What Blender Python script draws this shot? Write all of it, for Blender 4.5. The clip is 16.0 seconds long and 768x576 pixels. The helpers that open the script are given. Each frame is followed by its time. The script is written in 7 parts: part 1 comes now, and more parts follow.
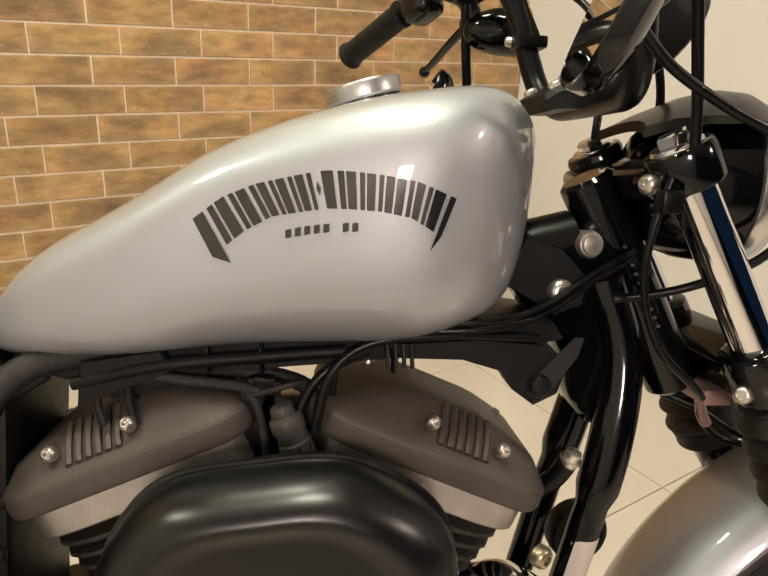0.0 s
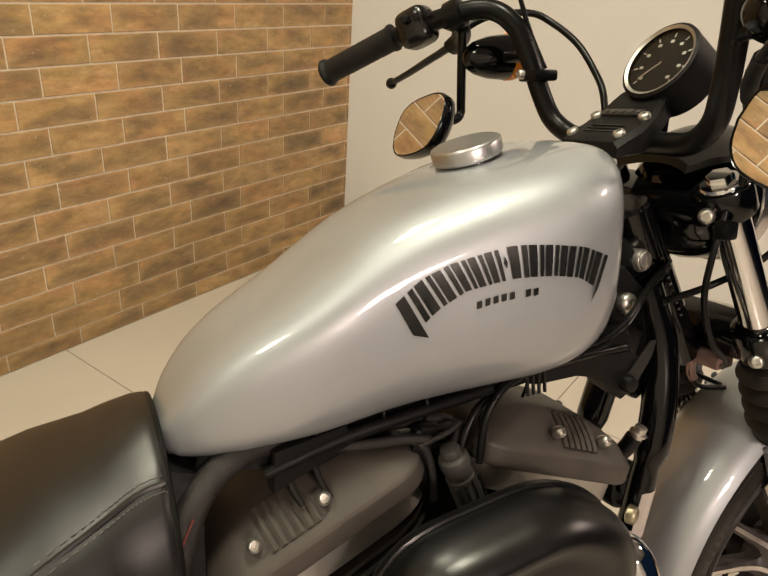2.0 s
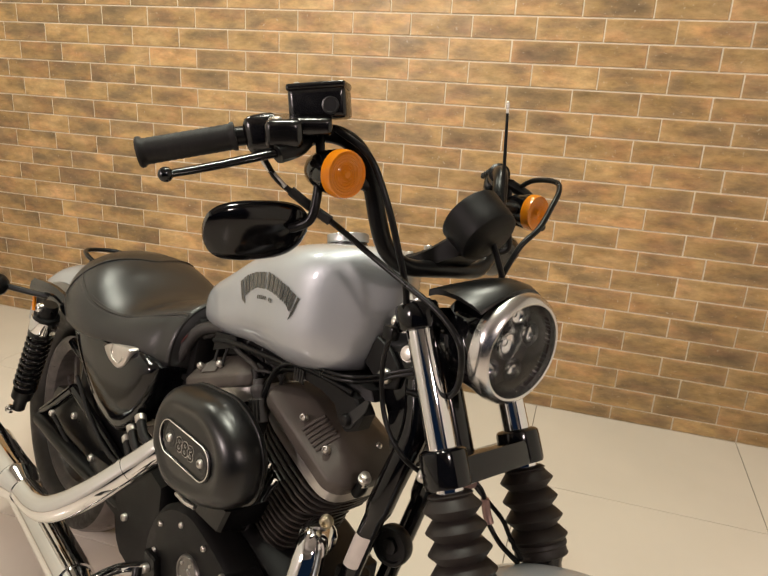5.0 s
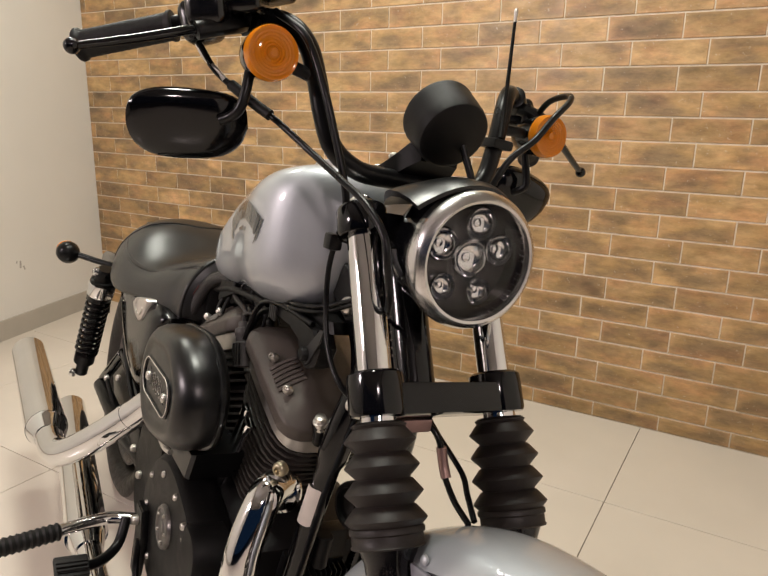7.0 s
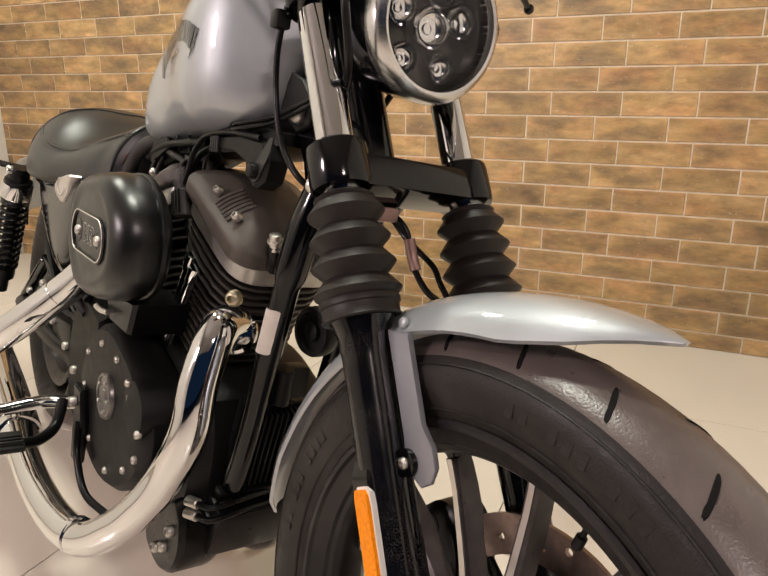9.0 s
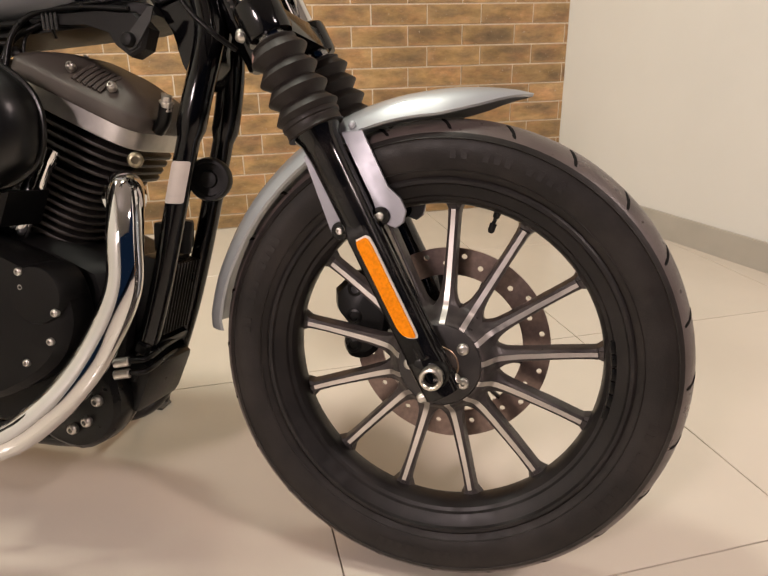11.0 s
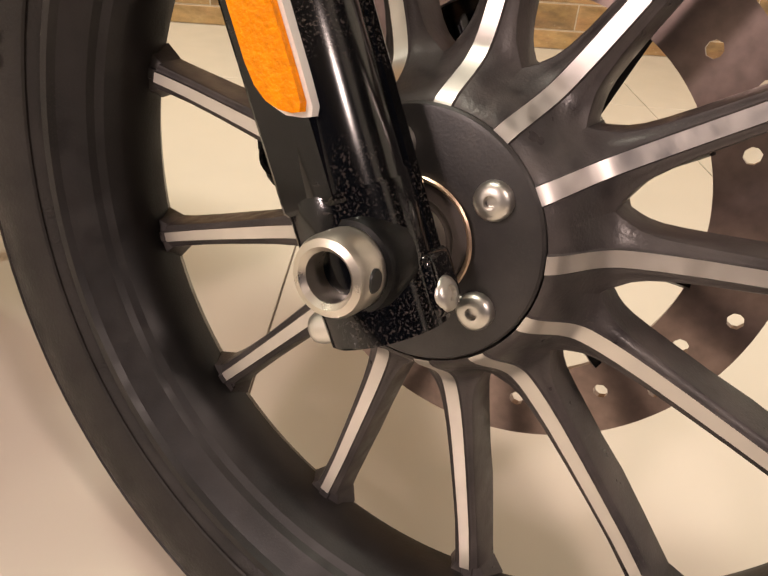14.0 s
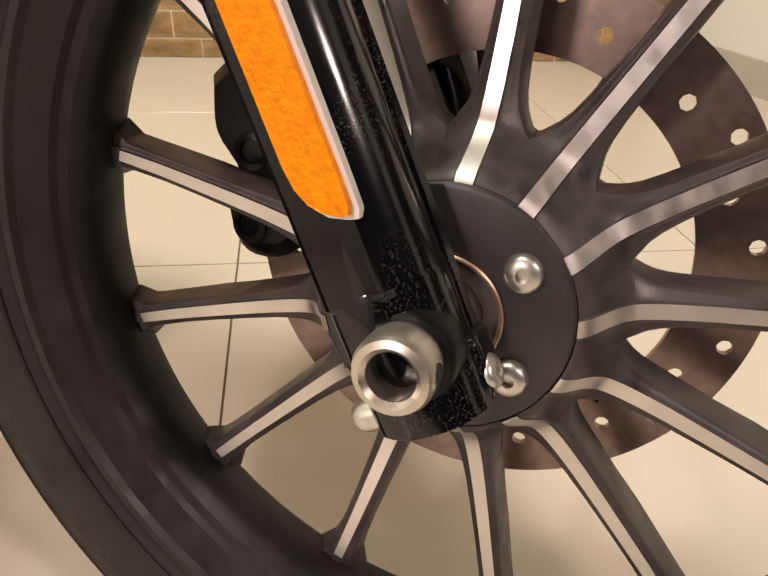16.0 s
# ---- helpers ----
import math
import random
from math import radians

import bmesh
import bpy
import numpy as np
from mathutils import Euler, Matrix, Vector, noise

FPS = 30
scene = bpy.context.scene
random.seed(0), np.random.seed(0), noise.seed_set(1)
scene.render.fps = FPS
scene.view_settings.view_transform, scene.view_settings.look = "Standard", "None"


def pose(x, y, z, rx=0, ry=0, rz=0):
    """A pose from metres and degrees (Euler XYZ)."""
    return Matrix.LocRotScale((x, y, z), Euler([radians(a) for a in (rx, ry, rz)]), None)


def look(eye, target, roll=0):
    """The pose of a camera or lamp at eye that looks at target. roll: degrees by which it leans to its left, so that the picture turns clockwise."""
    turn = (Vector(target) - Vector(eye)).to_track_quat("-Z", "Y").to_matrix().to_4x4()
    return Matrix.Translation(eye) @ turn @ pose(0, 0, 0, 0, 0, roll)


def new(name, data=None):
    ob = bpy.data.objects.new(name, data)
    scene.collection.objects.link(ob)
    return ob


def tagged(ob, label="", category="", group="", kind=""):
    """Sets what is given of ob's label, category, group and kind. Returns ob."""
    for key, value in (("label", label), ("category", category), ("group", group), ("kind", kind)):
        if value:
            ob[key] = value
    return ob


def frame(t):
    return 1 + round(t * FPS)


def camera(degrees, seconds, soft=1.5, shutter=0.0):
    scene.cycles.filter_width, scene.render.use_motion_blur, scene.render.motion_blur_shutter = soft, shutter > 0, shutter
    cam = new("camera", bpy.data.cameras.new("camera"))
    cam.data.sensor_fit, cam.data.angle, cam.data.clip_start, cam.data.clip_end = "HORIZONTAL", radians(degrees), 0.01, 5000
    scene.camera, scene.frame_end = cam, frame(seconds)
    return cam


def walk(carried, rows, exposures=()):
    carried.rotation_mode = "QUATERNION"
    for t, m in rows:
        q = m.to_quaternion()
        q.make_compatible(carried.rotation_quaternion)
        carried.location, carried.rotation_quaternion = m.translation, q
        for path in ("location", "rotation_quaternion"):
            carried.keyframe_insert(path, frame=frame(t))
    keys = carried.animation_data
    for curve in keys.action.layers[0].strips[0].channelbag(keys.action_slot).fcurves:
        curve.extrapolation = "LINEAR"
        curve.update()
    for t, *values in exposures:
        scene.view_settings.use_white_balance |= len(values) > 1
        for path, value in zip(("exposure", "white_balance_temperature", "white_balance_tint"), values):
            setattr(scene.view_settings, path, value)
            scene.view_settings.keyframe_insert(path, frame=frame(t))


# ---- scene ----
cam = camera(60.6, 16.0)
PATH = [
    (0, (-0.732, -0.019, 1.039), (0.317, 1.514, 0.297), 3.2),
    (0.5, (-0.851, 0.114, 1.065), (0.523, 1.335, 0.276), 2.4),
    (1, (-0.927, 0.206, 1.097), (0.614, 1.155, 0.246), 2.6),
    (1.5, (-0.963, 0.239, 1.114), (0.612, 1.11, 0.241), 3.6),
    (2, (-0.979, 0.204, 1.139), (0.501, 1.225, 0.264), 4.1),
    (2.5, (-0.921, 0.042, 1.158), (0.29, 1.377, 0.292), 4.1),
    (3, (-0.804, -0.14, 1.178), (0.044, 1.467, 0.343), 3.9),
    (3.5, (-0.672, -0.368, 1.208), (-0.23, 1.417, 0.421), 3.4),
    (4, (-0.473, -0.491, 1.249), (-0.457, 1.383, 0.55), 2.8),
    (4.2, (-0.371, -0.513, 1.252), (-0.493, 1.37, 0.589), 2.9),
    (6.3, (0.228, -0.449, 1.182), (-0.702, 1.232, 0.629), 1.9),
    (6.5, (0.229, -0.414, 1.156), (-0.729, 1.257, 0.616), 1.6),
    (7, (0.192, -0.343, 1.063), (-0.792, 1.323, 0.558), 1.2),
    (7.5, (0.176, -0.315, 1.001), (-0.81, 1.358, 0.523), 0.7),
    (8, (0.179, -0.317, 0.954), (-0.782, 1.371, 0.476), 0.4),
    (8.5, (0.181, -0.334, 0.907), (-0.718, 1.376, 0.392), 0.1),
    (9, (0.165, -0.361, 0.845), (-0.627, 1.383, 0.271), -0.0),
    (9.5, (0.133, -0.399, 0.786), (-0.444, 1.401, 0.132), 0.1),
    (9.7, (0.115, -0.438, 0.769), (-0.351, 1.385, 0.091), 0.0),
    (11.8, (-0.35, -0.755, 0.752), (0.345, 0.925, -0.084), -0.7),
    (12, (-0.318, -0.711, 0.737), (0.371, 0.948, -0.142), -0.4),
    (12.5, (-0.203, -0.555, 0.666), (0.432, 1.095, -0.27), -0.0),
    (13, (-0.115, -0.408, 0.585), (0.399, 1.253, -0.403), 0.7),
    (13.5, (-0.043, -0.255, 0.504), (0.254, 1.42, -0.548), 2.0),
    (14, (0.028, -0.191, 0.467), (0.02, 1.488, -0.619), 4.0),
    (14.5, (0.086, -0.156, 0.45), (-0.218, 1.489, -0.645), 6.6),
    (15, (0.091, -0.147, 0.442), (-0.287, 1.486, -0.648), 6.1),
    (15.5, (0.043, -0.167, 0.462), (-0.063, 1.519, -0.609), 4.2),
    (16, (-0.024, -0.172, 0.49), (0.246, 1.507, -0.562), 2.8),
]
EXPOSURE = [
    (0.0, -0.06, 6500, 0), (1.5, -0.28, 6580, -1), (2.5, -0.24, 6860, -1), (4.0, -0.03, 6470, -1), (6.5, -0.16, 5930, 3), (8.5, -0.12, 5940, 4), (9.5, 0.23, 6050, 2), (10.7, 0.05, 6150, 4),
    (12.0, -0.18, 6170, 4), (12.6, 0.0, 6480, 3), (13.0, 0.18, 6500, 4), (14.5, 0.31, 6450, 4), (16.0, 0.20, 6400, 3),
]
walk(cam, [(t, look(eye, target, roll)) for t, eye, target, roll in PATH], EXPOSURE)

# ---- light ----
# night blue from outside, lifted so that chrome reflects some blue
world = bpy.data.worlds.new("night_outside")
scene.world = world
world.use_nodes = True
world.node_tree.nodes["Background"].inputs[0].default_value = (0.2, 0.4, 0.9, 1)
world.node_tree.nodes["Background"].inputs[1].default_value = 0.03
scene.view_settings.exposure = 0.0


def panel_lamp(eye, target, size, watts, colour):
    """A square lamp at one place, facing another."""
    data = bpy.data.lights.new("panel_light", "AREA")
    data.shape, data.size, data.energy, data.color = "SQUARE", size, watts, colour
    ob = new("panel_light", data)
    ob.matrix_world = look(eye, target)
    return ob


WARM, PALE, ROSE = (1.0, 0.91, 0.76), (1.0, 0.765, 0.735), (1.0, 0.755, 0.69)
# four ceiling panels, the third added only to brighten the bricks, and a lower lamp by the west wall
LAMPS = [
    ((-0.55, 0.40, 2.66), (-0.55, 0.41, 0.0), 0.3, 28, WARM),
    ((-0.40, 1.25, 2.66), (-0.40, 1.26, 0.0), 0.3, 16, WARM),
    ((-1.90, 1.00, 2.66), (-1.90, 1.01, 0.0), 0.3, 22, WARM),
    ((1.75, -1.95, 2.66), (1.75, -1.94, 0.0), 0.3, 64, ROSE),
    ((-1.78, -1.75, 1.85), (-0.45, 0.30, 0.75), 0.34, 37, PALE),
]
for lamp in LAMPS:
    panel_lamp(*lamp)


# ---- materials ----
def mat(name, col, rough=0.5, metal=0.0, var=0.12, scale=18.0, bump=0.0, bscale=300.0, coat=0.0, rvar=0.1, spec=0.5, stretch=(1, 1, 1), by_object=0.0, coat_rough=0.05, dust=0.0, dust_col=(0.3, 0.25, 0.225), dust_scale=26.0, speck=0.0):
    m = bpy.data.materials.new(name)
    m.use_nodes = True
    nt = m.node_tree
    b = nt.nodes["Principled BSDF"]
    b.inputs["Metallic"].default_value = metal
    b.inputs["Specular IOR Level"].default_value = spec
    b.inputs["Coat Weight"].default_value = coat
    b.inputs["Coat Roughness"].default_value = coat_rough
    co = nt.nodes.new("ShaderNodeTexCoord")
    mp = nt.nodes.new("ShaderNodeMapping")
    mp.inputs["Scale"].default_value = stretch
    nt.links.new(co.outputs["Object"], mp.inputs["Vector"])
    n1 = nt.nodes.new("ShaderNodeTexNoise")
    n1.inputs["Scale"].default_value, n1.inputs["Detail"].default_value = scale, 5
    nt.links.new(mp.outputs["Vector"], n1.inputs["Vector"])
    ramp = nt.nodes.new("ShaderNodeValToRGB")
    ramp.color_ramp.elements[0].position, ramp.color_ramp.elements[1].position = 0.3, 0.7
    lo, hi = [c * (1 - var) for c in col], [min(1.0, c * (1 + var)) for c in col]
    ramp.color_ramp.elements[0].color, ramp.color_ramp.elements[1].color = (*lo, 1), (*hi, 1)
    nt.links.new(n1.outputs["Fac"], ramp.inputs["Fac"])
    out = ramp.outputs["Color"]
    if by_object:
        info = nt.nodes.new("ShaderNodeObjectInfo")
        hsv = nt.nodes.new("ShaderNodeHueSaturation")
        rng = nt.nodes.new("ShaderNodeMapRange")
        rng.inputs["To Min"].default_value, rng.inputs["To Max"].default_value = 1 - by_object, 1 + by_object
        nt.links.new(info.outputs["Random"], rng.inputs["Value"])
        nt.links.new(rng.outputs["Result"], hsv.inputs["Value"])
        nt.links.new(out, hsv.inputs["Color"])
        out = hsv.outputs["Color"]
    if dust or speck:
        fac = None
        for amount, sc, lo_, hi_ in ((dust, dust_scale, 0.42, 0.78), (speck, 950.0, 0.54, 0.66)):
            if not amount:
                continue
            nd = nt.nodes.new("ShaderNodeTexNoise")
            nd.inputs["Scale"].default_value, nd.inputs["Detail"].default_value, nd.inputs["Roughness"].default_value = sc, 8 if sc < 100 else 3, 0.62
            nt.links.new(co.outputs["Object"], nd.inputs["Vector"])
            dr = nt.nodes.new("ShaderNodeMapRange")
            dr.inputs["From Min"].default_value, dr.inputs["From Max"].default_value = lo_, hi_
            dr.inputs["To Min"].default_value, dr.inputs["To Max"].default_value = 0.0, amount
            nt.links.new(nd.outputs["Fac"], dr.inputs["Value"])
            grain = dr.outputs["Result"]
            if sc > 100:
                patch, pr, both = nt.nodes.new("ShaderNodeTexNoise"), nt.nodes.new("ShaderNodeMapRange"), nt.nodes.new("ShaderNodeMath")
                patch.inputs["Scale"].default_value, patch.inputs["Detail"].default_value = 22.0, 3
                pr.inputs["From Min"].default_value, pr.inputs["From Max"].default_value = 0.44, 0.66
                both.operation = "MULTIPLY"
                nt.links.new(co.outputs["Object"], patch.inputs["Vector"])
                nt.links.new(patch.outputs["Fac"], pr.inputs["Value"])
                nt.links.new(pr.outputs["Result"], both.inputs[0])
                nt.links.new(grain, both.inputs[1])
                grain = both.outputs[0]
            if fac is None:
                fac = grain
            else:
                mx = nt.nodes.new("ShaderNodeMath")
                mx.operation = "MAXIMUM"
                nt.links.new(fac, mx.inputs[0])
                nt.links.new(grain, mx.inputs[1])
                fac = mx.outputs[0]
        mix = nt.nodes.new("ShaderNodeMix")
        mix.data_type = "RGBA"
        nt.links.new(fac, mix.inputs["Factor"])
        nt.links.new(out, mix.inputs["A"])
        mix.inputs["B"].default_value = (*dust_col, 1)
        out = mix.outputs["Result"]
    nt.links.new(out, b.inputs["Base Color"])
    n2 = nt.nodes.new("ShaderNodeTexNoise")
    n2.inputs["Scale"].default_value, n2.inputs["Detail"].default_value = scale * 3.7, 4
    nt.links.new(mp.outputs["Vector"], n2.inputs["Vector"])
    rr = nt.nodes.new("ShaderNodeMapRange")
    rr.inputs["From Min"].default_value, rr.inputs["From Max"].default_value = 0.3, 0.7
    rr.inputs["To Min"].default_value, rr.inputs["To Max"].default_value = max(0.0, rough * (1 - rvar)), min(1.0, rough * (1 + rvar))
    nt.links.new(n2.outputs["Fac"], rr.inputs["Value"])
    nt.links.new(rr.outputs["Result"], b.inputs["Roughness"])
    if bump:
        n3 = nt.nodes.new("ShaderNodeTexNoise")
        n3.inputs["Scale"].default_value, n3.inputs["Detail"].default_value = bscale, 3
        nt.links.new(mp.outputs["Vector"], n3.inputs["Vector"])
        bp = nt.nodes.new("ShaderNodeBump")
        bp.inputs["Strength"].default_value, bp.inputs["Distance"].default_value = bump, 0.002
        nt.links.new(n3.outputs["Fac"], bp.inputs["Height"])
        nt.links.new(bp.outputs["Normal"], b.inputs["Normal"])
    return m


SILVER = mat("silver_paint", (0.405, 0.425, 0.45), 0.48, 0.55, 0.03, 6, 0.05, 900, coat=1.0, coat_rough=0.03)
BLACK_GLOSS = mat("gloss_black_paint", (0.0025, 0.0025, 0.003), 0.1, 0, 0.3, 8, spec=0.4)
FORK_BLACK = mat("dusty_gloss_black_paint", (0.003, 0.003, 0.0035), 0.13, 0, 0.3, 8, speck=0.27, dust=0.004, rvar=0.3, spec=0.45)
BLACK_SATIN = mat("satin_black_coat", (0.0035, 0.0035, 0.0037), 0.3, 0, 0.25, 10, 0.06, 700, spec=0.22, dust=0.006)
BLACK_COVER = mat("satin_black_cover", (0.003, 0.003, 0.003), 0.31, 0, 0.25, 10, 0.03, 800, spec=0.5)
BLACK_WRINKLE = mat("wrinkle_black_coat", (0.0055, 0.0053, 0.0053), 0.42, 0, 0.2, 12, 0.25, 900, spec=0.16, dust=0.007)
BLACK_PLASTIC = mat("black_plastic", (0.006, 0.0058, 0.0058), 0.42, 0, 0.25, 25, 0.2, 800, spec=0.2, dust=0.012)
GREY_COVER = mat("grey_wrinkle_coat", (0.074, 0.063, 0.054), 0.44, 0.1, 0.18, 14, 0.3, 1000, dust=0.02, spec=0.35)
RUBBER = mat("black_rubber", (0.009, 0.0085, 0.008), 0.55, 0, 0.25, 20, 0.2, 500, spec=0.25)
GAITER = mat("gaiter_rubber", (0.0155, 0.0122, 0.0108), 0.48, 0, 0.2, 22, 0.12, 600, spec=0.3, dust=0.03)
# fins greyer than the black coat of the barrel
FIN_BLACK = mat("grey_fin_coat", (0.03, 0.026, 0.023), 0.42, 0.1, 0.25, 40, 0.2, 700, spec=0.3, dust=0.03)
# worn tread, its colour also lifted towards pink for the lamp's grazing sheen
TREAD = mat("worn_sheen_tread", (0.078, 0.060, 0.057), 0.34, 0, 0.25, 14, 0.2, 500, rvar=0.25, spec=0.7, dust=0.22, dust_scale=9.0)
TYRE = mat("tyre_rubber", (0.0155, 0.0128, 0.0116), 0.5, 0, 0.3, 14, 0.2, 500, rvar=0.25, spec=0.3, dust=0.03, dust_scale=14.0)
CHROME = mat("chrome", (0.74, 0.74, 0.74), 0.045, 1.0, 0.03, 8)
STEEL = mat("zinc_steel", (0.6, 0.575, 0.53), 0.37, 0.95, 0.15, 60, dust=0.1, dust_scale=60.0)
CAP_ALLOY = mat("satin_cap_alloy", (0.5, 0.5, 0.5), 0.36, 0.95, 0.06, 60, 0.05, 600)
MACHINED = mat("machined_alloy", (0.70, 0.66, 0.63), 0.40, 1.0, 0.06, 30, stretch=(1, 1, 1), rvar=0.2)
ALLOY = mat("cast_alloy", (0.5, 0.48, 0.45), 0.4, 0.9, 0.12, 40, 0.2, 500)
DISC = mat("brake_disc_steel", (0.27, 0.205, 0.185), 0.33, 1.0, 0.16, 120, 0.0, 400, dust=0.06, dust_col=(0.2, 0.13, 0.11))
# darker copy of the wheel coat, with the rim's shade in its colour
RIM_SHADED = mat("shaded_rim_coat", (0.013, 0.0115, 0.0115), 0.4, 0.0, 0.2, 16, 0.08, 700, spec=0.3, rvar=0.3, dust=0.04, dust_scale=17.0, speck=0.04)
WHEEL_BLACK = mat("wheel_black_coat", (0.044, 0.038, 0.038), 0.42, 0.2, 0.3, 26, 0.12, 700, rvar=0.35, dust=0.26, dust_scale=24.0, speck=0.16)
BLACK_SEMI = mat("half_gloss_black_coat", (0.0038, 0.0038, 0.004), 0.2, 0, 0.25, 14, 0.06, 700, spec=0.5, rvar=0.3, dust=0.01)
LEATHER = mat("black_leather", (0.006, 0.0055, 0.0055), 0.34, 0, 0.15, 12, 0.1, 1300, spec=0.7, rvar=0.06)
AMBER = mat("amber_plastic", (0.9, 0.27, 0.0), 0.25, 0, 0.16, 260, 0.8, 480, spec=0.1, coat=0.1)
WHITE_PLASTIC = mat("white_plastic", (0.75, 0.72, 0.68), 0.4, 0, 0.04, 20)
STICKER = mat("grey_paper_label", (0.55, 0.5, 0.45), 0.55, 0, 0.06, 40)
LOGO_BLACK = mat("black_decal", (0.012, 0.012, 0.012), 0.25, 0, 0.2, 30, coat=0.8)
DIAL = mat("black_dial", (0.012, 0.012, 0.012), 0.35, 0, 0.2, 30)
PAINT_WHITE = mat("dial_white", (0.8, 0.8, 0.76), 0.5, 0, 0.04, 30)
COPPER = mat("seal_ring", (0.5, 0.36, 0.26), 0.35, 0.8, 0.2, 40)
LOOM = mat("braided_loom", (0.02, 0.0175, 0.0165), 0.42, 0, 0.6, 420, 0.6, 1100)
RED_WIRE = mat("red_wire", (0.13, 0.025, 0.02), 0.4, 0, 0.2, 40)
RUST_PLATE = mat("rose_anodised_plate", (0.3, 0.19, 0.17), 0.4, 0.5, 0.2, 30)
MIRROR = mat("mirror_glass", (0.9, 0.9, 0.9), 0.01, 1.0, 0.0, 5)
REFLECTOR = mat("headlight_reflector", (0.75, 0.75, 0.76), 0.1, 1.0, 0.05, 30)
WALL_WHITE = mat("white_wall_paint", (0.78, 0.765, 0.73), 0.75, 0, 0.025, 2.2, 0.12, 160)
# ceiling out of view, its mid grey chosen to cut bounced light
CEILING_GREY = mat("unseen_ceiling_grey", (0.36, 0.35, 0.34), 0.8, 0, 0.02, 3, 0.05, 120)
SKIRT = mat("beige_skirting_tile", (0.46, 0.43, 0.38), 0.4, 0, 0.05, 8)
GROUT_DARK = mat("floor_grout", (0.2, 0.17, 0.14), 0.85, 0, 0.15, 60)
MORTAR = mat("wall_grout", (0.74, 0.66, 0.53), 0.9, 0, 0.1, 40, 0.3, 300)
FLOOR_TILE = mat("beige_porcelain", (0.66, 0.6, 0.52), 0.22, 0, 0.03, 3.5, 0.012, 60, by_object=0.012, rvar=0.2)


def glass(name, col, rough=0.0):
    m = bpy.data.materials.new(name)
    m.use_nodes = True
    b = m.node_tree.nodes["Principled BSDF"]
    b.inputs["Base Color"].default_value = (*col, 1)
    b.inputs["Roughness"].default_value = rough
    b.inputs["Transmission Weight"].default_value = 1.0
    b.inputs["IOR"].default_value = 1.45
    return m




def pane(name):
    """A thin clear cover: see-through, with a gloss that grows at grazing angles."""
    m = bpy.data.materials.new(name)
    m.use_nodes = True
    nt = m.node_tree
    nt.nodes.remove(nt.nodes["Principled BSDF"])
    clear, gloss, mix, fr = (nt.nodes.new("ShaderNode" + k) for k in ("BsdfTransparent", "BsdfGlossy", "MixShader", "Fresnel"))
    gloss.inputs["Roughness"].default_value = 0.02
    fr.inputs["IOR"].default_value = 1.4
    nt.links.new(fr.outputs[0], mix.inputs[0])
    nt.links.new(clear.outputs[0], mix.inputs[1])
    nt.links.new(gloss.outputs[0], mix.inputs[2])
    nt.links.new(mix.outputs[0], nt.nodes["Material Output"].inputs["Surface"])
    return m


AMBER_LENS = glass("amber_lens", (1.0, 0.33, 0.01), 0.12)
AMBER_LENS.node_tree.nodes["Principled BSDF"].inputs["Transmission Weight"].default_value = 0.45
GLASS = pane("clear_cover")


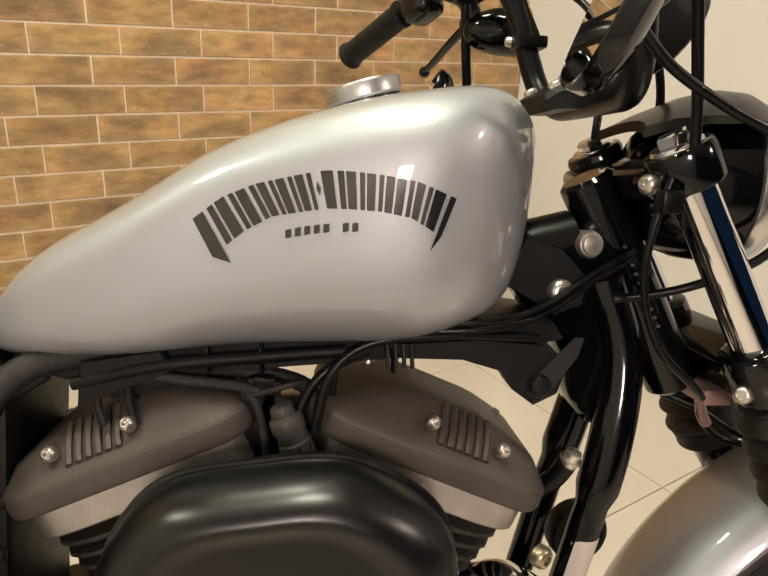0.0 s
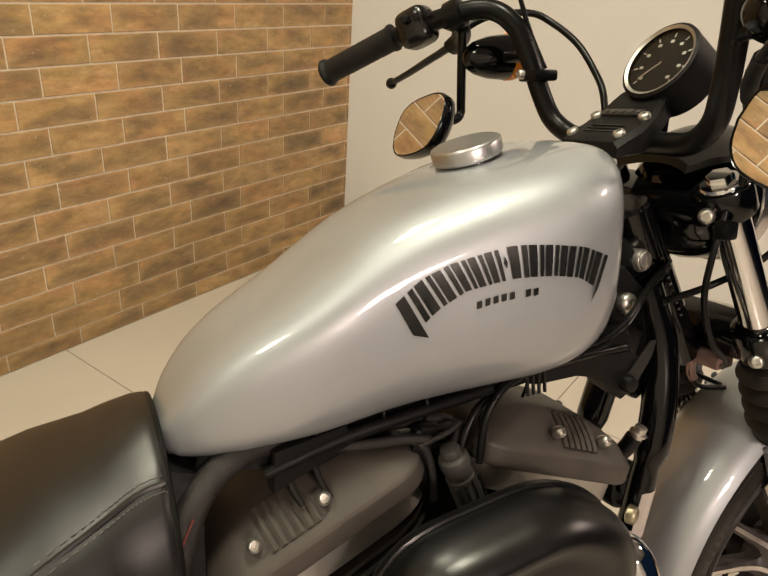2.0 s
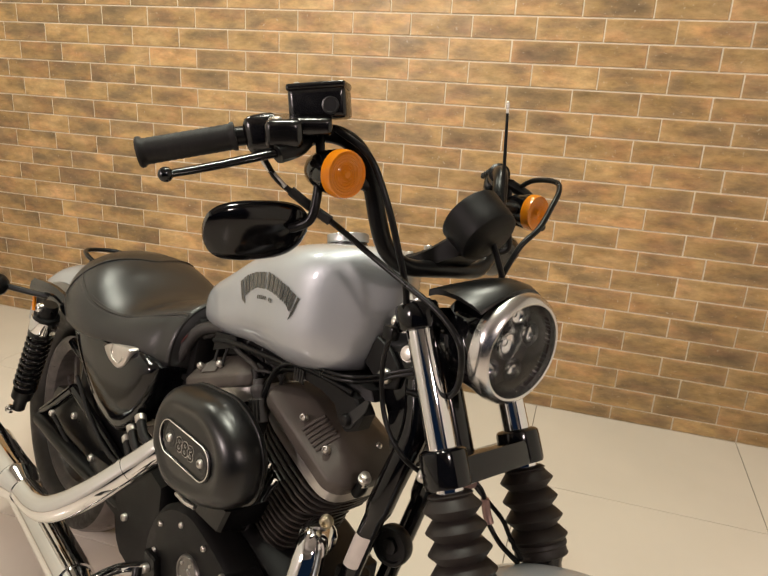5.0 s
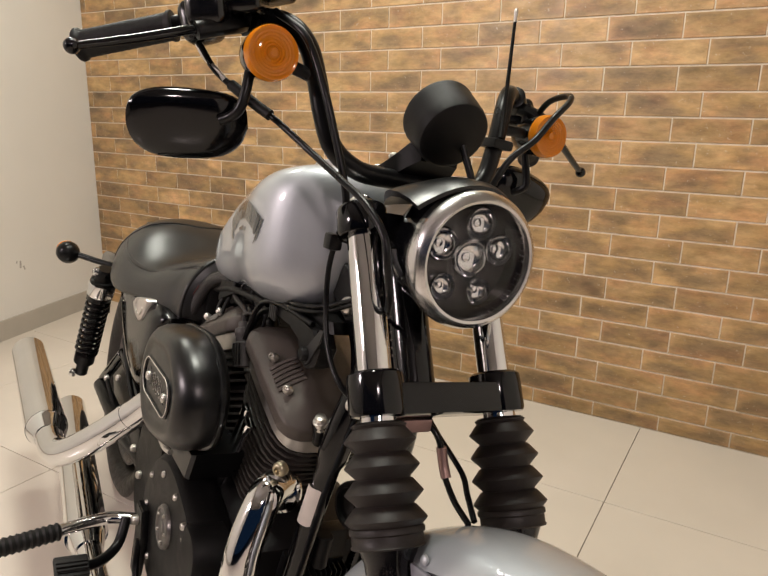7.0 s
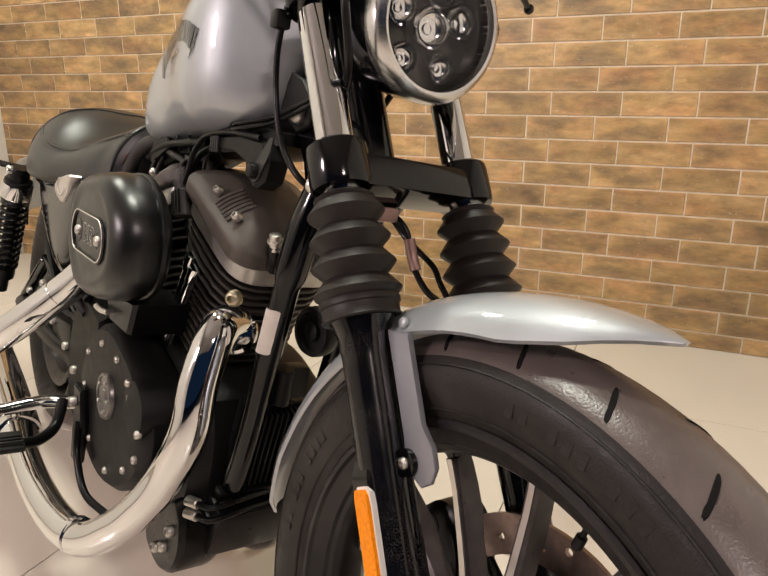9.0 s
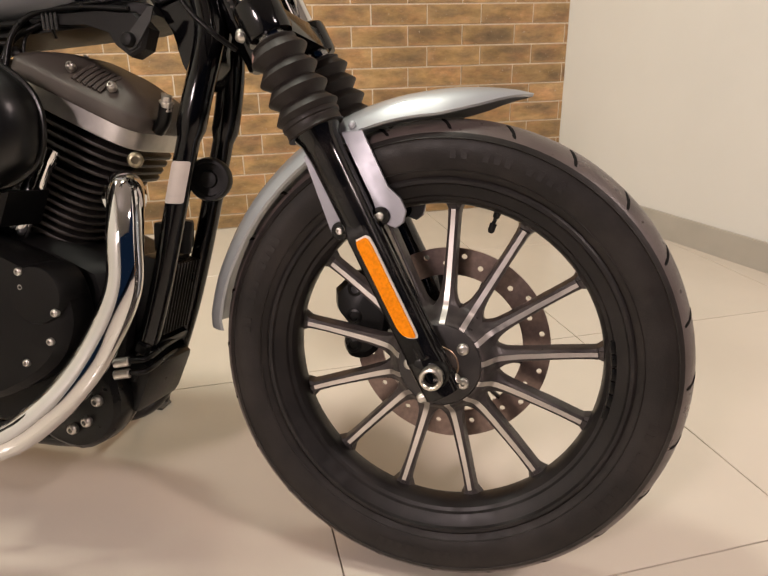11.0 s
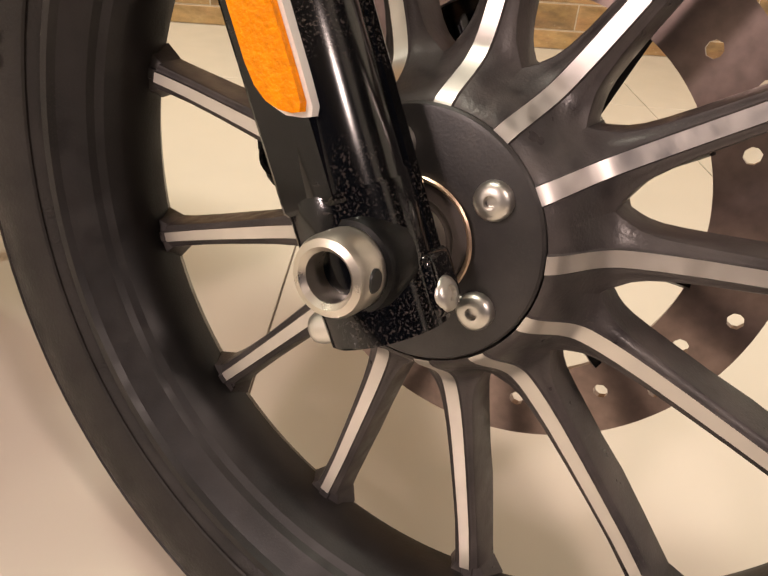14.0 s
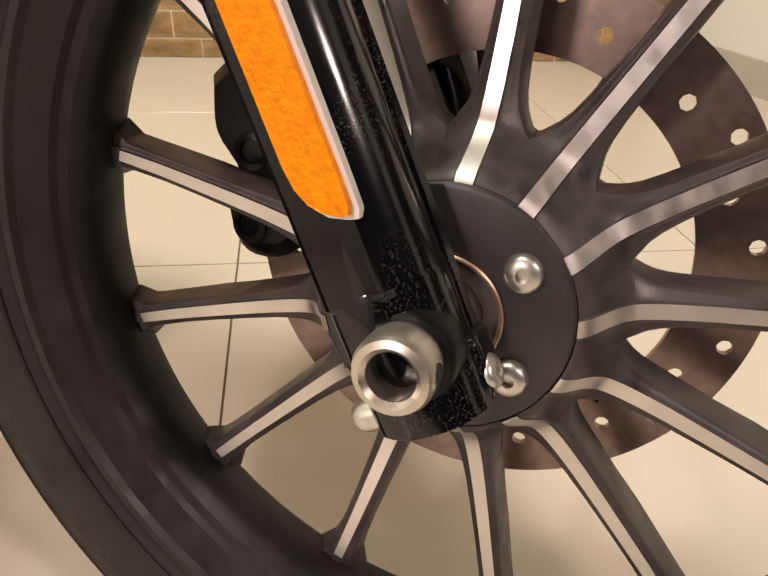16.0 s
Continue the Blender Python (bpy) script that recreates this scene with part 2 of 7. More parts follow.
def brick_material(name, island=False):
    m = mat(name, (0.3, 0.18, 0.075), 0.4, 0, 0.3, 7, 0.25, 130, rvar=0.3)
    nt = m.node_tree
    b = nt.nodes["Principled BSDF"]
    co = nt.nodes.new("ShaderNodeTexCoord")
    rnd = nt.nodes.new("ShaderNodeNewGeometry" if island else "ShaderNodeObjectInfo").outputs["Random Per Island" if island else "Random"]
    off = nt.nodes.new("ShaderNodeVectorMath")
    off.operation = "MULTIPLY_ADD"
    off.inputs[1].default_value, off.inputs[2].default_value = (3.0, 1, 7.5), (0, 0, 0)
    geo = nt.nodes.new("ShaderNodeNewGeometry")
    nt.links.new(geo.outputs["Position"], off.inputs[0])
    add = nt.nodes.new("ShaderNodeVectorMath")
    add.operation = "ADD"
    mul = nt.nodes.new("ShaderNodeMath")
    mul.operation = "MULTIPLY"
    mul.inputs[1].default_value = 57.0
    nt.links.new(rnd, mul.inputs[0])
    nt.links.new(off.outputs[0], add.inputs[0])
    nt.links.new(mul.outputs[0], add.inputs[1])
    n = nt.nodes.new("ShaderNodeTexNoise")
    n.inputs["Scale"].default_value, n.inputs["Detail"].default_value, n.inputs["Roughness"].default_value = 1.5, 4, 0.55
    nt.links.new(add.outputs[0], n.inputs["Vector"])
    ramp = nt.nodes.new("ShaderNodeValToRGB")
    cr = ramp.color_ramp
    cr.elements[0].position, cr.elements[0].color = 0.3, (0.185, 0.13, 0.078, 1)
    cr.elements[1].position, cr.elements[1].color = 0.72, (0.5, 0.34, 0.185, 1)
    for p, c in ((0.43, (0.275, 0.187, 0.103, 1)), (0.52, (0.385, 0.252, 0.12, 1)), (0.62, (0.445, 0.3, 0.155, 1))):
        e = cr.elements.new(p)
        e.color = c
    nt.links.new(n.outputs["Fac"], ramp.inputs["Fac"])
    hsv = nt.nodes.new("ShaderNodeHueSaturation")
    rng = nt.nodes.new("ShaderNodeMapRange")
    rng.inputs["To Min"].default_value, rng.inputs["To Max"].default_value = 0.82, 1.2
    nt.links.new(rnd, rng.inputs["Value"])
    nt.links.new(rng.outputs["Result"], hsv.inputs["Value"])
    hsv.inputs["Saturation"].default_value = 1.03
    nt.links.new(ramp.outputs["Color"], hsv.inputs["Color"])
    # dark streaks in the glaze, then pale specks
    streak = nt.nodes.new("ShaderNodeTexNoise")
    streak.inputs["Scale"].default_value, streak.inputs["Detail"].default_value, streak.inputs["Roughness"].default_value = 5.0, 8, 0.7
    nt.links.new(add.outputs[0], streak.inputs["Vector"])
    sr = nt.nodes.new("ShaderNodeMapRange")
    sr.inputs["From Min"].default_value, sr.inputs["From Max"].default_value = 0.32, 0.62
    sr.inputs["To Min"].default_value, sr.inputs["To Max"].default_value = 0.62, 1.08
    nt.links.new(streak.outputs["Fac"], sr.inputs["Value"])
    if not island:
        gen = nt.nodes.new("ShaderNodeSeparateXYZ")
        nt.links.new(co.outputs["Generated"], gen.inputs[0])
        inner = None
        for axis, power in ((0, 5.0), (2, 3.0)):
            last = gen.outputs[axis]
            for op, val in (("SUBTRACT", 0.5), ("ABSOLUTE", None), ("MULTIPLY", 2.0), ("POWER", power)):
                step = nt.nodes.new("ShaderNodeMath")
                step.operation = op
                nt.links.new(last, step.inputs[0])
                if val is not None:
                    step.inputs[1].default_value = val
                last = step.outputs[0]
            if inner is None:
                inner = last
            else:
                join = nt.nodes.new("ShaderNodeMath")
                join.operation = "MAXIMUM"
                nt.links.new(inner, join.inputs[0])
                nt.links.new(last, join.inputs[1])
                inner = join.outputs[0]
        pale = nt.nodes.new("ShaderNodeMix")
        pale.data_type = "RGBA"
        rim = nt.nodes.new("ShaderNodeMath")
        rim.operation = "MULTIPLY"
        rim.inputs[1].default_value = 0.55
        nt.links.new(inner, rim.inputs[0])
        nt.links.new(rim.outputs[0], pale.inputs["Factor"])
        nt.links.new(hsv.outputs["Color"], pale.inputs["A"])
        pale.inputs["B"].default_value = (0.5, 0.33, 0.17, 1)
        glaze = pale.outputs["Result"]
    else:
        glaze = hsv.outputs["Color"]
    mul2 = nt.nodes.new("ShaderNodeVectorMath")
    mul2.operation = "SCALE"
    nt.links.new(glaze, mul2.inputs[0])
    nt.links.new(sr.outputs["Result"], mul2.inputs["Scale"])
    fleck = nt.nodes.new("ShaderNodeTexNoise")
    fleck.inputs["Scale"].default_value, fleck.inputs["Detail"].default_value = 95.0, 4
    nt.links.new(geo.outputs["Position"], fleck.inputs["Vector"])
    fr = nt.nodes.new("ShaderNodeMapRange")
    fr.inputs["From Min"].default_value, fr.inputs["From Max"].default_value = 0.66, 0.76
    fr.inputs["To Max"].default_value = 0.5
    nt.links.new(fleck.outputs["Fac"], fr.inputs["Value"])
    mix2 = nt.nodes.new("ShaderNodeMix")
    mix2.data_type = "RGBA"
    nt.links.new(fr.outputs["Result"], mix2.inputs["Factor"])
    # rosy and olive clouds, which differ from tile to tile
    cloud = nt.nodes.new("ShaderNodeTexNoise")
    cloud.inputs["Scale"].default_value, cloud.inputs["Detail"].default_value, cloud.inputs["Roughness"].default_value = 2.3, 3, 0.6
    nt.links.new(add.outputs[0], cloud.inputs["Vector"])
    tone = nt.nodes.new("ShaderNodeValToRGB")
    tone.color_ramp.elements[0].position, tone.color_ramp.elements[0].color = 0.33, (1.05, 1.06, 0.98, 1)
    tone.color_ramp.elements[1].position, tone.color_ramp.elements[1].color = 0.68, (1.23, 1.07, 1.02, 1)
    middle = tone.color_ramp.elements.new(0.5)
    middle.color = (1.10, 1.07, 1.0, 1)
    nt.links.new(cloud.outputs["Fac"], tone.inputs["Fac"])
    tinted = nt.nodes.new("ShaderNodeVectorMath")
    tinted.operation = "MULTIPLY"
    nt.links.new(mul2.outputs[0], tinted.inputs[0])
    nt.links.new(tone.outputs["Color"], tinted.inputs[1])
    nt.links.new(tinted.outputs[0], mix2.inputs["A"])
    mix2.inputs["B"].default_value = (0.62, 0.54, 0.43, 1)
    nt.links.new(mix2.outputs["Result"], b.inputs["Base Color"])
    return m


BRICK = brick_material("brown_brick_tile")
BRICK_FAR = brick_material("brown_brick_tile_joined", True)


# ---- tools ----
def finish(name, bm, mats, parent=None, label="", sharp=40.0, smooth=True):
    bmesh.ops.recalc_face_normals(bm, faces=bm.faces)
    if smooth:
        for f in bm.faces:
            f.smooth = True
        for e in bm.edges:
            if len(e.link_faces) == 2 and e.calc_face_angle(0.0) > radians(sharp):
                e.smooth = False
    me = bpy.data.meshes.new(name)
    bm.to_mesh(me)
    bm.free()
    for m in mats if isinstance(mats, (list, tuple)) else [mats]:
        me.materials.append(m)
    ob = new(name, me)
    if parent is not None:
        ob.parent = parent
    if label:
        ob["label"] = label
    return ob


def part(name, bm, material, parent, label="", sharp=40.0):
    return finish(name, bm, material, parent, label, sharp)


def V(*a):
    return Vector(a)


def smooth_path(pts, per=6):
    pts = [Vector(p) for p in pts]
    if len(pts) < 3:
        return pts
    out = []
    ext = [2 * pts[0] - pts[1], *pts, 2 * pts[-1] - pts[-2]]
    for i in range(1, len(ext) - 2):
        p0, p1, p2, p3 = ext[i - 1 : i + 3]
        for k in range(per):
            t = k / per
            out.append(0.5 * (2 * p1 + (p2 - p0) * t + (2 * p0 - 5 * p1 + 4 * p2 - p3) * t * t + (3 * p1 - p0 - 3 * p2 + p3) * t**3))
    return [*out, pts[-1]]


def ring_loft(bm, rings, cap=True, closed=False, mat_of=None):
    made = [[bm.verts.new(p) for p in r] for r in rings]
    n = len(made[0])
    pairs = list(zip(made, made[1:])) + ([(made[-1], made[0])] if closed else [])
    for k, (a, b) in enumerate(pairs):
        for i in range(n):
            f = bm.faces.new((a[i], a[(i + 1) % n], b[(i + 1) % n], b[i]))
            if mat_of:
                f.material_index = mat_of(k, i)
    if cap and not closed:
        bm.faces.new(made[0][::-1])
        bm.faces.new(made[-1])
    return made


def tube(bm, pts, radius, segs=12, per=6, cap=True, straight=False, flat=1.0):
    path = [Vector(p) for p in pts] if straight else smooth_path(pts, per)
    n = len(path)
    side = None
    rings = []
    for i, p in enumerate(path):
        d = (path[min(i + 1, n - 1)] - path[max(i - 1, 0)]).normalized()
        if side is None:
            side = d.cross(V(0, 0, 1) if abs(d.z) < 0.9 else V(0, 1, 0)).normalized()
        side = (side - d * side.dot(d)).normalized()
        up = d.cross(side)
        r = radius(i / (n - 1)) if callable(radius) else radius
        rings.append([p + side * math.cos(a) * r + up * math.sin(a) * r * flat for a in (2 * math.pi * k / segs for k in range(segs))])
    ring_loft(bm, rings, cap)
    return bm


def frame_of(axis):
    z = Vector(axis).normalized()
    x = z.cross(V(0, 1, 0) if abs(z.y) < 0.9 else V(0, 0, 1)).normalized()
    return x, z.cross(x), z


def lathe(bm, origin, axis, profile, segs=32, cap=True, mat_of=None, closed=False):
    """profile: rows of (radius, height along the axis)."""
    o, (x, y, z) = Vector(origin), frame_of(axis)
    rings = [[o + z * h + (x * math.cos(a) + y * math.sin(a)) * r for a in (2 * math.pi * k / segs for k in range(segs))] for r, h in profile]
    ring_loft(bm, rings, cap, closed, mat_of)
    return bm


def rod(bm, a, b, r, segs=12, bevel=0.15):
    a, b = Vector(a), Vector(b)
    h = (b - a).length
    e = min(r * bevel, h * 0.3)
    return lathe(bm, a, b - a, [(r - e, 0), (r, e), (r, h - e), (r - e, h)], segs)


def box(bm, centre, size, bevel=0.004, turn=None, segs=2):
    m = Matrix.Translation(centre) @ (turn.to_4x4() if turn is not None else Matrix.Identity(4)) @ Matrix.Diagonal((*size, 1))
    made = bmesh.ops.create_cube(bm, size=1.0, matrix=m)
    if bevel:
        edges = list({e for v in made["verts"] for e in v.link_edges})
        bmesh.ops.bevel(bm, geom=edges, offset=bevel, segments=segs, profile=0.6, affect="EDGES")
    return bm


def plate(bm, outline, y0, y1, bevel=0.004, segs=2, rounded=0, crown=0.0):
    """A plate with an outline in the x-z plane, from y0 to y1."""
    pts = [Vector((x, 0, z)) for x, z in outline]
    if rounded:
        loop = smooth_path([*pts, pts[0]], rounded)[:-1]
        pts = loop
    n = len(pts)
    c = sum(pts, V(0, 0, 0)) / n
    lo, hi = min(y0, y1), max(y0, y1)
    s = lambda p, k: c + (p - c) * k  # noqa: E731
    rad = sum((p - c).length for p in pts) / n
    kb = 1 - bevel / rad
    rings = [[V(s(p, kb).x, lo, s(p, kb).z) for p in pts], [V(p.x, lo + bevel, p.z) for p in pts], [V(p.x, hi - bevel, p.z) for p in pts], [V(s(p, kb).x, hi, s(p, kb).z) for p in pts]]
    if crown:
        rings.insert(0, [V(s(p, 0.55).x, lo - crown, s(p, 0.55).z) for p in pts])
    ring_loft(bm, rings)
    return bm


def bolt(parent, p, axis, r=0.006, h=0.006, mat_=None, name="bolt", socket=0.42):
    bm = bmesh.new()
    lathe(bm, p, axis, [(r * 0.6, -0.004), (r, -0.002), (r, h * 0.35), (r * 0.95, h * 0.62), (r * 0.80, h * 0.86), (r * (socket + 0.12), h), (r * (socket + 0.03), h * 0.99), (r * socket, h * 0.5), (r * 0.05, h * 0.5)], 18)
    return part(name, bm, mat_ or STEEL, parent)


def lerp_table(table, x):
    table = sorted(table)
    for (x0, *a), (x1, *b) in zip(table, table[1:]):
        if x <= x1:
            t = max(0.0, (x - x0) / (x1 - x0))
            return [p + (q - p) * t for p, q in zip(a, b)]
    return list(table[-1][1:])


# ---- room: the side walls run askew to the brick wall ----
X0, X1, Y0, Y1, H = -3.06, 1.257, -3.2, 1.995, 2.7
PITCH, TX, TY = 0.7405, -0.106, -0.047
ROW, ROW0, BRICK_L, PHASE_A, PHASE_B = 0.0786, 0.0575, 0.2285, -0.965, -1.045
SKEW_E, SKEW_W = 0.2, 0.29


def east(y):
    return X1 + SKEW_E * (Y1 - y)


def west(y):
    return X0 + SKEW_W * (Y1 - y)


def slab(name, corners, z0, z1, material, label, category):
    """A block over a plan of four corners."""
    bm = bmesh.new()
    ring_loft(bm, [[V(x, y, z) for x, y in corners] for z in (z0, z1)])
    return tagged(finish(name, bm, material, None, smooth=False), label, category, kind="structure")


def strip(side, a, b, y0=Y0, y1=Y1):
    """A plan along a side wall, from a to b beyond its face."""
    return [(side(y0) + a, y0), (side(y0) + b, y0), (side(y1) + b, y1), (side(y1) + a, y1)]


PLAN = [(west(Y0) - 0.2, Y0 - 0.2), (east(Y0) + 0.2, Y0 - 0.2), (X1 + 0.2, Y1 + 0.2), (X0 - 0.2, Y1 + 0.2)]
floor = slab("floor", PLAN, -0.12, -0.0035, GROUT_DARK, "polished beige porcelain tile floor with thin dark joints", "floor")
slab("ceiling", PLAN, H, H + 0.15, CEILING_GREY, "unseen ceiling, mid grey to cut bounced light", "ceiling")
wall_north = slab("wall_north", [(X0 - 0.2, Y1 + 0.0035), (X1 + 0.2, Y1 + 0.0035), (X1 + 0.2, Y1 + 0.2), (X0 - 0.2, Y1 + 0.2)], -0.1, H, MORTAR, "wall clad in brown glazed brick tiles with pale joints", "wall")
slab("wall_east", strip(east, 0.0, 0.2, -0.9, Y1 + 0.0035), -0.1, H, WALL_WHITE, "smooth white painted wall", "wall")
wall_west = slab("wall_west", strip(west, -0.2, 0.0, Y0, Y1 + 0.0035), -0.1, H, WALL_WHITE, "smooth white painted wall with scuff marks", "wall")
slab("baseboard_east", strip(east, -0.011, 0.0, -0.9), 0, 0.097, SKIRT, "beige porcelain skirting tile along a white wall", "baseboard")
slab("baseboard_west", strip(west, 0.0, 0.011), 0, 0.097, SKIRT, "beige porcelain skirting tile along a white wall", "baseboard")
# added ground out of view, dark so that chrome reflects a dark outside
slab("ground", [(-40, -60), (40, -60), (40, 20), (-40, 20)], -0.4, -0.13, mat("unseen_dark_ground", (0.05, 0.05, 0.05), 0.8), "unseen dark ground added beyond the open sides", "ground")


# scuff marks on the west wall
SCUFF = mat("grey_scuff", (0.42, 0.4, 0.37), 0.8, 0, 0.2, 90)
for y, z, w, h, lean in ((1.425, 0.335, 0.011, 0.036, 8), (1.445, 0.315, 0.008, 0.022, -20), (1.405, 0.35, 0.007, 0.012, 15), (1.70, 0.345, 0.012, 0.05, 4), (1.735, 0.352, 0.009, 0.038, -6), (1.68, 0.315, 0.02, 0.012, 0)):
    bm = bmesh.new()
    box(bm, (0, 0, 0), (w, 0.0008, h), 0.0003, Matrix.Rotation(radians(lean), 3, "Y"), 1)
    scuff = part("scuff_mark", bm, SCUFF, wall_west, "small grey scuff")
    scuff.matrix_local = Matrix.Translation((west(y) + 0.0006, y, z)) @ Matrix.Rotation(math.atan2(1, -SKEW_W), 4, "Z")


# ---- motorcycle: its own frame has x ahead, y to the rider's left, z up; it leans on its side stand ----
bike = tagged(new("motorcycle"), "silver and black cruiser motorcycle leaning on its side stand, chrome exhausts", "motorcycle")
bike.matrix_world = pose(0.032, 0.0423, 0.002, -11.0, 0, -28.4)
YC = 0.012
AX = V(-0.0017, 0, 0.328)
FT, FB = V(-0.342, 0, 0.944), V(-0.004, 0, 0.326)
FD = (FB - FT).normalized()


def fork(z, y=0.0, ahead=0.0):
    """A place on the fork's axis at the height z, moved ahead at a right angle to it."""
    p = FT + FD * ((z - FT.z) / FD.z)
    return V(p.x, y, p.z) + V(-FD.z, 0, FD.x) * ahead


# front wheel
TYRE_PROFILE = [(0.249, -0.036), (0.256, -0.042), (0.268, -0.047), (0.283, -0.0505), (0.297, -0.0505), (0.309, -0.045), (0.319, -0.034), (0.3255, -0.019), (0.328, 0.0)]


def wheel_tyre(centre, scale, width, name, parent, cuts):
    half = [(r * scale, y * width) for r, y in TYRE_PROFILE]
    prof = half + [(r, -y) for r, y in half[-2::-1]]
    prof += [(0.240 * scale, 0.03 * width), (0.240 * scale, -0.03 * width)]
    bm = bmesh.new()
    lathe(bm, centre, (0, 1, 0), [(r, y) for r, y in prof], 120, closed=True)
    for f in bm.faces:
        c = f.calc_center_median() - Vector(centre)
        if math.hypot(c.x, c.z) > 0.312 * scale:
            f.material_index = 1
    ob = part(name, bm, [TYRE, TREAD], parent, "worn black rubber tyre", 60)
    return ob


bm = bmesh.new()
lathe(bm, AX, (0, 1, 0), [(0.252, -0.037), (0.253, -0.041), (0.2495, -0.0435), (0.2452, -0.0428), (0.2432, -0.0385), (0.2385, -0.0350), (0.2330, -0.0318), (0.2290, -0.0292), (0.2270, -0.0250), (0.2225, -0.0222), (0.2185, -0.016), (0.2165, -0.010), (0.2165, 0.010), (0.219, 0.018), (0.229, 0.028), (0.243, 0.041), (0.252, 0.04), (0.246, 0.03), (0.235, 0.012), (0.235, -0.012), (0.246, -0.03)], 144, closed=True)
front_wheel = part("front_wheel", bm, RIM_SHADED, bike, "black cast wheel with thirteen spokes", 24)
front_tyre = wheel_tyre(AX, 1.0, 1.0, "tyre", front_wheel, True)

# tread grooves as dark strips on both shoulders, coloured for their shade; sidewall marks
GROOVE_SHADE = mat("groove_shade", (0.006, 0.0055, 0.0055), 0.75, 0, 0.2, 30, spec=0.15)
CROWN = [(0.0, 0.328), (0.010, 0.3273), (0.019, 0.3256), (0.027, 0.3229), (0.034, 0.3190), (0.040, 0.3140), (0.045, 0.3090)]


def on_tread(a, y, out):
    r = lerp_table(CROWN, abs(y))[0] + out
    return V(math.cos(a) * r, y, math.sin(a) * r)


for s in (-1, 1):
    bm = bmesh.new()
    rows = []
    for j in range(15):
        t = j / 14
        a, y = lerp_table([(0.0, 0.0, 0.0415), (0.5, 0.022, 0.029), (1.0, 0.050, 0.014)], t)
        w = 0.0024 * min(1.0, 0.35 + 5 * t, 0.35 + 5 * (1 - t))
        rows.append([on_tread(a + dw, s * (y - dw * 0.05), out) for dw, out in ((-w / 0.33 - 0.002, -0.0006), (-w / 0.33, 0.0004), (w / 0.33, 0.0004), (w / 0.33 + 0.002, -0.0006))])
    made = [[bm.verts.new(p) for p in r] for r in rows]
    for ra, rb in zip(made, made[1:]):
        for q in range(3):
            bm.faces.new((ra[q], ra[q + 1], rb[q + 1], rb[q]))
    ob = part("groove_strip", bm, GROOVE_SHADE, front_wheel)
    ob.matrix_local = Matrix.Translation(AX)
    for k in range(1, 24):
        dup = new("groove_strip", ob.data)
        dup.parent = front_wheel
        dup.matrix_local = Matrix.Translation(AX) @ Matrix.Rotation(2 * math.pi * (k + 0.5 * (s > 0)) / 24, 4, "Y")
bm = bmesh.new()
for rr, yy in ((0.262, -0.0452), (0.302, -0.0490)):
    lathe(bm, AX, (0, 1, 0), [(rr - 0.0012, yy), (rr, yy - 0.0012), (rr + 0.0012, yy)], 120, cap=False)
for a0 in (1.05, 2.55, 4.45, 5.6):
    for j in range(11):
        if j in (4, 8):
            continue
        a = a0 + j * 0.05
        c = AX + V(math.cos(a) * 0.283, -0.0507, math.sin(a) * 0.283)
        t = Matrix.Rotation(-a, 3, "Y")
        box(bm, c, (0.013, 0.0003, 0.008), 0.0001, t, 1)
part("sidewall_mark", bm, TYRE, front_wheel)

# hub with its cover
HUB = AX + V(0, 0, 0.001)
bm = bmesh.new()
lathe(bm, HUB, (0, 1, 0), [(0.02, -0.0455), (0.0535, -0.0455), (0.0555, -0.0449), (0.0565, -0.0435), (0.0568, -0.034), (0.0560, -0.02), (0.05, 0.0), (0.05, 0.03), (0.06, 0.05), (0.06, 0.056), (0.02, 0.056)], 72)
part("hub", bm, mat("hub_black_coat", (0.022, 0.02, 0.02), 0.42, 0.1, 0.2, 16, 0.06, 700, dust=0.1, dust_scale=24, speck=0.06), front_wheel, "black hub with a bolted cover", 30)
bm = bmesh.new()
lathe(bm, HUB, (0, 1, 0), [(0.022, -0.0435), (0.0255, -0.0455), (0.0272, -0.0472), (0.0276, -0.0480), (0.0269, -0.0488), (0.0258, -0.0482), (0.0250, -0.0465), (0.020, -0.046)], 56)
part("bearing_seal", bm, COPPER, front_wheel, "tan bearing seal ring")
bm = bmesh.new()
lathe(bm, HUB, (0, 1, 0), [(0.0248, -0.045), (0.0248, -0.0467), (0.019, -0.0475), (0.0185, -0.0467), (0.012, -0.0467)], 48)
part("dust_cap", bm, mat("brown_seal_rubber", (0.06, 0.048, 0.043), 0.6, 0, 0.3, 60, dust=0.2), front_wheel, "dusty brown bearing cap")
for k in range(5):
    a = radians(39 + 72 * k)
    bolt(front_wheel, HUB + V(0.0405 * math.cos(a), -0.0455, 0.0405 * math.sin(a)), (0, -1, 0), 0.0083, 0.0060, STEEL, "hub_bolt", 0.3)

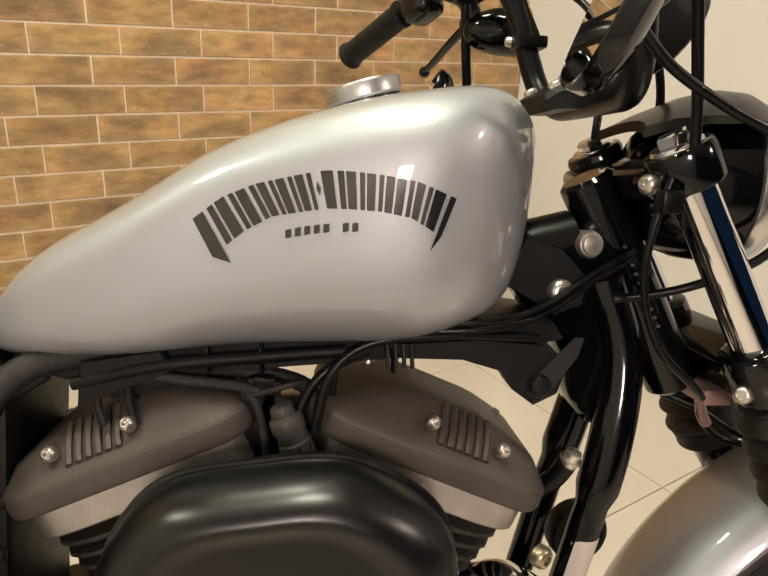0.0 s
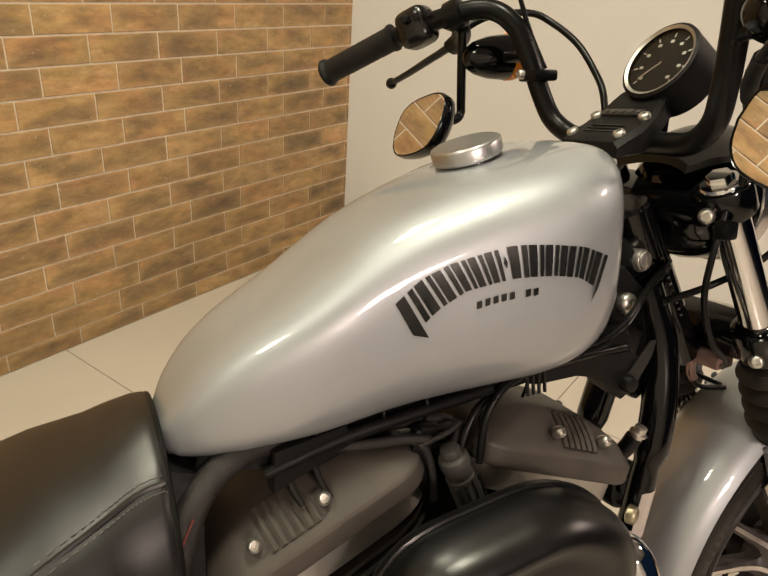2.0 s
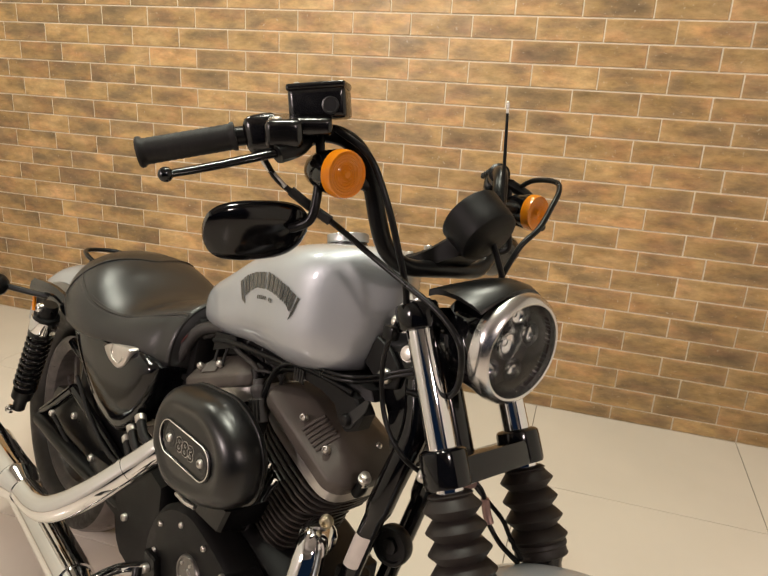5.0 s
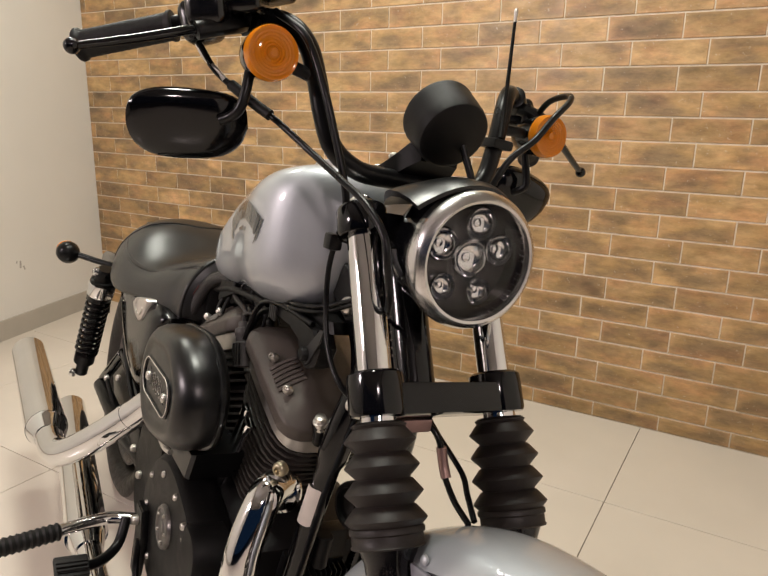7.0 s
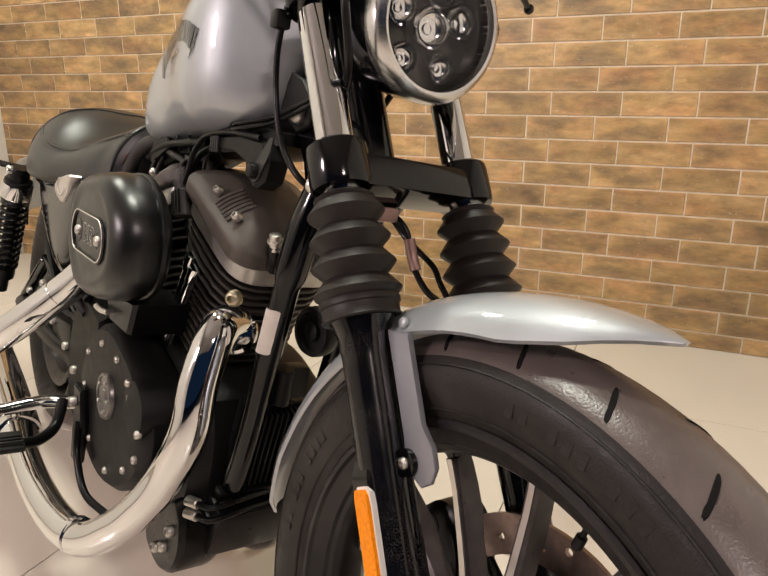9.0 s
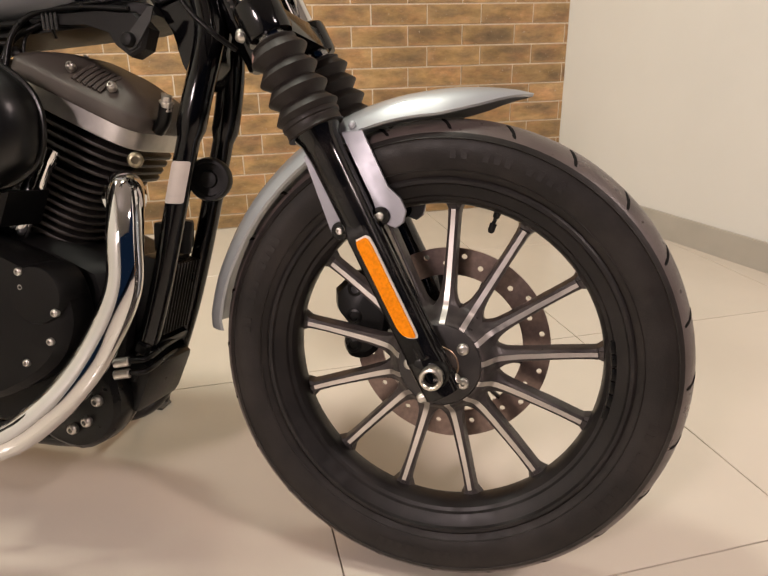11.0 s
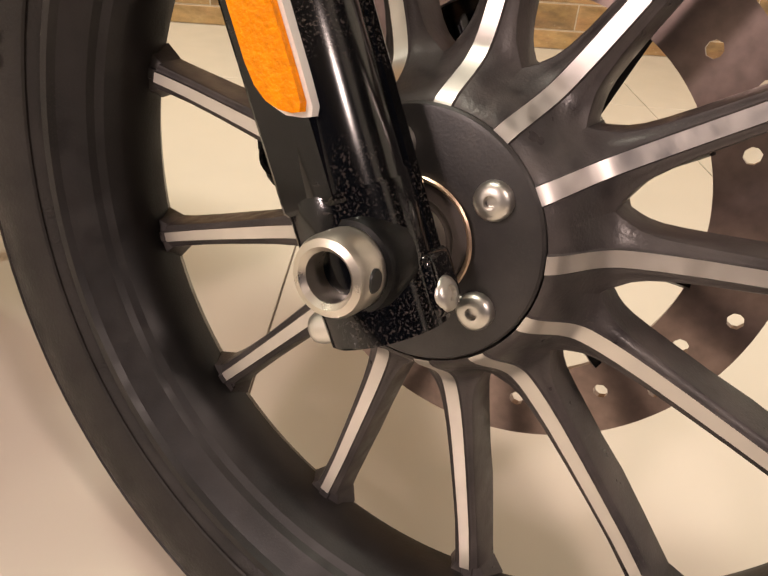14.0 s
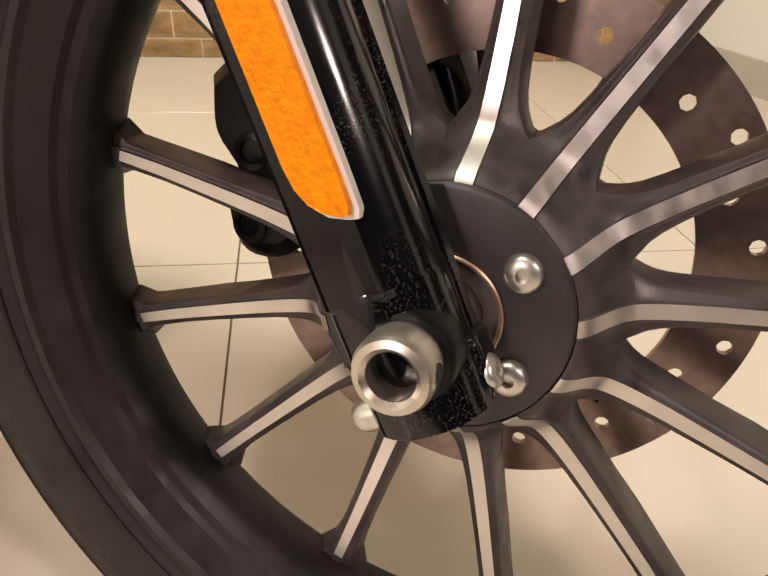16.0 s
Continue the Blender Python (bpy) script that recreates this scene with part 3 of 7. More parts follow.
# thirteen spokes, each with a machined face; they merge in a web round the hub
SPOKES, TH0 = 13, radians(6.15)
SPOKE_ROWS = [
    # radius, face, half width, half width at the back, fall beside the strip, depth
    (0.0572, -0.0430, 0.01380, 0.0138, 0.0012, 0.0400),
    (0.0590, -0.0420, 0.01425, 0.0143, 0.0016, 0.0400),
    (0.0620, -0.0385, 0.01497, 0.0150, 0.0022, 0.0400),
    (0.0655, -0.0330, 0.01582, 0.0158, 0.0032, 0.0400),
    (0.0690, -0.0270, 0.01666, 0.0167, 0.0044, 0.0400),
    (0.0725, -0.0215, 0.01750, 0.0175, 0.0060, 0.0400),
    (0.0760, -0.0174, 0.01820, 0.0184, 0.0072, 0.0400),
    (0.0785, -0.0152, 0.01560, 0.0168, 0.0066, 0.0270),
    (0.0810, -0.0136, 0.01330, 0.0147, 0.0058, 0.0250),
    (0.0850, -0.0118, 0.01120, 0.0128, 0.0050, 0.0245),
    (0.0910, -0.0098, 0.00960, 0.0112, 0.0044, 0.0240),
    (0.1000, -0.0076, 0.00840, 0.0102, 0.0038, 0.0240),
    (0.1130, -0.0052, 0.00760, 0.0095, 0.0034, 0.0240),
    (0.1330, -0.0028, 0.00700, 0.0090, 0.0030, 0.0240),
    (0.1560, -0.0006, 0.00660, 0.0086, 0.0030, 0.0265),
    (0.1800, 0.0014, 0.00650, 0.0087, 0.0030, 0.0245),
    (0.2010, 0.0016, 0.00680, 0.0095, 0.0030, 0.0220),
    (0.2085, 0.0012, 0.00720, 0.0105, 0.0030, 0.0200),
    (0.2095, 0.0050, 0.00760, 0.0111, 0.0020, 0.0165),
    (0.2190, 0.0036, 0.01220, 0.0171, 0.0020, 0.0165),
]
for k in range(SPOKES):
    a = TH0 + 2 * math.pi * k / SPOKES
    er, et = V(math.cos(a), 0, math.sin(a)), V(-math.sin(a), 0, math.cos(a))
    rings = []
    for r, y, w, wb, fall, d in SPOKE_ROWS:
        c = AX + er * r
        stripe = 0.0039 - 0.006 * (r - 0.056)
        flank = stripe + 0.0007
        half = [(stripe, 0.0), (flank, 0.0013)]
        for u_ in (0.25, 0.5, 0.75, 1.0):
            half.append((flank + (w - flank) * u_, 0.0013 + (fall - 0.0013) * u_ * u_ * (3 - 2 * u_)))
        lip = min(0.0012, max(0.0, wb - w))
        half += [(w + lip * 0.6, fall + lip * 1.2 + 0.0001), (wb, d)]
        # neighbours meet along a radius, which bends each edge of a row a little inwards
        rings.append([c + et * q - er * (r - math.sqrt(max(0.0, r * r - q * q)) if r < 0.08 else 0) + V(0, y + e, 0) for q, e in [(-p, e) for p, e in half[::-1]] + half])
    bm = bmesh.new()
    n_half = 8
    ring_loft(bm, rings, mat_of=lambda kk, i: 1 if i == n_half - 1 and kk < 17 else 0)
    part("spoke", bm, [WHEEL_BLACK, MACHINED], front_wheel, "", 32)
bm = bmesh.new()
lathe(bm, AX, (0, 1, 0), [(0.045, -0.030), (0.0565, -0.029), (0.0620, -0.022), (0.0680, -0.012), (0.0720, -0.006), (0.0740, 0.000), (0.0742, 0.008), (0.072, 0.012), (0.05, 0.03)], 104)
part("spoke_web", bm, WHEEL_BLACK, front_wheel)
front_wheel.matrix_local = Matrix.Translation(AX + V(0, -0.0019, 0)) @ Matrix.Rotation(radians(1.16), 4, "X") @ Matrix.Translation(-AX)

# valve stem, balance weights
a = TH0 + 2 * math.pi * 2.42 / SPOKES
bm = bmesh.new()
er = V(math.cos(a), 0, math.sin(a))
lathe(bm, AX + er * 0.217, -er, [(0.005, 0), (0.0045, 0.008), (0.0026, 0.01), (0.0026, 0.016), (0.0048, 0.017), (0.0048, 0.027), (0.003, 0.03)], 14)
part("valve", bm, BLACK_PLASTIC, front_wheel, "black tyre valve with a cap")
for j in range(6):
    a = radians(-12 + 4.6 * j)
    bm = bmesh.new()
    box(bm, AX + V(math.cos(a) * 0.2265, -0.0275, math.sin(a) * 0.2265), (0.006, 0.006, 0.0165), 0.001, Matrix.Rotation(-a, 3, "Y"))
    part("balance_weight", bm, BLACK_SATIN, front_wheel)

# brake disc with carrier and drilled holes
DISC_Y = 0.062


def disc_ring(bm, r0, r1, y0, y1, holes):
    """A flat ring with round holes: (angle, radius, size)."""
    segs = 240
    rad = [r0 + (r1 - r0) * j / 14 for j in range(15)]
    keep = {}
    for i in range(segs):
        for j in range(14):
            am, rm = 2 * math.pi * (i + 0.5) / segs, (rad[j] + rad[j + 1]) / 2
            p = V(math.cos(am) * rm, math.sin(am) * rm, 0)
            keep[i, j] = all((p - V(math.cos(h) * q, math.sin(h) * q, 0)).length > s for h, q, s in holes)
    vs = {}

    def vert(i, j, y):
        key = (i % segs, j, y)
        if key not in vs:
            an = 2 * math.pi * (i % segs) / segs
            p = V(math.cos(an) * rad[j], math.sin(an) * rad[j], 0)
            for h, q, s in holes:
                c = V(math.cos(h) * q, math.sin(h) * q, 0)
                if (p - c).length < s * 1.35 and (p - c).length > 1e-6:
                    near = any(not keep[(i + di) % segs, j + dj] for di in (-1, 0) for dj in (-1, 0) if 0 <= j + dj < 14)
                    far_ = any(keep[(i + di) % segs, j + dj] for di in (-1, 0) for dj in (-1, 0) if 0 <= j + dj < 14)
                    if near and far_:
                        p = c + (p - c).normalized() * s
            vs[key] = bm.verts.new(AX + V(p.x, y, p.y))
        return vs[key]

    for (i, j), ok in keep.items():
        if not ok:
            continue
        for y in (y0, y1):
            bm.faces.new([vert(i + di, j + dj, y) for di, dj in ((0, 0), (1, 0), (1, 1), (0, 1))])
        for (di, dj), e in (((-1, 0), ((0, 0), (0, 1))), ((1, 0), ((1, 0), (1, 1))), ((0, -1), ((0, 0), (1, 0))), ((0, 1), ((0, 1), (1, 1)))):
            jj = j + dj
            if not (0 <= jj < 14) or not keep[(i + di) % segs, jj]:
                (ai, aj), (bi, bj) = e
                bm.faces.new([vert(i + ai, j + aj, y0), vert(i + bi, j + bj, y0), vert(i + bi, j + bj, y1), vert(i + ai, j + aj, y1)])


holes = []
for k in range(30):
    holes.append((2 * math.pi * k / 30, 0.1355 if k % 2 else 0.124, 0.0042))
bm = bmesh.new()
disc_ring(bm, 0.107, 0.147, DISC_Y - 0.0025, DISC_Y + 0.0025, holes)
part("brake_disc", bm, DISC, front_wheel, "drilled steel brake disc", 30)
bm = bmesh.new()
for k in range(10):
    a = 2 * math.pi * (k + 0.5) / 10
    p0, p1 = AX + V(math.cos(a) * 0.045, DISC_Y, math.sin(a) * 0.045), AX + V(math.cos(a + 0.16) * 0.109, DISC_Y, math.sin(a + 0.16) * 0.109)
    arm = bmesh.new()
    tube(arm, [p0, (p0 + p1) / 2, p1], 0.008, 6, 2, flat=0.35)
    part("carrier_arm", arm, BLACK_SATIN, front_wheel)
lathe(bm, AX, (0, 1, 0), [(0.03, 0.056), (0.052, 0.056), (0.054, 0.06), (0.052, 0.066), (0.03, 0.066)], 40)
part("disc_carrier", bm, BLACK_SATIN, front_wheel)

# front brake caliper behind the left fork leg
bm = bmesh.new()
plate(bm, [(-0.183, 0.402), (-0.150, 0.432), (-0.120, 0.425), (-0.098, 0.385), (-0.100, 0.335), (-0.125, 0.300), (-0.155, 0.296), (-0.168, 0.318), (-0.160, 0.345), (-0.180, 0.372)], 0.045, 0.105, 0.008, rounded=4)
front_caliper = part("brake_caliper", bm, BLACK_SATIN, bike, "black front brake caliper")
for z in (0.316, 0.362, 0.405):
    bm = bmesh.new()
    lathe(bm, (-0.150, 0.108, z), (0, -1, 0), [(0.004, -0.001), (0.0125, 0.001), (0.0135, 0.004), (0.0135, 0.060), (0.0115, 0.064), (0.0075, 0.065), (0.0065, 0.061), (0.002, 0.061)], 20)
    part("caliper_boss", bm, BLACK_SATIN, front_caliper)

# axle with its hollow end
bm = bmesh.new()
lathe(bm, AX + V(0, -0.115, 0), (0, 1, 0), [(0.0095, 0.03), (0.0095, 0.002), (0.0115, 0.0), (0.0142, 0.001), (0.0155, 0.004), (0.0155, 0.016), (0.0155, 0.07), (0.0095, 0.07)], 32)
axle = part("axle", bm, mat("dull_zinc", (0.58, 0.54, 0.47), 0.33, 0.9, 0.12, 30, rvar=0.2, dust=0.2, dust_scale=40.0), bike, "hollow zinc-plated axle end", 38)
# black disc on the axle, coloured for the dark inside its cross hole
bm = bmesh.new()
rod(bm, AX + V(0.0135, -0.1068, 0.002), AX + V(0.0158, -0.1068, 0.0023), 0.0045, 14)
part("cross_hole_disc", bm, DIAL, axle)

# fork legs
LEG = 0.087
for side, yy in (("r", YC - LEG), ("l", YC + LEG)):
    bm = bmesh.new()
    rod(bm, fork(0.96, yy), fork(0.62, yy), 0.0197, 32)
    part("fork_tube", bm, CHROME, bike, "polished chrome fork tube")
    bm = bmesh.new()
    # gaiter with four folds
    a, b = fork(0.742, yy), fork(0.632, yy)
    L = (b - a).length
    prof = [(0.026, 0.0), (0.0305, 0.003)]
    for k in range(4):
        h = 0.006 + k * 0.0265
        g = 0.0015 * k
        prof += [(0.0285 + g, h), (0.0380 + g, h + 0.0115), (0.0388 + g, h + 0.013), (0.0380 + g, h + 0.0145), (0.0278 + g, h + 0.0245), (0.0276 + g, h + 0.0255)]
    prof += [(0.0385, L - 0.020), (0.0395, L - 0.018), (0.0395, L - 0.014), (0.0375, L - 0.0125), (0.0375, L - 0.003), (0.039, L - 0.0015), (0.038, L), (0.024, L)]
    lathe(bm, a, b - a, prof, 48)
    part("fork_gaiter", bm, GAITER, bike, "ribbed black rubber fork gaiter", 50)
    # slider, which narrows and flattens round the axle
    sgn = -1 if side == "r" else 1
    top, low = fork(0.645, yy), fork(0.350, yy + sgn * 0.004)
    bm = bmesh.new()
    L = (low - top).length
    lathe(bm, top, low - top, [(0.026, 0), (0.0335, 0.001), (0.0345, 0.006), (0.0335, 0.012), (0.0262, 0.028), (0.0240, 0.05), (0.0228, L * 0.5), (0.0225, L - 0.03), (0.0228, L)], 40)
    ny = V(0, 1, 0)
    u = V(-FD.z, 0, FD.x)
    foot = []
    for z, w, d in ((0.3525, 0.0222, 0.0222), (0.3505, 0.0240, 0.0240), (0.338, 0.0240, 0.0240), (0.326, 0.0240, 0.0240), (0.312, 0.0236, 0.0236), (0.3005, 0.0230, 0.0230), (0.2995, 0.0218, 0.0218)):
        c = fork(z, yy + sgn * 0.002)
        ring = []
        for k in range(36):
            q = 2 * math.pi * k / 36
            front = math.cos(q) > 0.12
            w_, d_, e_ = (0.0228, 0.0228, 1.0) if front else (w + 0.0012, d + 0.0012, 0.8)
            ring.append(c + u * w_ * math.copysign(abs(math.cos(q)) ** e_, math.cos(q)) + ny * d_ * math.copysign(abs(math.sin(q)) ** e_, math.sin(q)))
        foot.append(ring)
    ring_loft(bm, foot)
    slider = part("fork_slider", bm, FORK_BLACK, bike, "gloss black fork leg, dusty and scuffed", 40)
    # flat pad on the outer side, which carries the reflector
    bm = bmesh.new()
    rings = []
    for z, g in ((0.525, 0.75), (0.512, 0.97), (0.505, 1), (0.3485, 1), (0.347, 0.96)):
        c = fork(z, yy)
        rings.append([c + u * q + ny * sgn * e for q, e in ((-0.0195 * g, 0.006), (-0.0195 * g, 0.0235 * g), (-0.0165 * g, 0.0262 * g), (0.006 * g, 0.0262 * g), (0.0095 * g, 0.0235 * g), (0.0095 * g, 0.006))])
    ring_loft(bm, rings)
    part("pad", bm, FORK_BLACK, slider, "", 30)
    if side == "r":
        # casting rib down the inner front of the leg
        bm = bmesh.new()
        pts = [fork(z, yy + 0.010, 0.0185) for z in (0.60, 0.56, 0.5, 0.44, 0.38, 0.33, 0.305)]
        tube(bm, pts, 0.0048, 8, 3)
        part("casting_rib", bm, FORK_BLACK, slider)
        # lug that takes the pinch bolt
        bm = bmesh.new()
        box(bm, fork(0.3125, yy + 0.004, 0.0175), (0.016, 0.022, 0.026), 0.005, Matrix(((u.x, 0, -FD.x), (0, 1, 0), (u.z, 0, -FD.z))), 3)
        part("pinch_lug", bm, FORK_BLACK, slider)
        bm = bmesh.new()
        lathe(bm, AX + V(0, -0.096, 0), (0, 1, 0), [(0.0158, -0.0035), (0.0178, -0.003), (0.0195, 0.0), (0.0205, 0.012), (0.016, 0.013)], 36, cap=False)
        part("axle_boss", bm, BLACK_SATIN, slider)
        bolt(slider, fork(0.3085, yy + 0.001, 0.0238), V(-FD.z, -0.1, FD.x), 0.0072, 0.004, STEEL, "pinch_bolt")
        bolt(slider, fork(0.306, yy - 0.010, -0.024), V(FD.z, -0.1, -FD.x), 0.0072, 0.009, STEEL, "pinch_nut")
        # reflector on its white backing
        bm = bmesh.new()
        u = V(-FD.z, 0, FD.x)
        for grow, y0, y1, m_ in ((1.12, -0.0005, 0.006, 0), (1.0, -0.004, 0.001, 1)):
            out = []
            zt, zb = 0.500, 0.376
            for t, s in ((0, -0.75), (0, 0.55), (0.03, 0.9), (0.10, 1), (0.90, 1), (0.98, 0.98), (1.0, 0.82), (0.995, 0.45), (0.975, -0.1), (0.945, -0.55), (0.90, -0.85), (0.84, -0.97), (0.05, -0.97)):
                c = fork(zt + (zb - zt) * t, yy - 0.0275)
                mid = fork((zt + zb) / 2, yy - 0.0275)
                p = c + u * (0.0092 * s - 0.0007)
                out.append(mid + (p - mid) * (1 + (grow - 1) * 0.28) + u * (0.0016 if grow > 1 and s > 0.3 else 0))
            rings = [[p + V(0, yv, 0) for p in out] for yv in (y1, y0)]
            made = ring_loft(bm, rings, mat_of=lambda kk, i, m_=m_: m_)
            for f in bm.faces:
                if all(v in sum(made, []) for v in f.verts):
                    f.material_index = m_
        part("reflector", bm, [WHITE_PLASTIC, AMBER], slider, "amber side reflector with a pale rim", 30)

# fork clamps
u = V(-FD.z, 0, FD.x)
turn = Matrix((( u.x, 0, -FD.x), (0, 1, 0), (u.z, 0, -FD.z)))
bm = bmesh.new()
box(bm, fork(0.762, YC, 0.0), (0.052, 0.176, 0.036), 0.006, turn)
lower_clamp = part("lower_fork_clamp", bm, BLACK_GLOSS, bike, "gloss black lower fork clamp")
for yy in (YC - LEG, YC + LEG):
    bm = bmesh.new()
    lathe(bm, fork(0.787, yy), FD, [(0.0205, -0.004), (0.0275, -0.003), (0.031, 0.0), (0.0318, 0.006), (0.0318, 0.040), (0.030, 0.045), (0.02, 0.046)], 36)
    part("clamp_ring", bm, BLACK_GLOSS, lower_clamp)
bolt(lower_clamp, fork(0.762, YC - LEG - 0.012, -0.030), V(-1, -0.8, 0.2), 0.0085, 0.008, STEEL, "clamp_bolt")
bm = bmesh.new()
box(bm, fork(0.940, YC, -0.006), (0.060, 0.178, 0.026), 0.008, turn)
upper_clamp = part("upper_fork_clamp", bm, BLACK_GLOSS, bike, "gloss black upper fork clamp")
for yy in (YC - LEG, YC + LEG):
    bm = bmesh.new()
    lathe(bm, fork(0.957, yy), FD, [(0.02, -0.003), (0.028, -0.002), (0.030, 0.002), (0.030, 0.030), (0.028, 0.033), (0.02, 0.034)], 36)
    part("clamp_ring", bm, BLACK_GLOSS, upper_clamp)
    bm = bmesh.new()
    lathe(bm, fork(0.958, yy), -FD, [(0.0225, -0.003), (0.0225, 0.003), (0.021, 0.005), (0.016, 0.0055)], 28)
    lathe(bm, fork(0.963, yy), -FD, [(0.0145, -0.004), (0.0145, 0.006), (0.013, 0.008), (0.006, 0.008)], 6)
    part("fork_cap", bm, CHROME, upper_clamp, "chrome hexagonal fork cap")
    bolt(upper_clamp, fork(0.944, yy - 0.004, -0.034), V(-1, -0.6 if yy < 0 else 0.6, 0.1), 0.0085, 0.009, STEEL, "clamp_bolt")
# steering head
bm = bmesh.new()
rod(bm, fork(0.955, YC, -0.050), fork(0.748, YC, -0.050), 0.0265, 28)
part("steering_head", bm, BLACK_GLOSS, bike)

# front mudguard: a curved shell with rolled edges
bm = bmesh.new()
rings = []
for j in range(34):
    t = j / 33
    ang = radians(74.8 + (177 - 74.8) * t)
    rr = lerp_table([(0.0, 0.3745), (0.03, 0.3735), (0.1, 0.370), (0.2, 0.3655), (0.35, 0.3615), (0.6, 0.3535), (0.8, 0.351), (1.0, 0.356)], t)[0]
    w = lerp_table([(0.0, 0.0045), (0.012, 0.015), (0.03, 0.027), (0.09, 0.050), (0.16, 0.063), (0.3, 0.067), (0.85, 0.067), (0.97, 0.06), (1.0, 0.05)], t)[0]
    er = V(math.cos(ang), 0, math.sin(ang))
    sag = lerp_table([(0.0, 0.0015), (0.03, 0.0085), (0.1, 0.0265), (0.17, 0.0355), (0.26, 0.0335), (0.4, 0.031), (1.0, 0.031)], t)[0]
    outer, inner = [], []
    for q in range(13):
        s = -1 + 2 * q / 12
        d = sag * (abs(s) ** 2.3)
        outer.append(AX + er * (rr - d) + V(0, YC * 0.3 + w * math.sin(s * 1.25) / math.sin(1.25), 0))
        inner.append(AX + er * (rr - d - 0.003) + V(0, YC * 0.3 + (w - 0.003) * math.sin(s * 1.25) / math.sin(1.25), 0))
    rings.append(outer + inner[::-1])
ring_loft(bm, rings)
front_guard = part("front_mudguard", bm, SILVER, bike, "silver painted front mudguard", 50)
for sy in (-1, 1):
    y = YC * 0.3 + sy * 0.069
    bm = bmesh.new()
    for outline in ([(-0.141, 0.632), (-0.113, 0.636), (-0.076, 0.565), (-0.059, 0.551), (-0.051, 0.535), (-0.054, 0.520), (-0.064, 0.512), (-0.086, 0.519), (-0.095, 0.545)], [(-0.192, 0.600), (-0.176, 0.606), (-0.128, 0.520), (-0.126, 0.502), (-0.137, 0.492), (-0.150, 0.498)]):
        plate(bm, outline, y - 0.003, y + 0.003, 0.0012)
    part("mudguard_bracket", bm, mat("satin_alloy_bracket", (0.29, 0.29, 0.32), 0.4, 0.6, 0.05, 30), front_guard, "satin grey mudguard bracket", 30)
    for x, z in ((-0.084, 0.527), (-0.138, 0.505)):
        bm = bmesh.new()
        lathe(bm, (x, y + sy * 0.003, z), (0, sy, 0), [(0.0125, -0.012), (0.0125, 0.003), (0.0115, 0.005), (0.006, 0.0055)], 24)
        boss = part("bracket_boss", bm, BLACK_GLOSS, front_guard, "gloss black bracket boss")
        bolt(boss, (x, y + sy * 0.008, z), (0, sy, 0), 0.0055, 0.004, STEEL, "bracket_bolt")
    for x, z in ((-0.128, 0.642), (-0.186, 0.607)):
        bm = bmesh.new()
        lathe(bm, (x, YC * 0.3 + sy * 0.0655, z), (0, sy, 0.15), [(0.0055, -0.001), (0.005, 0.0015), (0.003, 0.0028)], 14)
        part("rivet", bm, SILVER, front_guard)


# ---- tank ----
TANK_ROWS = [
    # x, bottom, top, half width
    (-0.9306, 0.7780, 0.7815, 0.0120),
    (-0.9266, 0.7693, 0.7955, 0.0339),
    (-0.9163, 0.7633, 0.8154, 0.0497),
    (-0.8944, 0.7619, 0.8421, 0.0650),
    (-0.8639, 0.7631, 0.8656, 0.0774),
    (-0.8279, 0.7642, 0.8851, 0.0862),
    (-0.7977, 0.7659, 0.9035, 0.0912),
    (-0.7677, 0.7697, 0.9238, 0.0944),
    (-0.7414, 0.7733, 0.9409, 0.0966),
    (-0.7084, 0.7765, 0.9573, 0.1005),
    (-0.6680, 0.7789, 0.9729, 0.1082),
    (-0.6235, 0.7813, 0.9868, 0.1180),
    (-0.5874, 0.7829, 0.9954, 0.1245),
    (-0.5614, 0.7863, 0.9998, 0.1255),
    (-0.5399, 0.7914, 1.0031, 0.1223),
    (-0.5200, 0.7980, 1.0061, 0.1144),
    (-0.5025, 0.8031, 1.0067, 0.1010),
    (-0.4902, 0.8081, 1.0045, 0.0870),
    (-0.4774, 0.8180, 1.0007, 0.0690),
    (-0.4670, 0.8374, 0.9937, 0.0520),
    (-0.4575, 0.8651, 0.9848, 0.0350),
    (-0.4515, 0.9013, 0.9757, 0.0220),
    (-0.4477, 0.9343, 0.9667, 0.0100),
]
TANK_Y = YC - 0.006


def tank_section(x):
    b, t, w = lerp_table(TANK_ROWS, x)
    return b, t, w, b + (t - b) * 0.56


def tank_side(x, z, out=0.0):
    """The tank's right side at x and z."""
    b, t, w, zc = tank_section(x)
    h, n = (t - zc, 3.3) if z > zc else (zc - b, 3.5)
    q = max(0.0, 1 - min(1.0, abs((z - zc) / h)) ** n) ** (1 / 3.7)
    return V(x, TANK_Y - w * q - out, z)


bm = bmesh.new()
rings = []
NS = 72
xs_t = []
for (x0, *_), (x1, *_) in zip(TANK_ROWS, TANK_ROWS[1:]):
    xs_t += [x0, (x0 + x1) / 2]
xs_t.append(TANK_ROWS[-1][0])
for x in xs_t:
    b, t, w, zc = tank_section(x)
    ring = []
    for k in range(NS):
        a = 2 * math.pi * k / NS
        c, s = math.cos(a), math.sin(a)
        h, n = (t - zc, 3.3) if s > 0 else (zc - b, 3.5)
        ring.append(V(x, TANK_Y + w * math.copysign(abs(c) ** (2 / 3.7), c), zc + h * math.copysign(abs(s) ** (2 / n), s)))
    rings.append(ring)
ring_loft(bm, rings)
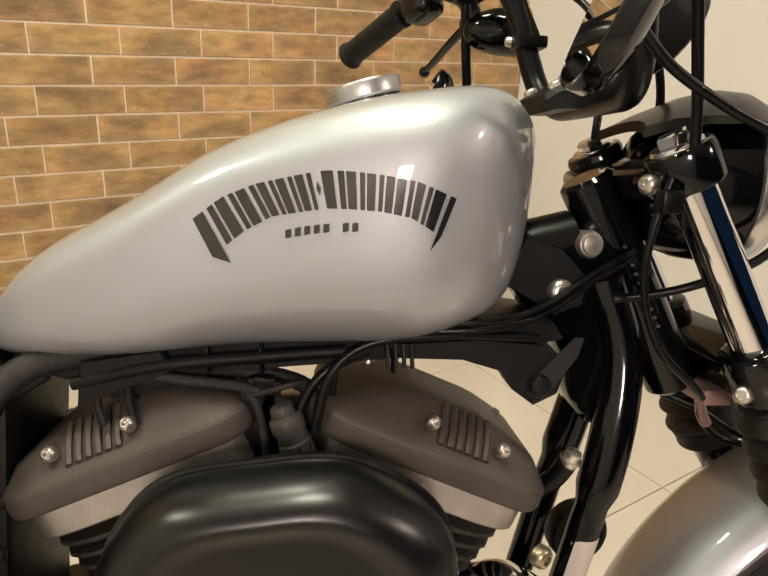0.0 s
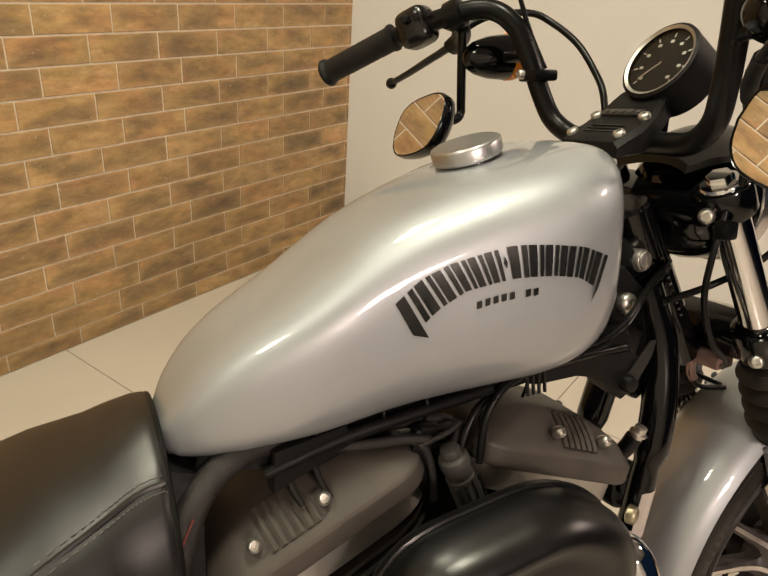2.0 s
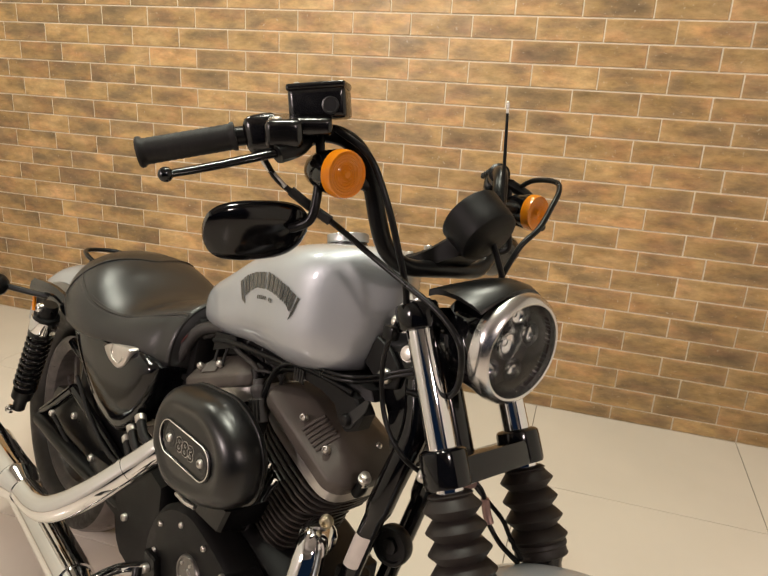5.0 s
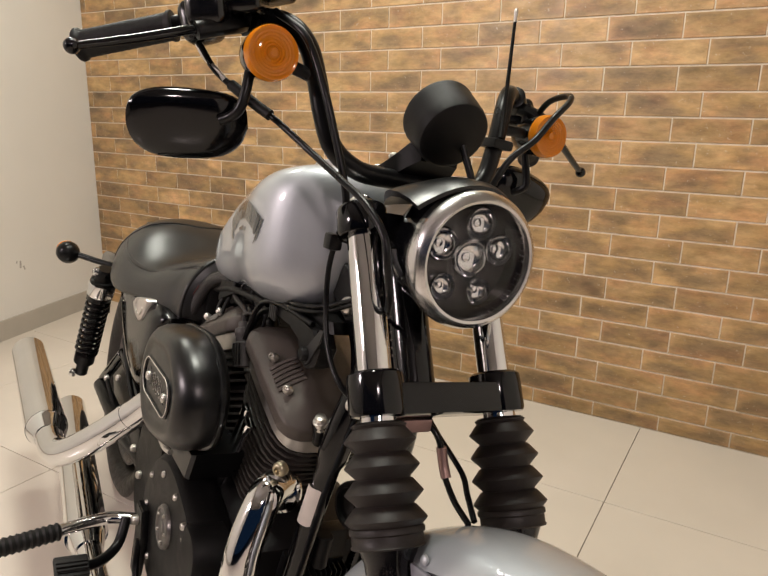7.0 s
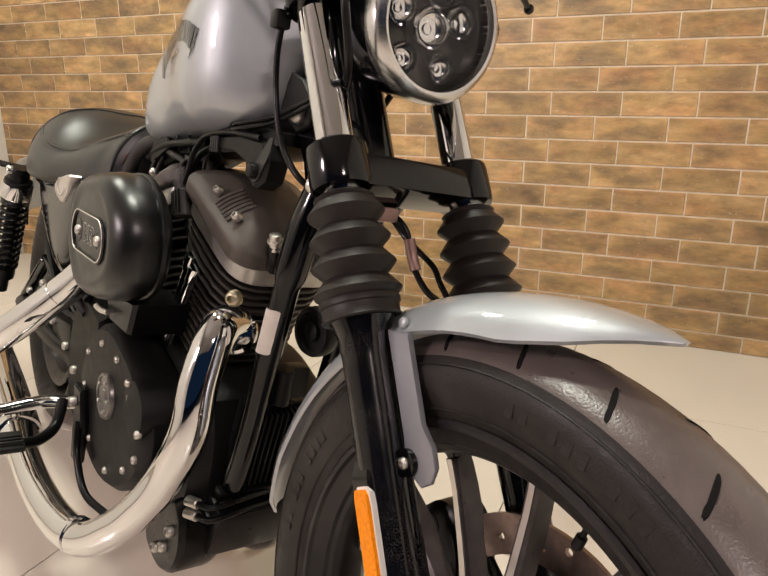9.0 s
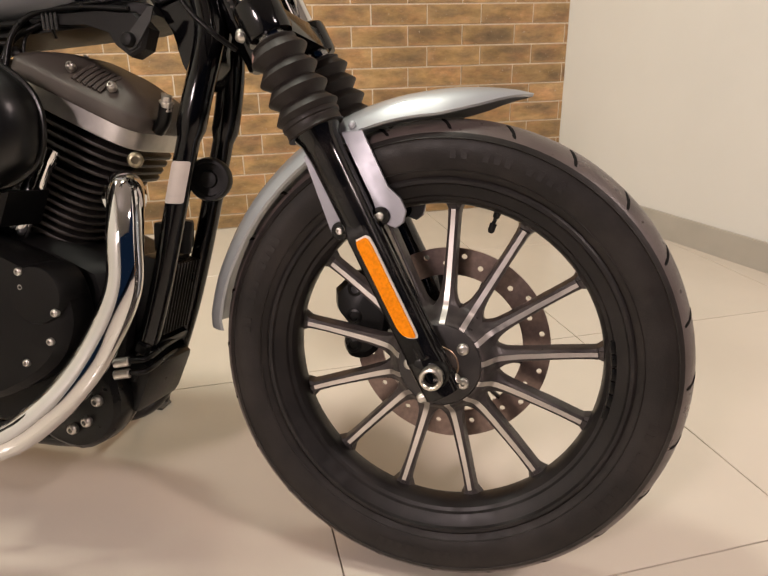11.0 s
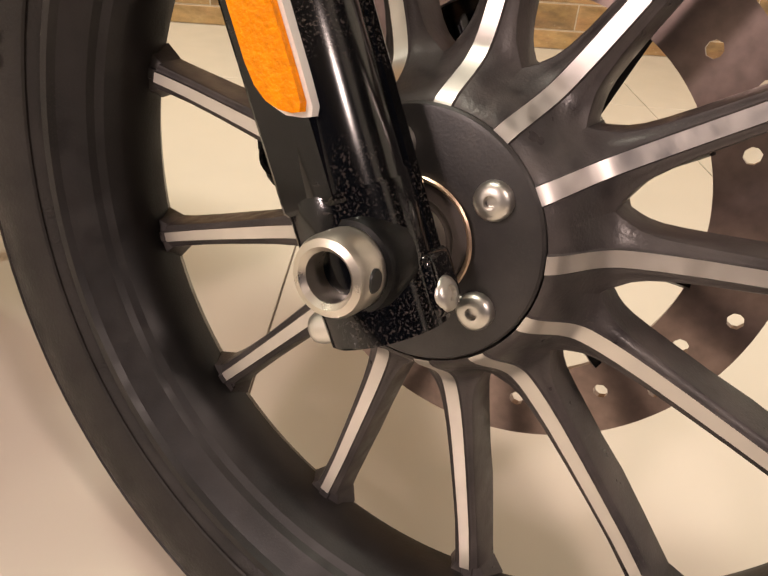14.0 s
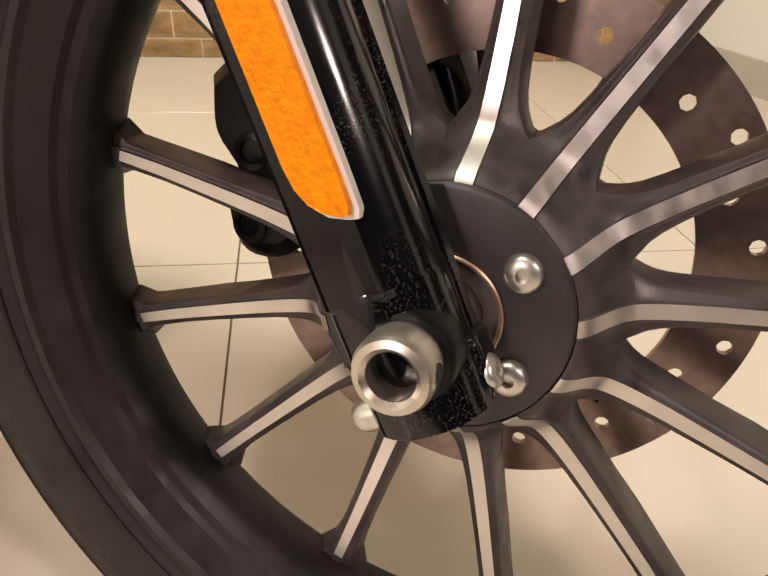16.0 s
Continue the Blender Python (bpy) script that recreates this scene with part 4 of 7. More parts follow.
tank = part("fuel_tank", bm, SILVER, bike, "teardrop fuel tank in metallic silver paint", 70)
# smooth the shell
mod = tank.modifiers.new("smooth", "SMOOTH")
mod.factor, mod.iterations = 0.5, 4

bm = bmesh.new()
cap_p, cap_n = V(-0.605, YC + 0.006, 0.996), V(-0.28, 0, 0.96).normalized()
lathe(bm, cap_p, cap_n, [(0.034, -0.022), (0.034, -0.006), (0.0325, -0.005), (0.0325, -0.001)], 48)
part("filler_neck", bm, DIAL, tank)
bm = bmesh.new()
lathe(bm, cap_p, cap_n, [(0.030, -0.003), (0.0345, -0.002), (0.0358, 0.000), (0.0360, 0.0105), (0.0352, 0.0120), (0.0335, 0.0120), (0.0325, 0.0132), (0.018, 0.0142), (0.004, 0.0144)], 64)
part("fuel_cap", bm, CAP_ALLOY, tank, "brushed alloy fuel cap", 30)

# maker's mark as plain blocks on an arc, with a row of thin bars below
def decal(bm, quad, out=0.0012):
    n = 4
    grid = []
    for i in range(n + 1):
        for j in range(n + 1):
            u_, v_ = i / n, j / n
            (ax, az), (bx, bz), (cx, cz), (dx, dz) = quad
            x = (ax * (1 - u_) + bx * u_) * (1 - v_) + (dx * (1 - u_) + cx * u_) * v_
            z = (az * (1 - u_) + bz * u_) * (1 - v_) + (dz * (1 - u_) + cz * u_) * v_
            grid.append(bm.verts.new(tank_side(x, z, out)))
    for i in range(n):
        for j in range(n):
            bm.faces.new([grid[i * (n + 1) + j], grid[(i + 1) * (n + 1) + j], grid[(i + 1) * (n + 1) + j + 1], grid[i * (n + 1) + j + 1]])


MARK_TOP = [(0.0, -0.742, 0.890), (0.12, -0.719, 0.908), (0.25, -0.693, 0.919), (0.39, -0.664, 0.926), (0.5, -0.642, 0.931), (0.6, -0.622, 0.931), (0.73, -0.597, 0.929), (0.86, -0.571, 0.925), (1.0, -0.541, 0.913)]
MARK_FOOT = [(0.0, -0.727, 0.861), (0.12, -0.703, 0.882), (0.25, -0.680, 0.895), (0.39, -0.655, 0.900), (0.5, -0.637, 0.903), (0.6, -0.620, 0.903), (0.73, -0.598, 0.902), (0.86, -0.575, 0.898), (1.0, -0.552, 0.884)]


def arc_at(t, v):
    """A place on the mark: t along it, v from its foot to its top."""
    (tx, tz), (fx, fz) = lerp_table(MARK_TOP, t), lerp_table(MARK_FOOT, t)
    return fx + (tx - fx) * v, fz + (tz - fz) * v


edges = [0.0, 0.085, 0.165, 0.245, 0.315, 0.385, 0.455, 0.485, 0.58, 0.66, 0.735, 0.775, 0.85, 0.915, 1.0]
for k, (a, b) in enumerate(zip(edges, edges[1:])):
    g = 0.006
    bm = bmesh.new()
    if k == 6:
        m_ = (a + b) / 2
        decal(bm, [arc_at(m_, 0.35), arc_at(b - g, 0.55), arc_at(m_, 0.75), arc_at(a + g, 0.55)])
        part("mark_dot", bm, LOGO_BLACK, tank)
        continue
    # a broad and a thin bar for each block; the outer ones run out in a tail
    m0 = -0.4 if k == 0 else 0.0
    m1 = -0.45 if k == 13 else 0.0
    g, w = 0.004, b - a
    bars = ((a + g, a + w * 0.52, m1, m0), (a + w * 0.70, b - g, m1, m0)) if w > 0.05 else ((a + g, b - g, 0.0, 0.0),)
    for n, (p, q, fa, fb) in enumerate(bars):
        bm = bmesh.new()
        decal(bm, [arc_at(p, fa if n == len(bars) - 1 else 0.0), arc_at(q, fb if n == 0 else 0.0), arc_at(q, 1), arc_at(p, 1)])
        part("mark_block", bm, LOGO_BLACK, tank, "plain black block of an arched mark")
for k in range(8):
    if k == 5:
        continue
    bm = bmesh.new()
    x = -0.670 + 0.0072 * k
    z = 0.8805 + 0.0009 * k - 0.00012 * (k - 4) ** 2
    decal(bm, [(x, z), (x + 0.0045, z + 0.001), (x + 0.0045, z + 0.0075), (x, z + 0.0065)])
    part("small_bar", bm, LOGO_BLACK, tank)

# ---- seat ----
SEAT_ROWS = [
    # x, bottom, top, half width
    (-1.432, 0.735, 0.752, 0.055), (-1.415, 0.705, 0.780, 0.105), (-1.385, 0.680, 0.802, 0.143), (-1.347, 0.655, 0.816, 0.170), (-1.285, 0.640, 0.820, 0.186), (-1.225, 0.640, 0.802, 0.190), (-1.176, 0.645, 0.772, 0.186),
    (-1.132, 0.652, 0.754, 0.178), (-1.089, 0.660, 0.752, 0.166), (-1.034, 0.656, 0.775, 0.150), (-0.985, 0.650, 0.787, 0.136), (-0.967, 0.647, 0.795, 0.126), (-0.944, 0.648, 0.801, 0.120), (-0.932, 0.652, 0.801, 0.117), (-0.926, 0.660, 0.795, 0.110),
]


def seat_at(x, a, out=0.0):
    """A place on the seat's section at x: the angle a runs from the left over the top to the right."""
    b, t, w = lerp_table(SEAT_ROWS, x)
    zc = b + (t - b) * 0.16
    c, s = math.cos(a), math.sin(a)
    h, n = (t - zc, 2.15) if s > 0 else (zc - b, 4.0)
    return V(x, YC + (w + out) * math.copysign(abs(c) ** (2 / 2.25), c), zc + (h + out) * math.copysign(abs(s) ** (2 / n), s))


bm = bmesh.new()
xs_s = []
for (x0, *_), (x1, *_) in zip(SEAT_ROWS, SEAT_ROWS[1:]):
    xs_s += [x0, (x0 + x1) / 2]
xs_s.append(SEAT_ROWS[-1][0])
ring_loft(bm, [[seat_at(x, 2 * math.pi * k / 44) for k in range(44)] for x in xs_s])
seat = part("seat", bm, LEATHER, bike, "black leather solo seat with stitched seams", 70)
mod = seat.modifiers.new("smooth", "SMOOTH")
mod.factor, mod.iterations = 0.5, 1

THREAD = mat("grey_thread", (0.11, 0.10, 0.095), 0.6)
SEAM = [(-1.38, 2.35), (-1.3, 2.52), (-1.2, 2.62), (-1.1, 2.52), (-1.0, 2.38), (-0.955, 2.32), (-0.932, 2.32)]
for mirror in (False, True):
    turn_ = (lambda a: math.pi - a) if mirror else (lambda a: a)
    bm = bmesh.new()
    tube(bm, [seat_at(x, turn_(a), -0.0006) for x, a in SEAM], 0.0024, 6)
    part("seam", bm, LEATHER, seat)
    for off in (-0.055, 0.055):
        bm = bmesh.new()
        path = smooth_path([seat_at(x, turn_(a + off), 0.0003) for x, a in SEAM], 20)
        for a, b in zip(path[::2], path[1::2]):
            rod(bm, a, b, 0.0007, 5)
        part("stitching", bm, THREAD, seat)
bm = bmesh.new()
tube(bm, [seat_at(-0.930, radians(d), -0.002) for d in range(-16, 197, 8)], 0.0034, 8, 2)
part("piping", bm, BLACK_PLASTIC, seat)
bm = bmesh.new()
tube(bm, [seat_at(-1.25 - 0.10 * abs(d - 90) / 90, radians(d), -0.0005) for d in range(10, 171, 8)], 0.0028, 6, 2)
part("seam", bm, LEATHER, seat)


# ---- engine: a V-twin round the crank K ----
K = V(-0.672, YC, 0.365)


def cyl(lean, across, along, y):
    """A place on a cylinder: along its axis, across it towards its lean, at y."""
    c, s = math.cos(radians(22.5)), math.sin(radians(22.5))
    return V(K.x + lean * (along * s + across * c), y, K.z + along * c - across * s)


bm = bmesh.new()
plate(bm, [(-0.485, 0.43), (-0.47, 0.36), (-0.49, 0.26), (-0.56, 0.185), (-0.70, 0.165), (-0.86, 0.19), (-0.98, 0.24), (-1.03, 0.34), (-0.98, 0.44), (-0.86, 0.48), (-0.74, 0.47), (-0.60, 0.47)], -0.085, 0.13, 0.02, rounded=4)
engine = part("engine", bm, BLACK_WRINKLE, bike, "black V-twin engine with grey rocker covers")

for lean, name in ((1, "front_cylinder"), (-1, "rear_cylinder")):
    # barrel and fins
    bm = bmesh.new()
    lathe(bm, cyl(lean, 0, 0.07, YC), cyl(lean, 0, 1, YC) - cyl(lean, 0, 0, YC), [(0.066, 0), (0.066, 0.25)], 28)
    barrel = part(name, bm, BLACK_WRINKLE, bike, "finned black cylinder", 50)
    for along, half, yh in [(0.128 + 0.0125 * k, 0.080, 0.080) for k in range(9)] + [(0.246 + 0.0135 * k, 0.098 + 0.003 * k, 0.083) for k in range(4)]:
        bm = bmesh.new()
        rings = []
        for da, g in ((-0.0022, 0.996), (-0.0012, 1.0), (0.0012, 1.0), (0.0022, 0.996)):
            ring = []
            for k in range(20):
                a = 2 * math.pi * k / 20
                c, s = math.cos(a), math.sin(a)
                ring.append(cyl(lean, half * g * math.copysign(abs(c) ** 0.55, c), along + da, YC - 0.0 + yh * g * math.copysign(abs(s) ** 0.55, s)))
            rings.append(ring)
        ring_loft(bm, rings)
        part("fin", bm, FIN_BLACK, barrel)
    # bright joint band of the head
    bm = bmesh.new()
    ring_o = []
    for along, g in ((0.300, 0.99), (0.3015, 1.0), (0.3275, 1.0), (0.329, 0.99)):
        ring = []
        for k in range(28):
            a = 2 * math.pi * k / 28
            c, s = math.cos(a), math.sin(a)
            ring.append(cyl(lean, 0.003 + 0.110 * g * math.copysign(abs(c) ** 0.4, c), along, YC + 0.004 + 0.088 * g * math.copysign(abs(s) ** 0.4, s)))
        ring_o.append(ring)
    ring_loft(bm, ring_o)
    part("head_band", bm, ALLOY, barrel, "bare alloy band of the cylinder head", 30)
    # rocker cover: a bevelled flange, a step, and a boxy dome with slanting sides
    bm = bmesh.new()
    rings = []
    for along, back, ahead, yr, yl, rad in ((0.328, 0.110, 0.116, 0.092, 0.09, 0.034), (0.334, 0.112, 0.118, 0.094, 0.092, 0.034), (0.350, 0.112, 0.117, 0.093, 0.091, 0.033), (0.356, 0.108, 0.112, 0.087, 0.087, 0.030), (0.3575, 0.106, 0.109, 0.084, 0.085, 0.026), (0.368, 0.088, 0.100, 0.073, 0.068, 0.022), (0.377, 0.066, 0.078, 0.060, 0.050, 0.018), (0.3835, 0.046, 0.054, 0.049, 0.038, 0.014), (0.386, 0.032, 0.040, 0.041, 0.030, 0.010)):
        ring = []
        for k in range(28):
            a = 2 * math.pi * (k + 0.5) / 28
            c, s = math.cos(a), math.sin(a)
            ux, uy = (1 if c > 0 else -1), (1 if s > 0 else -1)
            half, side = (ahead if c > 0 else back), (yl if s > 0 else yr)
            turned = radians(90 * ((k % 7) / 6))
            if ux * uy < 0:
                turned = radians(90) - turned
            ring.append(cyl(lean, ux * (half - rad + rad * math.cos(turned)), along, YC + uy * (side - rad + rad * math.sin(turned))))
        rings.append(ring)
    ring_loft(bm, rings)
    cover = part("rocker_cover", bm, GREY_COVER, bike, "wrinkle-coated grey rocker cover", 28)
    mod = cover.modifiers.new("soft_edges", "BEVEL")
    mod.width, mod.segments, mod.limit_method = 0.0022, 2, "ANGLE"
    # ribs between two cover bolts
    for k in range(6):
        across = 0.000 + 0.0088 * k
        bm = bmesh.new()
        tube(bm, [cyl(lean, across, 0.3585, YC - 0.0845), cyl(lean, across, 0.368, YC - 0.0748), cyl(lean, across, 0.377, YC - 0.0618), cyl(lean, across, 0.383, YC - 0.050)], 0.0036, 6, 2)
        part("rib", bm, GREY_COVER, cover)
    for across in (-0.013, 0.057):
        n = cyl(lean, 0, 0.4, -0.3) - cyl(lean, 0, 0.2, 0)
        bolt(cover, cyl(lean, across, 0.371, YC - 0.0775), n, 0.0068, 0.009, STEEL, "cover_bolt")
    for across in (-0.07, 0.075):
        n = cyl(lean, 0, 1, 0) - cyl(lean, 0, 0, 0)
        bolt(cover, cyl(lean, across, 0.373, YC + 0.02), n, 0.006, 0.008, STEEL, "cover_bolt")
    # pushrod tubes
    for across, y in ((-0.012 * lean - 0.03, -0.088), (0.012 - 0.02, -0.094)):
        bm = bmesh.new()
        a, b = cyl(lean, across * 0.5, 0.115, YC + y), cyl(lean, across + 0.012, 0.262, YC + y + 0.008)
        lathe(bm, a, b - a, [(0.009, 0), (0.0105, 0.004), (0.0105, 0.03), (0.0085, 0.034), (0.0085, 0.115), (0.0105, 0.118), (0.0105, 0.14)], 20)
        part("pushrod_tube", bm, CHROME, engine, "chrome pushrod tube")
bolt(engine, V(-0.438, -0.076, 0.588), (0.6, -1, -0.1), 0.011, 0.010, mat("brass_plug", (0.45, 0.4, 0.28), 0.35, 0.9), "head_plug")

# carburettor body, inlet pipe and plug between the cylinders
bm = bmesh.new()
lathe(bm, (-0.672, YC - 0.02, 0.70), (0, 0, 1), [(0.012, -0.06), (0.017, -0.058), (0.017, -0.01), (0.0155, -0.006), (0.0155, 0.004), (0.012, 0.006), (0.012, 0.02), (0.009, 0.021)], 20)
part("intake_sensor", bm, ALLOY, engine, "bare alloy sensor housing")
bm = bmesh.new()
lathe(bm, (-0.672, YC + 0.04, 0.655), (0, -1, 0), [(0.03, 0), (0.034, 0.02), (0.034, 0.09), (0.028, 0.10)], 24)
tube(bm, [(-0.74, YC, 0.675), (-0.71, YC, 0.69), (-0.672, YC, 0.69), (-0.63, YC, 0.69), (-0.60, YC, 0.675)], 0.022, 16)
part("intake", bm, BLACK_SATIN, engine)

# right crankcase cover with its medallion
bm = bmesh.new()
plate(bm, [(-0.512, 0.405), (-0.505, 0.36), (-0.525, 0.31), (-0.57, 0.27), (-0.64, 0.235), (-0.72, 0.225), (-0.80, 0.245), (-0.845, 0.30), (-0.845, 0.37), (-0.81, 0.43), (-0.76, 0.465), (-0.70, 0.478), (-0.63, 0.465), (-0.56, 0.44)], -0.148, -0.08, 0.012, rounded=4, crown=0.004)
case_cover = part("crankcase_cover", bm, BLACK_WRINKLE, engine, "satin black crankcase cover")
bm = bmesh.new()
lathe(bm, (-0.552, -0.098, 0.400), (0, -1, 0), [(0.043, 0), (0.043, 0.05), (0.040, 0.055), (0.02, 0.0565)], 36)
part("end_cap", bm, BLACK_WRINKLE, engine)
bm = bmesh.new()
lathe(bm, (-0.669, -0.146, 0.378), (0, -1, 0), [(0.036, 0), (0.036, 0.010), (0.034, 0.013), (0.030, 0.013), (0.029, 0.011), (0.012, 0.011), (0.011, 0.013), (0.004, 0.0135)], 40)
part("medallion", bm, mat("dark_medallion_metal", (0.2, 0.19, 0.18), 0.35, 0.9, 0.15, 60), engine, "round bare metal medallion")
for x, z in ((-0.72, 0.445), (-0.642, 0.444), (-0.574, 0.41), (-0.575, 0.30), (-0.655, 0.262), (-0.75, 0.275), (-0.8, 0.35), (-0.79, 0.41), (-0.533, 0.335)):
    bolt(engine, (x, -0.1485, z), (0, -1, 0), 0.0058, 0.006, STEEL, "case_bolt")
for x, z in ((-0.575, 0.432), (-0.520, 0.378)):
    bolt(engine, (x, -0.152, z), (0, -1, 0), 0.006, 0.006, STEEL, "case_bolt")
for k in range(5):
    a = 2 * math.pi * k / 5
    bolt(engine, (-0.669 + 0.024 * math.cos(a), -0.159, 0.378 + 0.024 * math.sin(a)), (0, -1, 0), 0.0028, 0.002, STEEL, "medallion_screw")

# ---- air cleaner ----
AC = [(-0.8053, 0.5944), (-0.8002, 0.6475), (-0.7595, 0.6982), (-0.6845, 0.7138), (-0.6206, 0.7161), (-0.5656, 0.6911), (-0.5364, 0.6525), (-0.5362, 0.6004), (-0.558, 0.5664), (-0.6248, 0.5364), (-0.7352, 0.5229), (-0.7914, 0.5649)]
ac_loop = smooth_path([V(x, 0, z) for x, z in AC] + [V(AC[0][0], 0, AC[0][1])], 5)[:-1]
ac_c = V(-0.668, 0, 0.629)


def ac_ring(y, k):
    y = -0.1203 + (y + 0.10) * 0.864
    return [V(ac_c.x + (p.x - ac_c.x) * k, y, ac_c.z + (p.z - ac_c.z) * k) for p in ac_loop]


def ac_slot(y, hl, hh, n=12, cx=-0.672, cz=0.622):
    out, y = [], y - 0.0105
    for k in range(2 * n):
        t = math.pi * (k + 0.5) / n
        sx = 1 if math.cos(t) > 0 else -1
        out.append(V(cx + sx * (hl - hh) + hh * math.cos(t), y, cz + hh * math.sin(t)))
    return out


bm = bmesh.new()
ring_loft(bm, [ac_ring(y, k) for y, k in ((-0.100, 0.88), (-0.110, 0.99), (-0.115, 1.012), (-0.121, 1.012), (-0.1225, 0.99))])
air_cleaner = part("air_cleaner", bm, BLACK_COVER, bike, "oval satin black air cleaner with a number badge", 30)
bm = bmesh.new()
ring_loft(bm, [ac_ring(y, k) for y, k in ((-0.121, 0.975), (-0.132, 0.992), (-0.148, 0.995), (-0.162, 0.975), (-0.175, 0.925), (-0.184, 0.855), (-0.189, 0.785), (-0.190, 0.735), (-0.1885, 0.68), (-0.187, 0.62), (-0.187, 0.56), (-0.188, 0.5))])
part("cover", bm, BLACK_COVER, air_cleaner, "smooth satin black cover", 70)
bm = bmesh.new()
ring_loft(bm, [ac_slot(-0.180, 0.084, 0.033), ac_slot(-0.1868, 0.084, 0.033), ac_slot(-0.1885, 0.081, 0.0305), ac_slot(-0.1885, 0.080, 0.0295), ac_slot(-0.1848, 0.078, 0.0275)])
part("badge_frame", bm, BLACK_SATIN, air_cleaner, "", 30)
bm = bmesh.new()
ring_loft(bm, [ac_slot(-0.1884, 0.0812, 0.0307), ac_slot(-0.1892, 0.0808, 0.0303), ac_slot(-0.1892, 0.0797, 0.0292), ac_slot(-0.1884, 0.0793, 0.0288)], cap=False)
part("badge_line", bm, MACHINED, air_cleaner, "thin bright outline")
bm = bmesh.new()
ring_loft(bm, [ac_slot(-0.183, 0.0785, 0.028), ac_slot(-0.1858, 0.0785, 0.028)])
badge = part("badge", bm, BLACK_GLOSS, air_cleaner, "black badge plate")
for x in (-0.720, -0.618):
    # raised black ring round each screw, painted in for the shade of a recess
    bm = bmesh.new()
    lathe(bm, (x, -0.1960, 0.622), (0, -1, 0), [(0.017, 0), (0.0165, 0.001), (0.0120, 0.001), (0.0115, 0)], 28, cap=False)
    part("screw_recess_ring", bm, DIAL, air_cleaner)
    bolt(air_cleaner, (x, -0.1965, 0.622), (0, -1, 0), 0.0075, 0.0055, STEEL, "cover_screw")


def lettering(text, size, m, material, parent, name, extrude=0.0006, label="", outline=0.0):
    cu = bpy.data.curves.new(name, "FONT")
    cu.body, cu.size, cu.extrude, cu.align_x, cu.align_y, cu.offset = text, size, extrude, "CENTER", "CENTER", outline
    tmp = bpy.data.objects.new(name, cu)
    scene.collection.objects.link(tmp)
    dg = bpy.context.evaluated_depsgraph_get()
    me = bpy.data.meshes.new_from_object(tmp.evaluated_get(dg))
    bpy.data.objects.remove(tmp)
    me.transform(m)
    me.materials.clear()
    me.materials.append(material)
    ob = new(name, me)
    ob.parent = parent
    if label:
        ob["label"] = label
    return ob


face = Matrix.Translation((-0.669, -0.1967, 0.622)) @ Matrix.Rotation(radians(90), 4, "X")
lettering("883", 0.035, face @ Matrix.Diagonal((1.12, 1, 1, 1)), MACHINED, air_cleaner, "number", 0.0005, "bright outlined number 883", 0.0013)
lettering("883", 0.035, face @ Matrix.Translation((0, 0, 0.0004)) @ Matrix.Diagonal((1.12, 1, 1, 1)), BLACK_GLOSS, air_cleaner, "number_fill", 0.0005, "", 0.0003)
bm = bmesh.new()
plate(bm, [(-0.735, 0.535), (-0.70, 0.49), (-0.61, 0.49), (-0.59, 0.54)], -0.15, -0.06, 0.006)
part("back_box", bm, BLACK_SATIN, air_cleaner)
bm = bmesh.new()
tube(bm, [(-0.735, -0.16, 0.512), (-0.70, -0.162, 0.514), (-0.672, -0.16, 0.518)], 0.0045, 8)
bmesh.ops.translate(bm, verts=bm.verts, vec=(0, 0, -0.01))
part("drain_hose", bm, STEEL, air_cleaner)

# ---- exhausts ----
def pipe(name, pts, r, mat_, parent, label="", segs=28, per=8):
    bm = bmesh.new()
    tube(bm, pts, r, segs, per)
    return part(name, bm, mat_, parent, label, 60)


exhaust_front = pipe("front_exhaust_pipe", [(-0.486, -0.040, 0.530), (-0.466, -0.064, 0.547), (-0.446, -0.090, 0.540), (-0.435, -0.112, 0.482), (-0.434, -0.120, 0.415), (-0.459, -0.132, 0.346), (-0.487, -0.151, 0.290), (-0.524, -0.172, 0.243), (-0.583, -0.195, 0.199), (-0.676, -0.210, 0.1825), (-0.798, -0.216, 0.179), (-0.948, -0.213, 0.179)], 0.0252, CHROME, bike, "polished chrome exhaust pipe")
pipe("muffler", [(-0.93, -0.2135, 0.179), (-1.0, -0.210, 0.179), (-1.06, -0.205, 0.179), (-1.7, -0.165, 0.170)], lambda t: 0.028 + 0.014 * min(1.0, t * 2.4), CHROME, exhaust_front, "chrome muffler")
bm = bmesh.new()
lathe(bm, (-0.480, -0.045, 0.531), (0.6, -0.75, 0.25), [(0.027, 0), (0.031, 0.004), (0.031, 0.010), (0.027, 0.014)], 28)
part("exhaust_flange", bm, CHROME, exhaust_front)
exhaust_rear = pipe("rear_exhaust_pipe", [(-0.80, -0.08, 0.575), (-0.825, -0.135, 0.552), (-0.864, -0.174, 0.499), (-0.907, -0.220, 0.440), (-0.950, -0.256, 0.394), (-0.990, -0.277, 0.367), (-1.040, -0.285, 0.355), (-1.12, -0.287, 0.351)], 0.0265, CHROME, bike, "polished chrome exhaust pipe")
pipe("muffler", [(-1.10, -0.287, 0.351), (-1.15, -0.287, 0.3505), (-1.20, -0.288, 0.350), (-1.70, -0.290, 0.346)], lambda t: 0.028 + 0.014 * min(1.0, t * 3.2), CHROME, exhaust_rear, "chrome muffler")
